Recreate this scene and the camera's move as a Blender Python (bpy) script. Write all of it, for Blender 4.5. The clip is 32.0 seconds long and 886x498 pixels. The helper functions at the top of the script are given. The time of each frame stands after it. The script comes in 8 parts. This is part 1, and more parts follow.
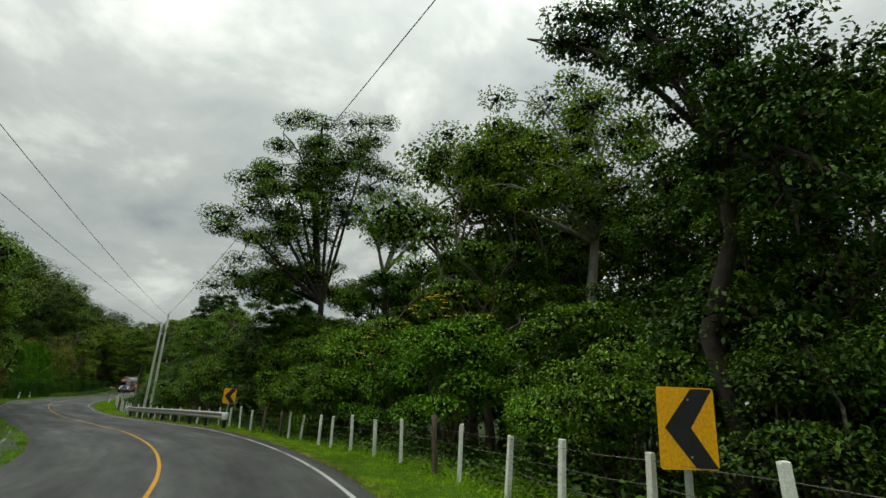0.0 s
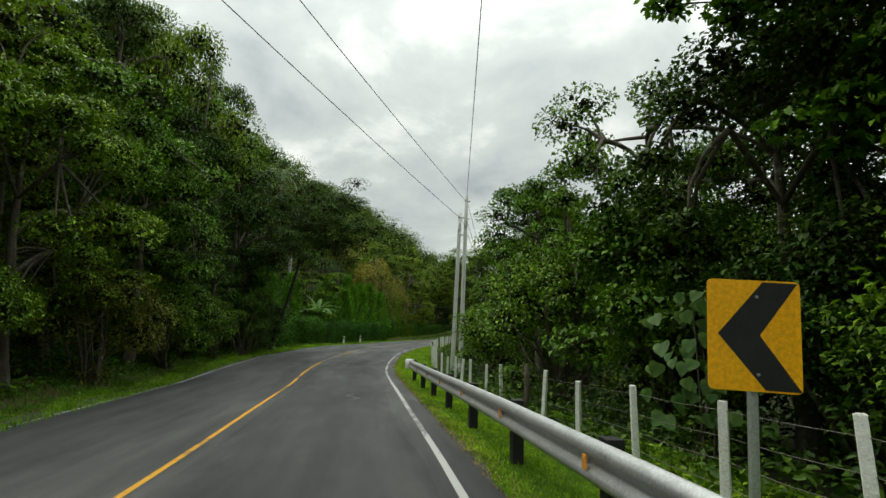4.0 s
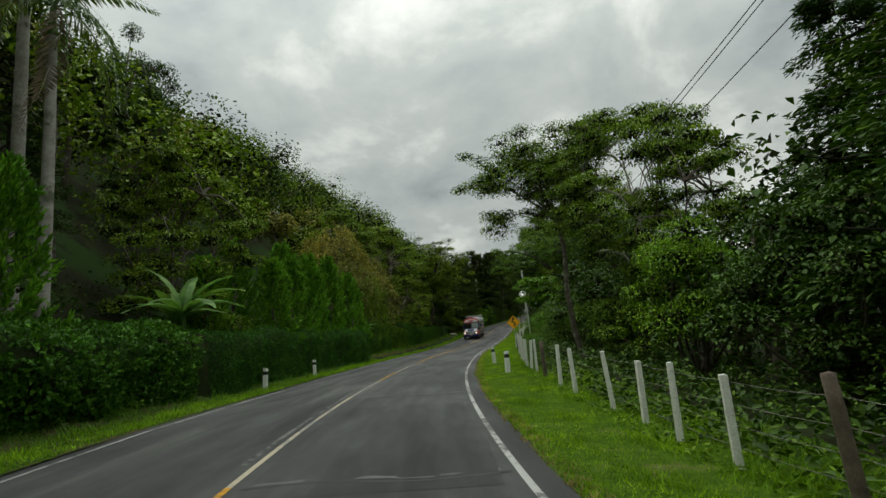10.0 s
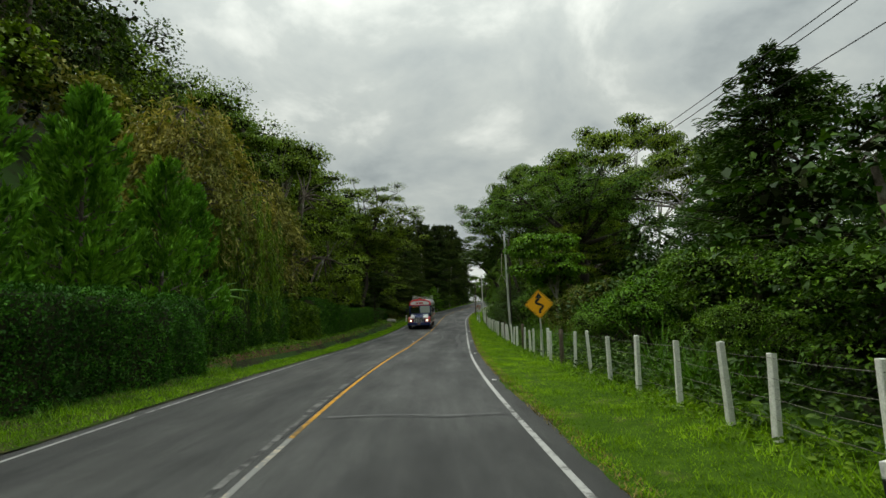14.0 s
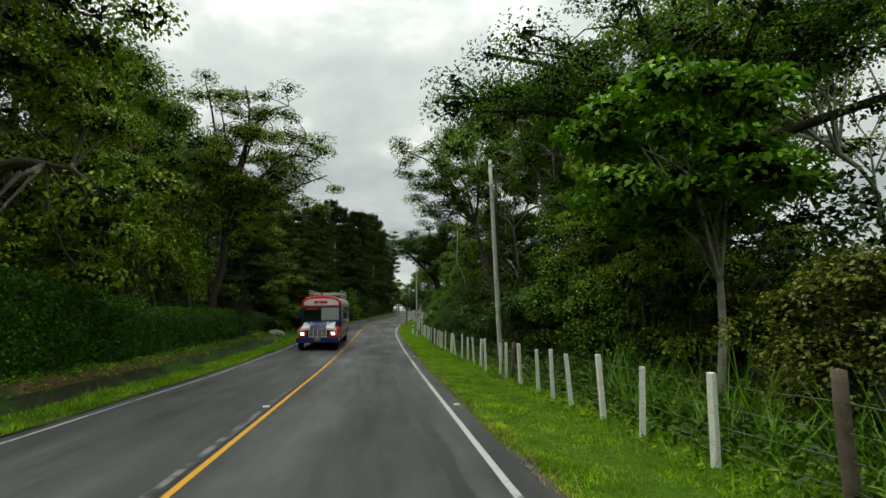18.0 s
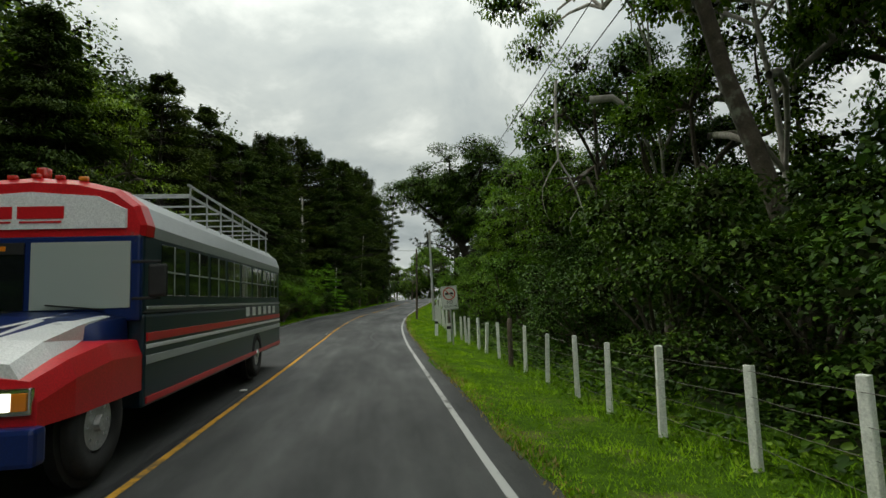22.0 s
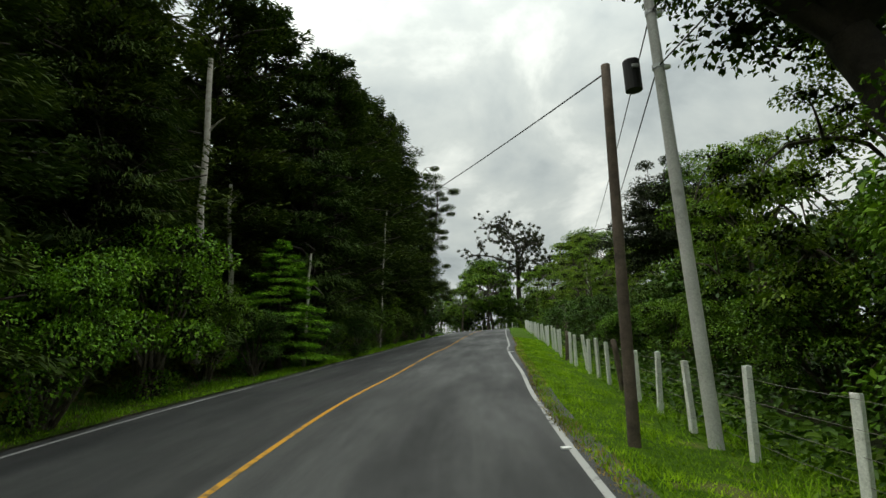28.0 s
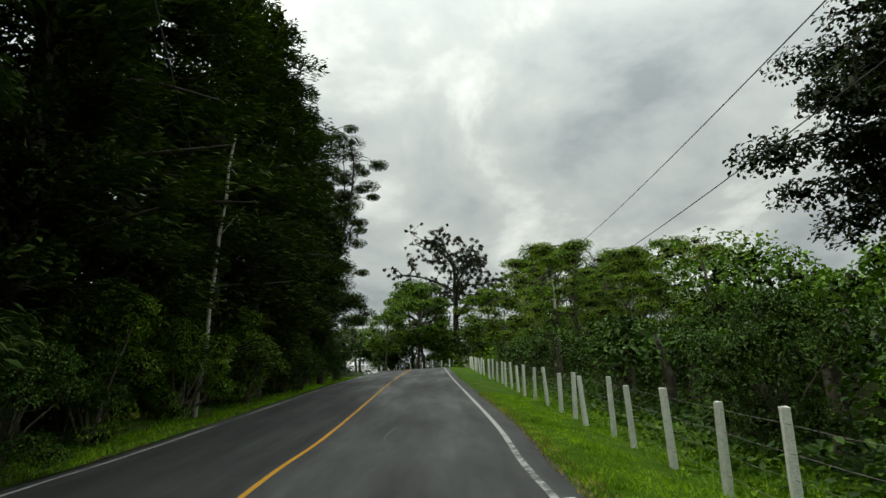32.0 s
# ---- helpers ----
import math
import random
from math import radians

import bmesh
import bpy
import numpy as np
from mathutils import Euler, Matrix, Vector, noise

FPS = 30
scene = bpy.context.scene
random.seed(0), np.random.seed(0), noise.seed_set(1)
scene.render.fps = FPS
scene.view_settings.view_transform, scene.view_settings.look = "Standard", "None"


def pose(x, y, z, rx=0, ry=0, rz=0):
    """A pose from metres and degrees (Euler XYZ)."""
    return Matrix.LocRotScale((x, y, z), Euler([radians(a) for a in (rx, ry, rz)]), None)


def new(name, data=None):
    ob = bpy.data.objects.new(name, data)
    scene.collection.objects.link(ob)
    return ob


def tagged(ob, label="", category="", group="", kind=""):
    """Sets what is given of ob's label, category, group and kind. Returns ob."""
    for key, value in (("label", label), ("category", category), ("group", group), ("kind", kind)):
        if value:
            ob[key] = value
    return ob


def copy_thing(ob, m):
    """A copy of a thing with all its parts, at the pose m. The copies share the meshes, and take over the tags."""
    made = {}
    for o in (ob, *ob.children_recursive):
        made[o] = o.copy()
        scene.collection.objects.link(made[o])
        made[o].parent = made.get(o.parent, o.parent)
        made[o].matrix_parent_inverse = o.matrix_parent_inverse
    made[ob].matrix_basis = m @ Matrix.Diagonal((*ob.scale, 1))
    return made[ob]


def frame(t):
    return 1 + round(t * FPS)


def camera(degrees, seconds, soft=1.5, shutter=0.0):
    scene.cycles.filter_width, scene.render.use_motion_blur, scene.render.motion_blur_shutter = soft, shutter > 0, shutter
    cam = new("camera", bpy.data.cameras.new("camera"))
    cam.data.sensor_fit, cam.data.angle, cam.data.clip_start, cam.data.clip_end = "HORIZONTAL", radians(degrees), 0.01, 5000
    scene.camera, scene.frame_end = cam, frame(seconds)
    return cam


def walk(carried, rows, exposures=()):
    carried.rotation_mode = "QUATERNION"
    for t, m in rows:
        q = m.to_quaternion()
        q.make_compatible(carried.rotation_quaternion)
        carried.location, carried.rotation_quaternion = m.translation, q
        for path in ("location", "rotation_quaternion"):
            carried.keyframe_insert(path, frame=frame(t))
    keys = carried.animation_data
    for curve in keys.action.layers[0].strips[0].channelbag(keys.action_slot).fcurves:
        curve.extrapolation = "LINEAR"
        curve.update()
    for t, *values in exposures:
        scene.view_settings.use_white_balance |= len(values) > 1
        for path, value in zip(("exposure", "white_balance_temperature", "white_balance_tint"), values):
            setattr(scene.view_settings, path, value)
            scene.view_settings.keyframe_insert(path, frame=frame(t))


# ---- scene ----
# ---------------- camera and its walk ----------------
cam = camera(80.2, 32.0)
METRES, EYE, TILT, LEAN, TURN = 170.0, 1.45, 0.0, 0.0, -20.5
ROWS = [
    (0.0, 0.0, 0.0, 0.0, -0.63, 15.59, -2.25),
    (0.5, -0.0045, 0.0186, -0.0006, 3.68, 15.73, -1.87),
    (1.0, -0.0098, 0.0379, -0.0013, 7.82, 15.2, -2.68),
    (1.5, -0.0161, 0.0568, -0.0015, 11.64, 13.53, -3.75),
    (2.0, -0.0233, 0.075, -0.0017, 16.42, 12.76, -2.82),
    (2.5, -0.0316, 0.0925, -0.0019, 21.09, 11.55, -3.3),
    (3.0, -0.0405, 0.1089, -0.0023, 26.52, 10.03, -3.65),
    (3.5, -0.0499, 0.1242, -0.0024, 30.22, 8.62, -2.43),
    (4.0, -0.0604, 0.1388, -0.0026, 33.36, 8.53, -1.52),
    (4.5, -0.0715, 0.1525, -0.0028, 36.29, 8.48, -0.61),
    (6.5, -0.1166, 0.1989, -0.0044, 39.61, 8.65, 0.53),
    (7.0, -0.1263, 0.2105, -0.0047, 39.02, 8.65, 2.36),
    (7.5, -0.1362, 0.2222, -0.0049, 36.71, 6.32, 3.36),
    (8.0, -0.1454, 0.2332, -0.0048, 35.8, 6.38, 4.62),
    (8.5, -0.1548, 0.2445, -0.0047, 34.15, 7.03, 4.74),
    (9.0, -0.1641, 0.2563, -0.0046, 32.2, 7.63, 4.89),
    (9.5, -0.1736, 0.2683, -0.0046, 30.82, 8.52, 5.0),
    (10.0, -0.1831, 0.2809, -0.0047, 30.08, 9.06, 4.99),
    (10.5, -0.1923, 0.2936, -0.0048, 29.84, 9.06, 4.55),
    (11.0, -0.2013, 0.3065, -0.0049, 28.36, 8.82, 4.92),
    (11.5, -0.2102, 0.3197, -0.005, 26.98, 8.43, 4.73),
    (12.0, -0.219, 0.3335, -0.0051, 26.19, 8.35, 3.42),
    (12.5, -0.2275, 0.3473, -0.0052, 25.93, 8.14, 2.22),
    (13.0, -0.2355, 0.3616, -0.0051, 24.92, 7.43, 1.28),
    (13.5, -0.2431, 0.3759, -0.005, 23.8, 7.35, 1.25),
    (14.0, -0.2506, 0.3906, -0.0048, 22.48, 7.27, 1.46),
    (14.5, -0.2579, 0.4056, -0.0048, 21.89, 7.35, 1.11),
    (16.5, -0.2835, 0.4627, -0.0053, 17.71, 6.95, 0.5),
    (17.0, -0.2892, 0.4776, -0.0053, 16.15, 7.45, -0.31),
    (17.5, -0.2948, 0.493, -0.0053, 14.36, 8.51, 0.2),
    (18.0, -0.3004, 0.5087, -0.0053, 13.6, 8.44, 0.66),
    (18.5, -0.3061, 0.5245, -0.0054, 13.55, 8.28, 0.85),
    (19.0, -0.3117, 0.5406, -0.0055, 13.51, 7.12, 0.51),
    (19.5, -0.3174, 0.5568, -0.0054, 13.3, 6.77, 0.8),
    (20.0, -0.3233, 0.5733, -0.0053, 13.24, 6.73, 0.75),
    (20.5, -0.3291, 0.5896, -0.005, 13.12, 6.79, 1.42),
    (21.0, -0.3348, 0.6059, -0.0047, 13.17, 7.44, 1.82),
    (21.5, -0.3405, 0.6215, -0.0044, 13.17, 7.44, 1.85),
    (22.0, -0.3463, 0.6367, -0.0041, 13.24, 7.4, 2.31),
    (22.5, -0.3518, 0.6516, -0.0038, 13.79, 7.43, 3.55),
    (23.0, -0.3575, 0.6665, -0.0034, 13.77, 7.44, 3.12),
    (23.5, -0.3629, 0.6809, -0.003, 14.77, 7.48, 2.68),
    (24.0, -0.3683, 0.6954, -0.0024, 15.27, 7.75, 2.59),
    (24.5, -0.3736, 0.7098, -0.0019, 16.15, 8.7, 2.76),
    (25.0, -0.3787, 0.724, -0.0013, 17.02, 9.13, 3.3),
    (25.5, -0.3839, 0.7382, -0.0007, 17.21, 9.12, 4.08),
    (26.0, -0.3896, 0.7538, 0.0001, 17.21, 9.1, 3.0),
    (26.5, -0.3949, 0.7674, 0.0008, 17.22, 9.4, 3.42),
    (28.5, -0.4082, 0.8085, 0.0031, 17.23, 11.37, 2.29),
    (29.0, -0.4121, 0.8201, 0.0038, 16.33, 11.54, 1.9),
    (29.5, -0.4154, 0.8318, 0.0045, 15.64, 11.52, 2.0),
    (30.0, -0.4186, 0.8435, 0.0053, 13.36, 11.46, 2.23),
    (30.5, -0.4213, 0.8553, 0.006, 12.07, 11.52, 2.39),
    (31.0, -0.4239, 0.8667, 0.0068, 11.07, 13.38, 2.42),
    (31.5, -0.4264, 0.8778, 0.0075, 10.61, 14.82, 2.39),
    (32.0, -0.4284, 0.8891, 0.0081, 9.48, 14.35, 2.48),
]
walk(cam, [(t, pose(0, 0, EYE, TILT, LEAN, TURN) @ pose(METRES * x, METRES * y, METRES * z, 90 + pitch, roll, yaw)) for t, x, y, z, yaw, pitch, roll in ROWS], [(0, -0.44, 6800, 1), (2, -0.24, 6800, 1), (4, -0.06, 6800, 1), (7, -0.20, 6800, 1), (9, -0.38, 6800, 1), (10.5, -0.54, 6800, 1), (12.2, -0.30, 6800, 1), (14, -0.36, 6800, 1), (17, -0.22, 6800, 1), (19.5, -0.06, 6800, 1), (22, -0.26, 6800, 1), (24, -0.18, 6800, 1), (26, -0.15, 6800, 1), (29, -0.20, 6800, 1), (32, -0.32, 6800, 1)])

# ---------------- world, sun ----------------
SUN_AZ, SUN_EL = -65.0, 58.0
world = bpy.data.worlds.new("overcast_sky")
scene.world = world
world.use_nodes = True
wn, wl = world.node_tree.nodes, world.node_tree.links
wn.clear()
w_out = wn.new("ShaderNodeOutputWorld")
w_bg = wn.new("ShaderNodeBackground")
w_sky = wn.new("ShaderNodeTexSky")
w_sky.sky_type, w_sky.sun_disc = "NISHITA", False
w_sky.sun_elevation, w_sky.sun_rotation = radians(SUN_EL), radians(SUN_AZ)
w_scale = wn.new("ShaderNodeVectorMath")
w_scale.operation = "SCALE"
w_scale.inputs["Scale"].default_value = 0.09
wl.new(w_sky.outputs["Color"], w_scale.inputs[0])
# clouds lie on a flat ceiling: the direction divided by its height
w_tc = wn.new("ShaderNodeTexCoord")
w_sep = wn.new("ShaderNodeSeparateXYZ")
wl.new(w_tc.outputs["Generated"], w_sep.inputs[0])
w_up = wn.new("ShaderNodeMath")
w_up.operation = "MAXIMUM"
w_up.inputs[1].default_value = 0.0
wl.new(w_sep.outputs["Z"], w_up.inputs[0])
w_add = wn.new("ShaderNodeMath")
w_add.operation = "ADD"
w_add.inputs[1].default_value = 0.42
wl.new(w_up.outputs[0], w_add.inputs[0])
w_div = wn.new("ShaderNodeVectorMath")
w_div.operation = "DIVIDE"
wl.new(w_tc.outputs["Generated"], w_div.inputs[0])
w_cmb = wn.new("ShaderNodeCombineXYZ")
for i in range(3):
    wl.new(w_add.outputs[0], w_cmb.inputs[i])
wl.new(w_cmb.outputs[0], w_div.inputs[1])
w_n1 = wn.new("ShaderNodeTexNoise")
w_n1.inputs["Scale"].default_value, w_n1.inputs["Detail"].default_value = 2.3, 7.0
w_n1.inputs["Roughness"].default_value, w_n1.inputs["Distortion"].default_value = 0.56, 0.25
wl.new(w_div.outputs[0], w_n1.inputs["Vector"])
w_ramp = wn.new("ShaderNodeValToRGB")
wr = w_ramp.color_ramp
wr.elements[0].position, wr.elements[0].color = 0.30, (0.50, 0.55, 0.60, 1)
wr.elements[1].position, wr.elements[1].color = 0.64, (1.42, 1.43, 1.43, 1)
e = wr.elements.new(0.42)
e.color = (0.74, 0.79, 0.83, 1)
e = wr.elements.new(0.52)
e.color = (0.90, 0.94, 0.96, 1)
wl.new(w_n1.outputs["Fac"], w_ramp.inputs[0])
# brighter cloud high up than near the horizon
w_pow = wn.new("ShaderNodeMath")
w_pow.operation = "POWER"
w_pow.inputs[1].default_value = 3.0
wl.new(w_up.outputs[0], w_pow.inputs[0])
w_gr = wn.new("ShaderNodeMapRange")
w_gr.inputs["To Min"].default_value, w_gr.inputs["To Max"].default_value = 0.80, 3.6
wl.new(w_pow.outputs[0], w_gr.inputs["Value"])
w_mul = wn.new("ShaderNodeVectorMath")
w_mul.operation = "SCALE"
wl.new(w_ramp.outputs["Color"], w_mul.inputs[0])
wl.new(w_gr.outputs[0], w_mul.inputs["Scale"])
w_mix = wn.new("ShaderNodeMix")
w_mix.data_type = "RGBA"
w_mix.inputs["Factor"].default_value = 0.92
wl.new(w_scale.outputs[0], w_mix.inputs["A"])
wl.new(w_mul.outputs[0], w_mix.inputs["B"])
wl.new(w_mix.outputs["Result"], w_bg.inputs["Color"])
w_bg.inputs["Strength"].default_value = 0.92
wl.new(w_bg.outputs[0], w_out.inputs["Surface"])

sun = new("sun", bpy.data.lights.new("sun", "SUN"))
sun.data.energy, sun.data.angle, sun.data.color = 1.5, radians(35), (1.0, 0.97, 0.92)
sun.rotation_euler = (radians(90 - SUN_EL), 0, radians(180 - SUN_AZ))

# ---------------- helpers of the scene ----------------
RNG = np.random.default_rng(7)


def mesh_of(name, verts, faces, mat=None, smooth=False):
    me = bpy.data.meshes.new(name)
    verts = np.asarray(verts, dtype=np.float32).reshape(-1, 3)
    shadowed = None
    if isinstance(faces, np.ndarray):
        if faces.shape[1] == 5:
            faces, shadowed = faces[:, :4], faces[:, 4]
        n, k = faces.shape
        me.vertices.add(len(verts))
        me.vertices.foreach_set("co", verts.ravel())
        me.loops.add(n * k)
        me.loops.foreach_set("vertex_index", faces.astype(np.int32).ravel())
        me.polygons.add(n)
        me.polygons.foreach_set("loop_start", np.arange(0, n * k, k, dtype=np.int32))
        me.update(calc_edges=True)
    else:
        me.from_pydata([tuple(v) for v in verts.tolist()], [], faces)
        me.update()
    if smooth:
        me.polygons.foreach_set("use_smooth", np.ones(len(me.polygons), dtype=bool))
    if mat is not None:
        me.materials.append(mat)
    if shadowed is not None:
        me.materials.append(INNER_SHADE)
        me.polygons.foreach_set("material_index", shadowed.astype(np.int32))
    return me


def bm_mesh(name, bm, mat=None, smooth=False):
    me = bpy.data.meshes.new(name)
    bm.to_mesh(me)
    bm.free()
    if smooth:
        me.polygons.foreach_set("use_smooth", np.ones(len(me.polygons), dtype=bool))
    if mat is not None:
        me.materials.append(mat)
    return me


def thing(name, label, category, group="", kind="", at=None):
    ob = new(name)
    ob.empty_display_size = 0.2
    if at is not None:
        ob.matrix_basis = at
    return tagged(ob, label, category, group, kind)


def child(name, me, parent, label="", at=None):
    ob = new(name, me)
    ob.parent = parent
    if at is not None:
        ob.matrix_basis = at
    if label:
        ob["label"] = label
    return ob


def part(name, bm, mat, parent, label="", smooth=False, at=None):
    return child(name, bm_mesh(name, bm, mat, smooth), parent, label, at)


def box(sx, sy, sz, at=(0, 0, 0), bevel=0.0, rot=None, bm=None):
    """A box with its middle at the place given, with softened edges."""
    own = bmesh.new()
    m = Matrix.Translation(at) @ (rot.to_4x4() if rot is not None else Matrix.Identity(4)) @ Matrix.Diagonal((sx, sy, sz, 1))
    bmesh.ops.create_cube(own, size=1.0, matrix=m)
    if bevel > 0:
        bmesh.ops.bevel(own, geom=own.edges[:], offset=bevel, segments=2, affect="EDGES", profile=0.6)
    if bm is None:
        return own
    tmp = bpy.data.meshes.new("tmp")
    own.to_mesh(tmp)
    own.free()
    bm.from_mesh(tmp)
    bpy.data.meshes.remove(tmp)
    return bm


def cyl(r1, r2, h, at=(0, 0, 0), rot=None, seg=16, bm=None):
    own = bmesh.new() if bm is None else bm
    m = Matrix.Translation(at) @ (rot.to_4x4() if rot is not None else Matrix.Identity(4))
    bmesh.ops.create_cone(own, cap_ends=True, segments=seg, radius1=r1, radius2=r2, depth=h, matrix=m)
    return own


def tube_arrays(paths, sides=6):
    """Tapered round limbs: every path is (points, radii). Returns vertices and quads."""
    V, F, base = [], [], 0
    for pts, rad in paths:
        pts = np.asarray(pts, float)
        n = len(pts)
        tan = np.gradient(pts, axis=0)
        tan /= np.linalg.norm(tan, axis=1)[:, None] + 1e-9
        ref = np.where(np.abs(tan[:, 2:3]) > 0.9, np.array([[1.0, 0, 0]]), np.array([[0, 0, 1.0]]))
        a = np.cross(tan, ref)
        a /= np.linalg.norm(a, axis=1)[:, None] + 1e-9
        b = np.cross(tan, a)
        ang = np.linspace(0, 2 * np.pi, sides, endpoint=False)
        ring = pts[:, None] + np.asarray(rad)[:, None, None] * (np.cos(ang)[None, :, None] * a[:, None] + np.sin(ang)[None, :, None] * b[:, None])
        V.append(ring.reshape(-1, 3))
        i, j = np.meshgrid(np.arange(n - 1), np.arange(sides), indexing="ij")
        k = (j + 1) % sides
        F.append(np.stack([i * sides + j, i * sides + k, (i + 1) * sides + k, (i + 1) * sides + j], -1).reshape(-1, 4) + base)
        base += n * sides
    return np.concatenate(V), np.concatenate(F)


def unit(v):
    return v / (np.linalg.norm(v, axis=-1, keepdims=True) + 1e-9)


def leaf_arrays(c, d, n, length, width, fold=0.25, full=False):
    """Folded leaves: centre c, direction d, normal n; kites, or rounder ones in two halves. Returns vertices and quads."""
    d = unit(d)
    s = unit(np.cross(d, n))
    up = np.cross(s, d)
    length, width = np.broadcast_to(length, len(c))[:, None], np.broadcast_to(width, len(c))[:, None]
    base = c - d * length * 0.5
    tip = c + d * length * 0.42 - up * length * 0.10
    mid = c + d * length * 0.04
    if full:
        w = s * width * 0.5 + up * width * fold
        lo, hi = c - d * length * 0.22, c + d * length * 0.18 - up * length * 0.03
        u = -s * width * 0.5 + up * width * fold
        V = np.stack([base, lo + w * 0.88, hi + w * 0.78, tip, hi + u * 0.78, lo + u * 0.88], 1)
        k = np.arange(len(c))[:, None] * 6
        return V.reshape(-1, 3), np.concatenate([k + np.array([[0, 1, 2, 3]]), k + np.array([[0, 3, 4, 5]])])
    V = np.stack([base, mid + s * width * 0.5 + up * width * fold, tip, mid - s * width * 0.5 + up * width * fold], 1)
    return V.reshape(-1, 3), np.arange(len(c) * 4).reshape(-1, 4)


def ball(rng, n, up=0.35):
    v = unit(rng.normal(size=(n, 3)))
    v[:, 2] += up * rng.random(n)
    return unit(v)


def clump_leaves(rng, centres, radii, per, size, slim=0.55, droop=0.3, up=0.4, flat=0.6, rough=0.7, full=False):
    """Leaves in the outer shells of many clumps."""
    K = len(centres)
    ids = np.repeat(np.arange(K), per)
    n = len(ids)
    u = ball(rng, n, up)
    rr = rng.uniform(0.45, 1.08, n)[:, None] ** 0.6
    R = np.asarray(radii)[ids][:, None] * np.array([[1, 1, flat]])
    p = np.asarray(centres)[ids] + u * R * rr
    nor = unit(u * 0.5 + np.array([0, 0, 0.9]) + rng.normal(size=(n, 3)) * rough * 0.5)
    d = unit(u * np.array([1, 1, 0.25]) + rng.normal(size=(n, 3)) * rough + np.array([0, 0, -droop]))
    L = size * rng.uniform(0.65, 1.3, n)
    # inner leaf masses keep the light out; their dark colour paints in shade
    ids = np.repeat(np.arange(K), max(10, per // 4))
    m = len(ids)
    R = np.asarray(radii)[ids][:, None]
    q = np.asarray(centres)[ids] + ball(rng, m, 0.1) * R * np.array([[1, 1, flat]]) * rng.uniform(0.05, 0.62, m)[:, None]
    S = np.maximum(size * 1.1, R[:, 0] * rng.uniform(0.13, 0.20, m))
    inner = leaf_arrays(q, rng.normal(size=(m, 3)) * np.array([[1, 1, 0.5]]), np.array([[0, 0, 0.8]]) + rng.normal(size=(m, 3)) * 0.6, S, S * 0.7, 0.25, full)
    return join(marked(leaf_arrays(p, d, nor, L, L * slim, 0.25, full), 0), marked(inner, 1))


def marked(leaves, shadowed):
    """Leaves with a fifth column on their faces that tells outer leaves from the shade-coloured inside."""
    v, f = leaves
    return v, np.concatenate([f, np.broadcast_to(np.asarray(shadowed, f.dtype).reshape(-1, 1), (len(f), 1))], 1)


def join(*parts):
    V, F, b = [], [], 0
    for v, f in parts:
        V.append(v)
        F.append(np.concatenate([f[:, :4] + b, f[:, 4:]], 1))
        b += len(v)
    return np.concatenate(V), np.concatenate(F)


# ---------------- materials ----------------
def nodes_of(name):
    m = bpy.data.materials.new(name)
    m.use_nodes = True
    nt = m.node_tree
    return m, nt.nodes, nt.links, nt.nodes["Principled BSDF"]


def noise_node(N, scale, detail=4.0, rough=0.55, vec=None, L=None):
    t = N.new("ShaderNodeTexNoise")
    t.inputs["Scale"].default_value, t.inputs["Detail"].default_value, t.inputs["Roughness"].default_value = scale, detail, rough
    if vec is not None:
        L.new(vec, t.inputs["Vector"])
    return t


def ramp_node(N, L, src, stops):
    r = N.new("ShaderNodeValToRGB")
    el = r.color_ramp.elements
    while len(el) < len(stops):
        el.new(0.5)
    for e_, (p, c) in zip(el, stops):
        e_.position = p
        e_.color = (*c, 1) if len(c) == 3 else c
    L.new(src, r.inputs[0])
    return r


def mix_node(N, L, fac, a, b, mode="MIX"):
    m = N.new("ShaderNodeMix")
    m.data_type, m.blend_type = "RGBA", mode
    for key, v in (("Factor", fac), ("A", a), ("B", b)):
        sock = m.inputs[key] if key == "Factor" else [s for s in m.inputs if s.name == key and s.type == "RGBA"][0]
        if isinstance(v, bpy.types.NodeSocket):
            L.new(v, sock)
        elif key == "Factor":
            sock.default_value = v
        else:
            sock.default_value = (*v, 1) if len(v) == 3 else v
    return [s for s in m.outputs if s.type == "RGBA"][0]


def bump_node(N, L, height, strength, dist, bsdf):
    b = N.new("ShaderNodeBump")
    b.inputs["Strength"].default_value, b.inputs["Distance"].default_value = strength, dist
    L.new(height, b.inputs["Height"])
    L.new(b.outputs[0], bsdf.inputs["Normal"])


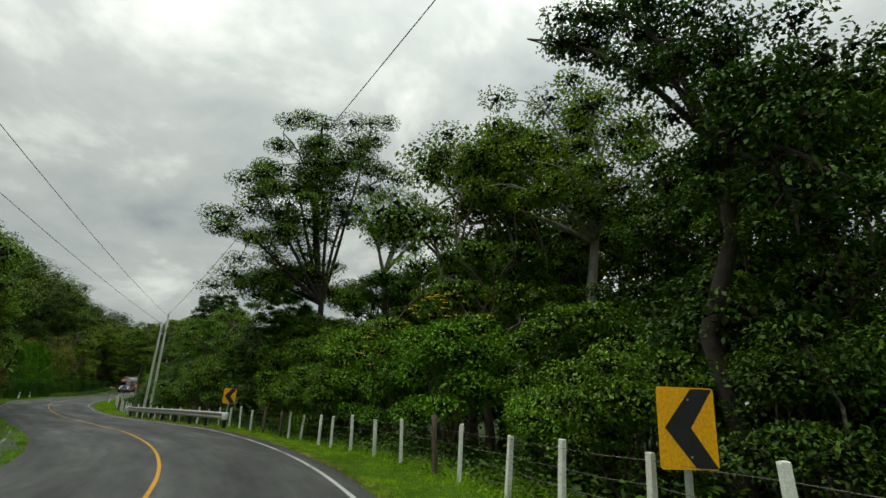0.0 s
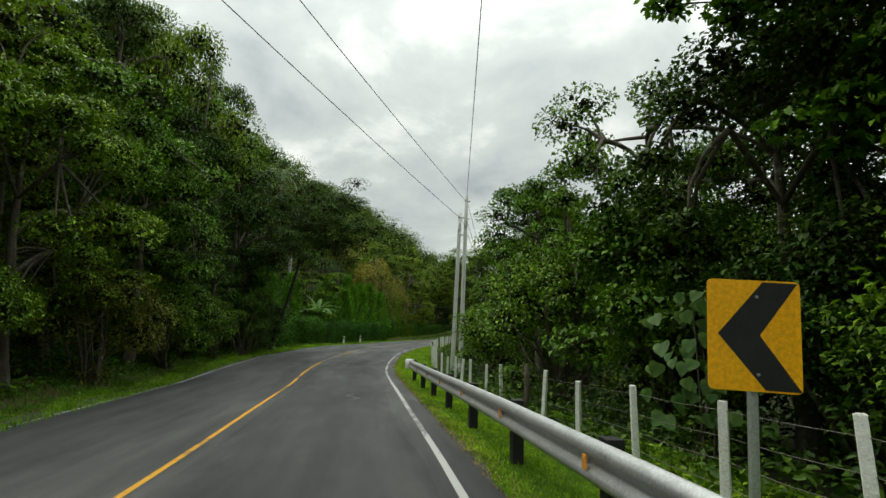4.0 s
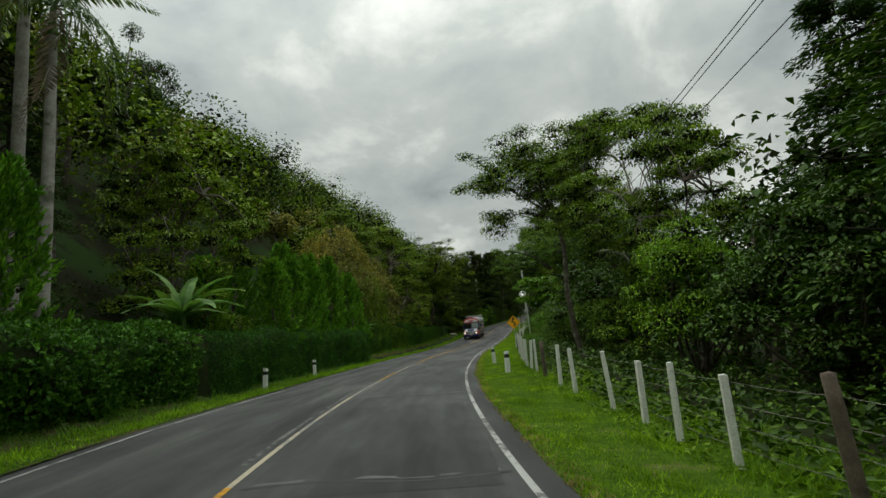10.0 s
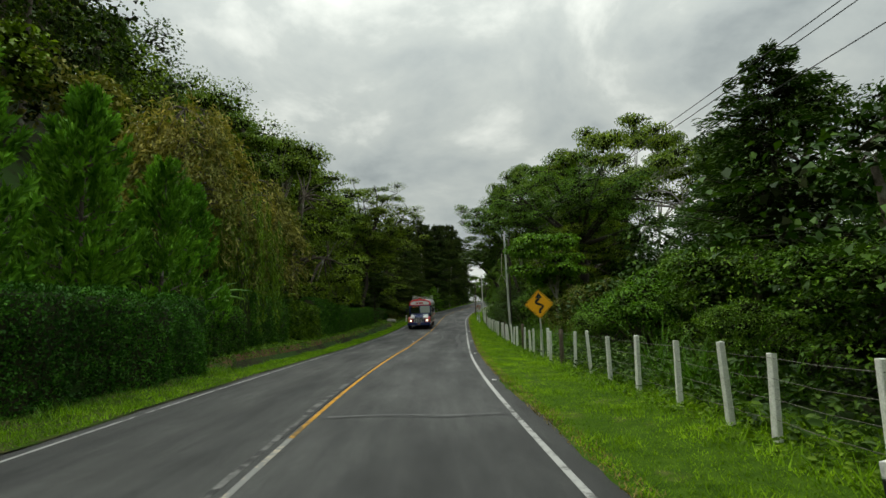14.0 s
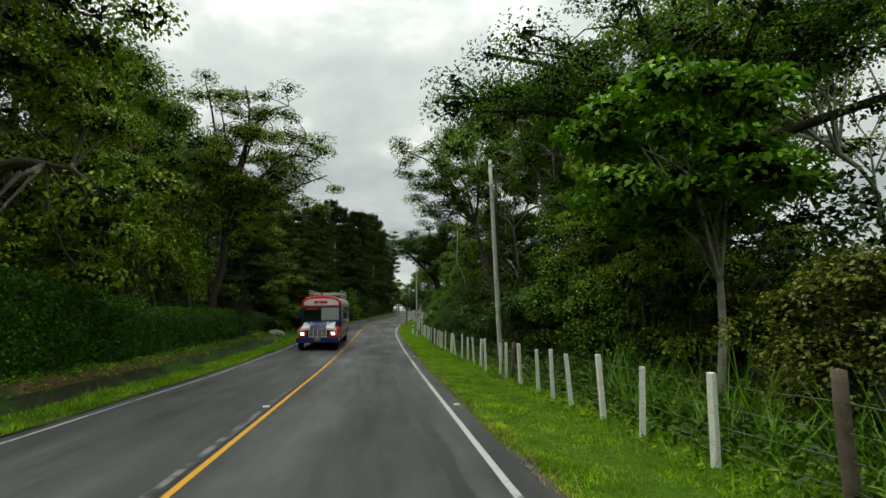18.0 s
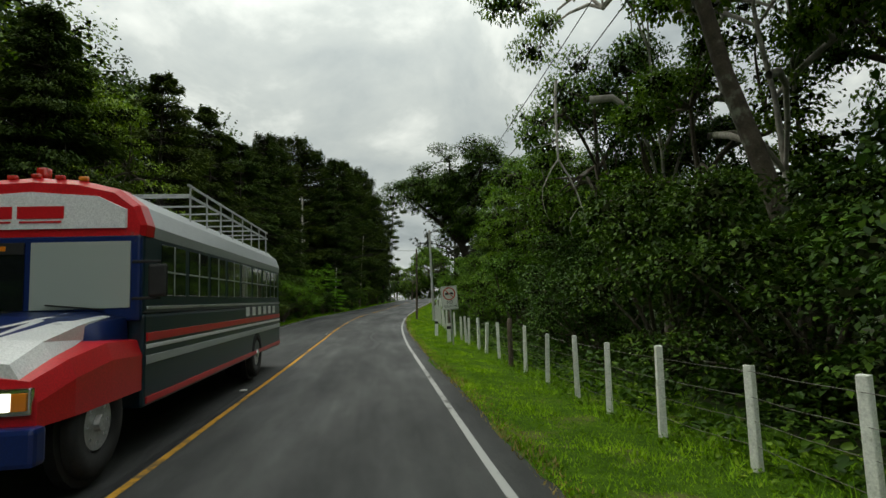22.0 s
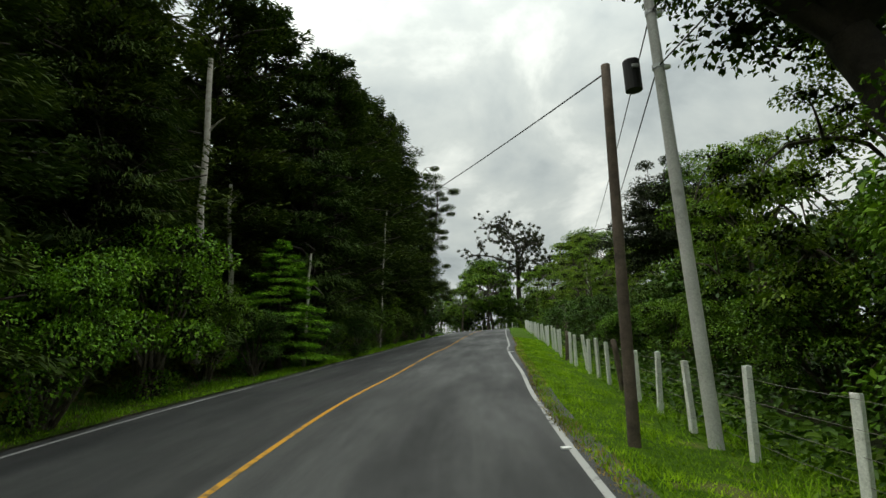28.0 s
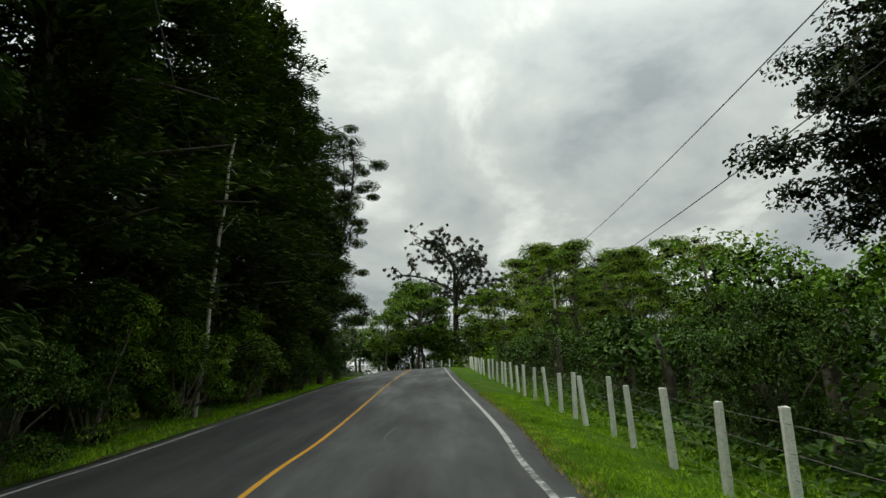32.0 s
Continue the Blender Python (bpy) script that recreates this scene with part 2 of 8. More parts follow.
def surface(name, c1, c2, scale=3.0, rough=0.7, metal=0.0, fine=40.0, bump=0.3, dist=0.01, stain=None, stain_scale=0.8, stain_at=0.6, spec=0.4):
    """A mottled solid: two tones at one scale, grain at a finer one, and blotches of a third tone."""
    m, N, L, B = nodes_of(name)
    tc = N.new("ShaderNodeTexCoord")
    big = noise_node(N, scale, 5, 0.6, tc.outputs["Object"], L)
    small = noise_node(N, fine, 3, 0.6, tc.outputs["Object"], L)
    col = ramp_node(N, L, big.outputs["Fac"], [(0.3, c1), (0.7, c2)]).outputs["Color"]
    g = ramp_node(N, L, small.outputs["Fac"], [(0.3, (0.75, 0.75, 0.75)), (0.7, (1.1, 1.1, 1.1))]).outputs["Color"]
    col = mix_node(N, L, 1.0, col, g, "MULTIPLY")
    if stain is not None:
        st = noise_node(N, stain_scale, 6, 0.65, tc.outputs["Object"], L)
        f = ramp_node(N, L, st.outputs["Fac"], [(stain_at - 0.04, (0, 0, 0)), (stain_at + 0.06, (1, 1, 1))]).outputs["Color"]
        col = mix_node(N, L, f, col, stain)
    L.new(col, B.inputs["Base Color"])
    B.inputs["Roughness"].default_value, B.inputs["Metallic"].default_value = rough, metal
    B.inputs["Specular IOR Level"].default_value = spec
    if bump > 0:
        bump_node(N, L, small.outputs["Fac"], bump, dist, B)
    return m


def leaf_material(name, dark, mid, light, gloss=0.6, through_=0.16, sheen=0.18):
    m, N, L, B = nodes_of(name)
    geo = N.new("ShaderNodeNewGeometry")
    inf = N.new("ShaderNodeObjectInfo")
    tc = N.new("ShaderNodeTexCoord")
    big = noise_node(N, 0.55, 3, 0.6, tc.outputs["Object"], L)
    # single leaves differ little, sprigs and whole boughs more
    dark, light = [tuple(k * (0.5 * p + 0.5 * q * r) for p, q in zip(end, mid)) for end, r, k in ((dark, 0.85, 1.15), (light, 1.5, 0.95))]
    a = ramp_node(N, L, geo.outputs["Random Per Island"], [(0.0, dark), (0.5, tuple(1.15 * c for c in mid)), (1.0, light)]).outputs["Color"]
    tone = ramp_node(N, L, big.outputs["Fac"], [(0.3, (0.80, 0.85, 0.78)), (0.7, (1.55, 1.45, 1.25))]).outputs["Color"]
    a = mix_node(N, L, 1.0, a, tone, "MULTIPLY")
    sprig = noise_node(N, 2.6, 2, 0.5, tc.outputs["Object"], L)
    tone = ramp_node(N, L, sprig.outputs["Fac"], [(0.32, (0.62, 0.66, 0.62)), (0.5, (1.0, 1.0, 1.0)), (0.68, (1.5, 1.42, 1.3))]).outputs["Color"]
    a = mix_node(N, L, 1.0, a, tone, "MULTIPLY")
    tint = ramp_node(N, L, inf.outputs["Random"], [(0.0, (0.86, 0.95, 0.9)), (0.5, (1.0, 1.0, 1.0)), (1.0, (1.2, 1.08, 0.85))]).outputs["Color"]
    a = mix_node(N, L, 1.0, a, tint, "MULTIPLY")
    a = mix_node(N, L, 1.0, a, (1.0, 0.94, 1.5), "MULTIPLY")
    L.new(a, B.inputs["Base Color"])
    B.inputs["Roughness"].default_value, B.inputs["Specular IOR Level"].default_value = gloss - 0.08, sheen
    tr = N.new("ShaderNodeBsdfTranslucent")
    warm = mix_node(N, L, 1.0, a, (1.25, 1.35, 0.6), "MULTIPLY")
    L.new(warm, tr.inputs["Color"])
    mx = N.new("ShaderNodeMixShader")
    mx.inputs[0].default_value = through_
    L.new(B.outputs[0], mx.inputs[1])
    L.new(tr.outputs[0], mx.inputs[2])
    L.new(mx.outputs[0], N["Material Output"].inputs["Surface"])
    return m


LEAF_MID = leaf_material("leaf_green", (0.0130, 0.0350, 0.0016), (0.0600, 0.1350, 0.0050), (0.1900, 0.3200, 0.0180))
LEAF_SUN = leaf_material("leaf_yellow_green", (0.0200, 0.0440, 0.0016), (0.0880, 0.1650, 0.0060), (0.2350, 0.3500, 0.0220))
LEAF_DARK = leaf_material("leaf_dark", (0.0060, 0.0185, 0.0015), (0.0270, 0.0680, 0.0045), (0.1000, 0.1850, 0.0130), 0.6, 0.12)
LEAF_BRIGHT = leaf_material("leaf_bright", (0.0194, 0.0605, 0.0011), (0.0756, 0.1836, 0.0054), (0.1976, 0.3640, 0.0187))
LEAF_CONIFER = leaf_material("leaf_conifer", (0.008, 0.018, 0.003), (0.033, 0.060, 0.009), (0.104, 0.150, 0.024), 0.75, 0.10, 0.08)
LEAF_PINE = leaf_material("leaf_pine", (0.022, 0.074, 0.004), (0.084, 0.215, 0.011), (0.190, 0.380, 0.028), 0.7, 0.18, 0.10)
LEAF_BROWN = leaf_material("leaf_olive", (0.060, 0.072, 0.010), (0.150, 0.165, 0.026), (0.285, 0.290, 0.062), 0.7, 0.2)
LEAF_HEDGE = leaf_material("leaf_hedge", (0.0078, 0.0336, 0.0022), (0.0314, 0.1098, 0.0056), (0.0954, 0.2332, 0.0159), 0.65, 0.12)
LEAF_WARM = leaf_material("leaf_reddish", (0.030, 0.048, 0.003), (0.085, 0.108, 0.009), (0.200, 0.175, 0.026))
LEAF_GREY = leaf_material("leaf_grey", (0.008, 0.013, 0.004), (0.022, 0.032, 0.010), (0.066, 0.078, 0.032), 0.75, 0.1)
GRASS = leaf_material("grass_blade", (0.050, 0.115, 0.004), (0.110, 0.225, 0.008), (0.190, 0.320, 0.020), 0.8, 0.3, 0.04)
DRY_GRASS = leaf_material("dry_grass_blade", (0.080, 0.075, 0.020), (0.150, 0.140, 0.040), (0.240, 0.210, 0.085), 0.75, 0.2)
TALL_GRASS = leaf_material("tall_grass_blade", (0.018, 0.060, 0.003), (0.060, 0.150, 0.007), (0.140, 0.250, 0.023), 0.6, 0.25)
# dark colour for inner leaves: shade painted into the gaps of the crowns
INNER_SHADE = surface("inner_crown_shade", (0.018, 0.026, 0.009), (0.042, 0.050, 0.018), 3.0, 0.95, fine=30, bump=0, spec=0.05)
FLOWER = surface("yellow_petal", (0.75, 0.45, 0.03), (0.85, 0.60, 0.08), 8, 0.6, bump=0)
BARK = surface("bark", (0.060, 0.048, 0.036), (0.150, 0.125, 0.095), 4, 0.9, fine=26, bump=0.7, dist=0.02, stain=(0.24, 0.25, 0.20), stain_scale=2.0, stain_at=0.6)
BARK_PALE = surface("pale_bark", (0.22, 0.20, 0.17), (0.42, 0.40, 0.35), 3, 0.85, fine=22, bump=0.5, dist=0.02, stain=(0.10, 0.11, 0.07), stain_scale=1.6, stain_at=0.58)
BARK_DARK = surface("dark_bark", (0.022, 0.018, 0.014), (0.060, 0.048, 0.038), 5, 0.9, fine=30, bump=0.7, dist=0.02)
CONCRETE = surface("weathered_concrete", (0.70, 0.70, 0.64), (0.85, 0.85, 0.80), 5, 0.9, fine=60, bump=0.4, dist=0.006, stain=(0.20, 0.21, 0.15), stain_scale=6, stain_at=0.62)
POLE_CONCRETE = surface("pole_concrete", (0.46, 0.46, 0.42), (0.60, 0.60, 0.56), 1.5, 0.85, fine=50, bump=0.3, dist=0.006, stain=(0.22, 0.22, 0.19), stain_scale=1.2, stain_at=0.6)
OLD_WOOD = surface("grey_wood", (0.060, 0.045, 0.034), (0.150, 0.115, 0.085), 6, 0.9, fine=50, bump=0.6, dist=0.01)
GALV = surface("galvanised_steel", (0.48, 0.49, 0.49), (0.62, 0.63, 0.63), 5, 0.42, 0.75, fine=50, bump=0.08, dist=0.003, stain=(0.30, 0.29, 0.27), stain_scale=3, stain_at=0.62)
WIRE = surface("rusty_wire", (0.16, 0.14, 0.12), (0.28, 0.26, 0.24), 30, 0.6, 0.6, bump=0)
CABLE = surface("black_cable", (0.015, 0.015, 0.016), (0.03, 0.03, 0.03), 10, 0.6, bump=0)
BLACK = surface("black_paint", (0.010, 0.010, 0.010), (0.022, 0.022, 0.022), 6, 0.6, fine=60, bump=0.1, dist=0.002)
SIGN_YELLOW = surface("sign_yellow", (0.95, 0.43, 0.004), (0.98, 0.48, 0.008), 3, 0.5, fine=30, bump=0.03, dist=0.001, stain=(0.62, 0.33, 0.015), stain_scale=4, stain_at=0.7)
SIGN_WHITE = surface("sign_white", (0.66, 0.68, 0.62), (0.76, 0.77, 0.72), 3, 0.5, fine=30, bump=0.03, dist=0.001, stain=(0.50, 0.52, 0.46), stain_scale=4, stain_at=0.68)
SIGN_RED = surface("sign_red", (0.50, 0.035, 0.025), (0.58, 0.05, 0.03), 4, 0.5, bump=0)
SIGN_ORANGE = surface("sign_orange", (0.75, 0.20, 0.02), (0.82, 0.26, 0.03), 4, 0.5, bump=0)
WHITE_PAINT = surface("white_paint", (0.76, 0.77, 0.73), (0.86, 0.86, 0.83), 5, 0.6, fine=50, bump=0.15, dist=0.004, stain=(0.42, 0.40, 0.32), stain_scale=5, stain_at=0.66)
AMBER = surface("amber_reflector", (0.70, 0.25, 0.02), (0.80, 0.32, 0.03), 10, 0.25, bump=0)
# soil of the woods; also painted shade on the bodies inside the hedges
FOREST_FLOOR_HEDGE_SHADE = surface("forest_floor_hedge_shade", (0.018, 0.024, 0.010), (0.045, 0.045, 0.022), 0.7, 0.95, fine=9, bump=0.6, dist=0.05, stain=(0.030, 0.060, 0.014), stain_scale=0.35, stain_at=0.5, spec=0.08)
VERGE = surface("verge_turf", (0.036, 0.082, 0.005), (0.082, 0.156, 0.010), 5.0, 0.95, fine=34, bump=0.9, dist=0.05, stain=(0.125, 0.135, 0.040), stain_scale=1.3, stain_at=0.61, spec=0.08)
VERGE_LEFT = surface("left_turf", (0.030, 0.060, 0.008), (0.080, 0.125, 0.014), 4.0, 0.95, fine=30, bump=0.9, dist=0.05, stain=(0.100, 0.080, 0.040), stain_scale=1.6, stain_at=0.55, spec=0.08)
EARTH = surface("red_earth", (0.085, 0.048, 0.026), (0.170, 0.100, 0.056), 1.5, 0.95, fine=14, bump=0.8, dist=0.05, stain=(0.045, 0.065, 0.018), stain_scale=1.0, stain_at=0.53, spec=0.08)
GRAVEL = surface("broken_edge", (0.055, 0.052, 0.046), (0.120, 0.112, 0.098), 2.5, 0.95, fine=45, bump=0.9, dist=0.02, stain=(0.20, 0.19, 0.16), stain_scale=5, stain_at=0.66, spec=0.08)


def asphalt_material(name="damp_asphalt", tone=1.0):
    """Damp asphalt in the road's own measure: streaks run with the traffic, oil darkens the middle of each lane."""
    m, N, L, B = nodes_of(name)
    tc = N.new("ShaderNodeTexCoord")

    def along(sx, sy):
        mp = N.new("ShaderNodeMapping")
        mp.inputs["Scale"].default_value = (sx, sy, 1.0)
        L.new(tc.outputs["UV"], mp.inputs["Vector"])
        return mp.outputs[0]

    streak = noise_node(N, 1.0, 6, 0.62, along(3.2, 0.11), L)
    patch = noise_node(N, 1.0, 5, 0.60, along(0.75, 0.13), L)
    blot = noise_node(N, 1.0, 6, 0.65, along(1.6, 0.75), L)
    grain = noise_node(N, 90, 3, 0.7, tc.outputs["Object"], L)
    fine = noise_node(N, 260, 2, 0.6, tc.outputs["Object"], L)
    sep = N.new("ShaderNodeSeparateXYZ")
    L.new(tc.outputs["UV"], sep.inputs[0])
    wav = N.new("ShaderNodeMath")
    wav.operation, wav.inputs[1].default_value = "MULTIPLY_ADD", 0.45
    L.new(streak.outputs["Fac"], wav.inputs[0])
    L.new(sep.outputs["X"], wav.inputs[2])
    lane = N.new("ShaderNodeMapRange")
    lane.inputs["From Min"].default_value, lane.inputs["From Max"].default_value = -3.3, 3.7
    L.new(wav.outputs[0], lane.inputs["Value"])
    # edge, oil band and wheel tracks of the left lane, then of the right one
    k = [(0.0, 0.80), (0.10, 0.95), (0.20, 1.06), (0.29, 0.86), (0.38, 1.05), (0.47, 0.92), (0.52, 1.04), (0.63, 1.12), (0.74, 0.84), (0.84, 1.10), (0.92, 0.90), (1.0, 0.72)]
    tracks = ramp_node(N, L, lane.outputs[0], [(p, (c, c, c)) for p, c in k]).outputs["Color"]
    a = ramp_node(N, L, patch.outputs["Fac"], [(0.34, (0.030, 0.031, 0.031)), (0.50, (0.044, 0.045, 0.044)), (0.68, (0.066, 0.067, 0.065))]).outputs["Color"]
    s = ramp_node(N, L, streak.outputs["Fac"], [(0.30, (0.74, 0.74, 0.75)), (0.52, (1.0, 1.0, 1.0)), (0.70, (1.32, 1.32, 1.30))]).outputs["Color"]
    a = mix_node(N, L, 1.0, a, s, "MULTIPLY")
    a = mix_node(N, L, 1.0, a, tracks, "MULTIPLY")
    g = ramp_node(N, L, blot.outputs["Fac"], [(0.33, (0.80, 0.80, 0.80)), (0.5, (1.0, 1.0, 1.0)), (0.70, (1.28, 1.28, 1.26))]).outputs["Color"]
    a = mix_node(N, L, 1.0, a, g, "MULTIPLY")
    g = ramp_node(N, L, grain.outputs["Fac"], [(0.3, (0.62, 0.62, 0.62)), (0.75, (1.42, 1.42, 1.40))]).outputs["Color"]
    a = mix_node(N, L, 1.0, a, g, "MULTIPLY")
    a = mix_node(N, L, 1.0, a, (tone, tone, tone), "MULTIPLY")
    L.new(a, B.inputs["Base Color"])
    r = ramp_node(N, L, patch.outputs["Fac"], [(0.32, (0.78, 0.78, 0.78)), (0.54, (0.60, 0.60, 0.60)), (0.72, (0.42, 0.42, 0.42))]).outputs["Color"]
    L.new(r, B.inputs["Roughness"])
    B.inputs["Specular IOR Level"].default_value = 0.34
    bump_node(N, L, fine.outputs["Fac"], 0.5, 0.006, B)
    return m


ASPHALT_NEW = asphalt_material("newer_dark_asphalt", 0.66)
TAR = surface("tar_joint", (0.012, 0.012, 0.012), (0.030, 0.030, 0.030), 3, 0.5, fine=60, bump=0.3, dist=0.004)
JOINT = surface("worn_joint", (0.10, 0.10, 0.095), (0.19, 0.19, 0.18), 4, 0.8, fine=50, bump=0.3, dist=0.004, stain=(0.03, 0.03, 0.03), stain_scale=2.5, stain_at=0.5)


def line_paint(name, paint, under, wear):
    """Road paint with worn gaps through which the asphalt shows."""
    m, N, L, B = nodes_of(name)
    tc = N.new("ShaderNodeTexCoord")
    a = noise_node(N, 7, 6, 0.7, tc.outputs["Object"], L)
    b = noise_node(N, 0.35, 3, 0.5, tc.outputs["Object"], L)
    mul = N.new("ShaderNodeMath")
    mul.operation = "ADD"
    L.new(a.outputs["Fac"], mul.inputs[0])
    L.new(b.outputs["Fac"], mul.inputs[1])
    hv = N.new("ShaderNodeMath")
    hv.operation = "MULTIPLY"
    hv.inputs[1].default_value = 0.5
    L.new(mul.outputs[0], hv.inputs[0])
    wear = wear * 0.5
    f = ramp_node(N, L, hv.outputs[0], [(wear - 0.03, (0, 0, 0)), (wear + 0.04, (1, 1, 1))]).outputs["Color"]
    L.new(mix_node(N, L, f, paint, under), B.inputs["Base Color"])
    B.inputs["Roughness"].default_value, B.inputs["Specular IOR Level"].default_value = 0.75, 0.15
    return m


ASPHALT = asphalt_material()
LINE_WHITE = line_paint("white_road_paint", (0.40, 0.40, 0.385), (0.13, 0.13, 0.125), 1.08)
LINE_YELLOW = line_paint("yellow_road_paint", (0.53, 0.275, 0.030), (0.18, 0.12, 0.05), 1.12)
LINE_WORN = line_paint("worn_road_paint", (0.46, 0.40, 0.30), (0.22, 0.22, 0.21), 1.02)
PALE_PATCH = surface("pale_patch", (0.085, 0.087, 0.085), (0.14, 0.142, 0.138), 2, 0.6, fine=60, bump=0.4, dist=0.004, stain=(0.07, 0.07, 0.07), stain_scale=3, stain_at=0.55)

# ---------------- the road's line and the lie of the land ----------------
CENTRE = [(-16, -60), (-9.2, -35), (-5.2, -18), (-2.6, -6), (-1.8, 0), (-1.2, 6), (-1.1, 10.6), (-1.4, 15), (-2.2, 20), (-3.6, 25.2), (-5.4, 30.2), (-7.3, 35.1),
          (-9.2, 40), (-11.2, 45.1), (-12.9, 50.3), (-14.3, 55.3), (-15.8, 61.2), (-17.2, 68.5), (-18.2, 75.9), (-18.8, 83), (-19.2, 90), (-19.4, 98),
          (-19.4, 110), (-19.35, 121), (-19.3, 132), (-19.15, 148), (-18.5, 159), (-17.4, 166), (-16.2, 173.7), (-15.3, 178.2), (-12.9, 192.7), (-10.4, 207),
          (-8.3, 219), (-8.6, 226), (-11.4, 232.0), (-17, 236), (-25, 238), (-40, 238.5), (-70, 240), (-120, 246)]
LEVEL = [(-60, 0.5), (-30, 0.3), (0, 0.0), (6.6, -0.2), (13.3, -0.29), (19.7, -0.38), (25.7, -0.44), (41, -0.80), (50, -0.80), (72, -0.87), (93, -0.90), (104, -0.93), (116, -0.80), (127, -0.58),
         (135, -0.3), (143, 0.02), (155, 0.65), (167, 1.38), (190, 2.78), (205, 3.65), (216, 4.2), (225, 4.5), (240, 4.7), (300, 4.9), (420, 5.5)]
BANK = [(-60, 0.05), (8, 0.05), (22, 0.045), (31, 0.03), (42, 0.0), (50, -0.04), (65, -0.045), (73, -0.02), (93, -0.005), (116, -0.01), (131, -0.03), (155, -0.035), (164, -0.02), (173, 0.0), (216, 0.03), (420, 0.02)]


def catmull(P, n=14):
    P = np.asarray(P, float)
    Q = np.concatenate([[2 * P[0] - P[1]], P, [2 * P[-1] - P[-2]]])
    out = []
    for i in range(len(P) - 1):
        a, b, c, d = Q[i:i + 4]
        t = np.linspace(0, 1, n, endpoint=False)[:, None]
        out.append(0.5 * (2 * b + (c - a) * t + (2 * a - 5 * b + 4 * c - d) * t ** 2 + (3 * b - a - 3 * c + d) * t ** 3))
    return np.concatenate(out + [P[-1:]])


CL = catmull(CENTRE)
step = np.linalg.norm(np.diff(CL, axis=0), axis=1)
CL_S = np.concatenate([[0], np.cumsum(step)])
# the road's own measure runs with y until the last bend, and along the line after it
i_turn = int(np.argmax(CL[:, 1] > 216))
CL_V = np.where(np.arange(len(CL)) <= i_turn, CL[:, 1], 216 + CL_S - CL_S[i_turn])
CL_T = unit(np.gradient(CL, axis=0))
CL_N = np.stack([CL_T[:, 1], -CL_T[:, 0]], 1)
LEV, BNK = np.array(LEVEL), np.array(BANK)


def road_xy(v, d):
    """The place d metres to the right of the centre line."""
    v, d = np.asarray(v, float), np.asarray(d, float)
    p = np.stack([np.interp(v, CL_V, CL[:, 0]), np.interp(v, CL_V, CL[:, 1])], -1)
    n = unit(np.stack([np.interp(v, CL_V, CL_N[:, 0]), np.interp(v, CL_V, CL_N[:, 1])], -1))
    return p + n * d[..., None]


def road_z(v, d):
    return np.interp(v, LEV[:, 0], LEV[:, 1]) + np.interp(v, BNK[:, 0], BNK[:, 1]) * np.clip(np.asarray(d) - 1.75, -5.4, 2.2)


def smooth(x):
    x = np.clip(x, 0, 1)
    return x * x * (3 - 2 * x)


def side_z(v, d):
    """How the ground beside the road stands above or below it."""
    v, d = np.asarray(v, float), np.asarray(d, float)
    right = -0.02 * smooth((d - 3.5) / 0.4) + 0.02 * smooth((d - 4) / 1.5) - 0.35 * smooth((d - 6) / 6) - 1.4 * smooth((d - 14) / 40)
    dip = np.interp(v, [10, 15, 20, 25, 28, 33, 40, 48, 52, 58, 63, 68, 74, 85, 95, 100, 113, 125, 131, 144, 150, 155, 161, 168, 180, 215], [0, 0.05, 0.2, 0.25, 0.14, 0.25, 0.3, 0.35, 0.33, 0.2, 0.12, 0.03, -0.03, -0.05, 0.03, 0.1, 0.12, 0.15, 0.19, 0.22, 0.16, 0.25, 0.32, 0.33, 0.3, 0.2])
    right = right - dip * smooth((d - 3.7) / 1.9)
    a = -d
    ditch = smooth((v - 93) / 5) * smooth((136 - v) / 5)
    left = -0.03 * smooth((a - 3.3) / 0.5) + ditch * (-0.5 * smooth((a - 4.3) / 0.5) + 0.85 * smooth((a - 4.95) / 0.55))
    left = left + (1 - ditch) * 0.35 * smooth((a - 4.3) / 1.8) + 0.3 * smooth((a - 6.5) / 4)
    hill = np.interp(v, [-60, 0, 50, 90, 112, 130, 150, 170, 190, 230], [60, 60, 60, 58, 56, 50, 36, 16, 6, 3])
    left = left + hill * (1 - np.exp(-1.12 * np.clip(a - 9.0, 0, None) / hill))
    return np.where(d > 0, right, left)


def locate(x, y):
    """Road measure and offset of places."""
    q = np.stack([np.asarray(x, float).ravel(), np.asarray(y, float).ravel()], 1)
    V, D = np.empty(len(q)), np.empty(len(q))
    C = CL[::2]
    for a in range(0, len(q), 2000):
        dd = ((q[a:a + 2000, None] - C[None]) ** 2).sum(-1)
        k = dd.argmin(1) * 2
        rel = q[a:a + 2000] - CL[k]
        along = (rel * CL_T[k]).sum(1)
        V[a:a + 2000] = CL_V[k] + along
        D[a:a + 2000] = (rel * CL_N[k]).sum(1)
    return V.reshape(np.shape(x)), D.reshape(np.shape(x))


def land(x, y):
    v, d = locate(x, y)
    return road_z(v, d) + side_z(v, d)


def land_at(x, y):
    return float(land(np.array([x]), np.array([y]))[0])


def widen(v, d):
    """The right lane is a little broader on the rise, the left one in the first bend."""
    right = np.interp(v, [140, 150, 160, 168, 176], [0, 0.12, 0.34, 0.14, 0])
    left = np.interp(v, [10, 24, 30, 36, 45, 50, 56], [1.2, 1.05, 0.6, 0.45, 0.2, 0.06, 0])
    return np.where(d > 2, right, np.where(d < -2, -left, 0))


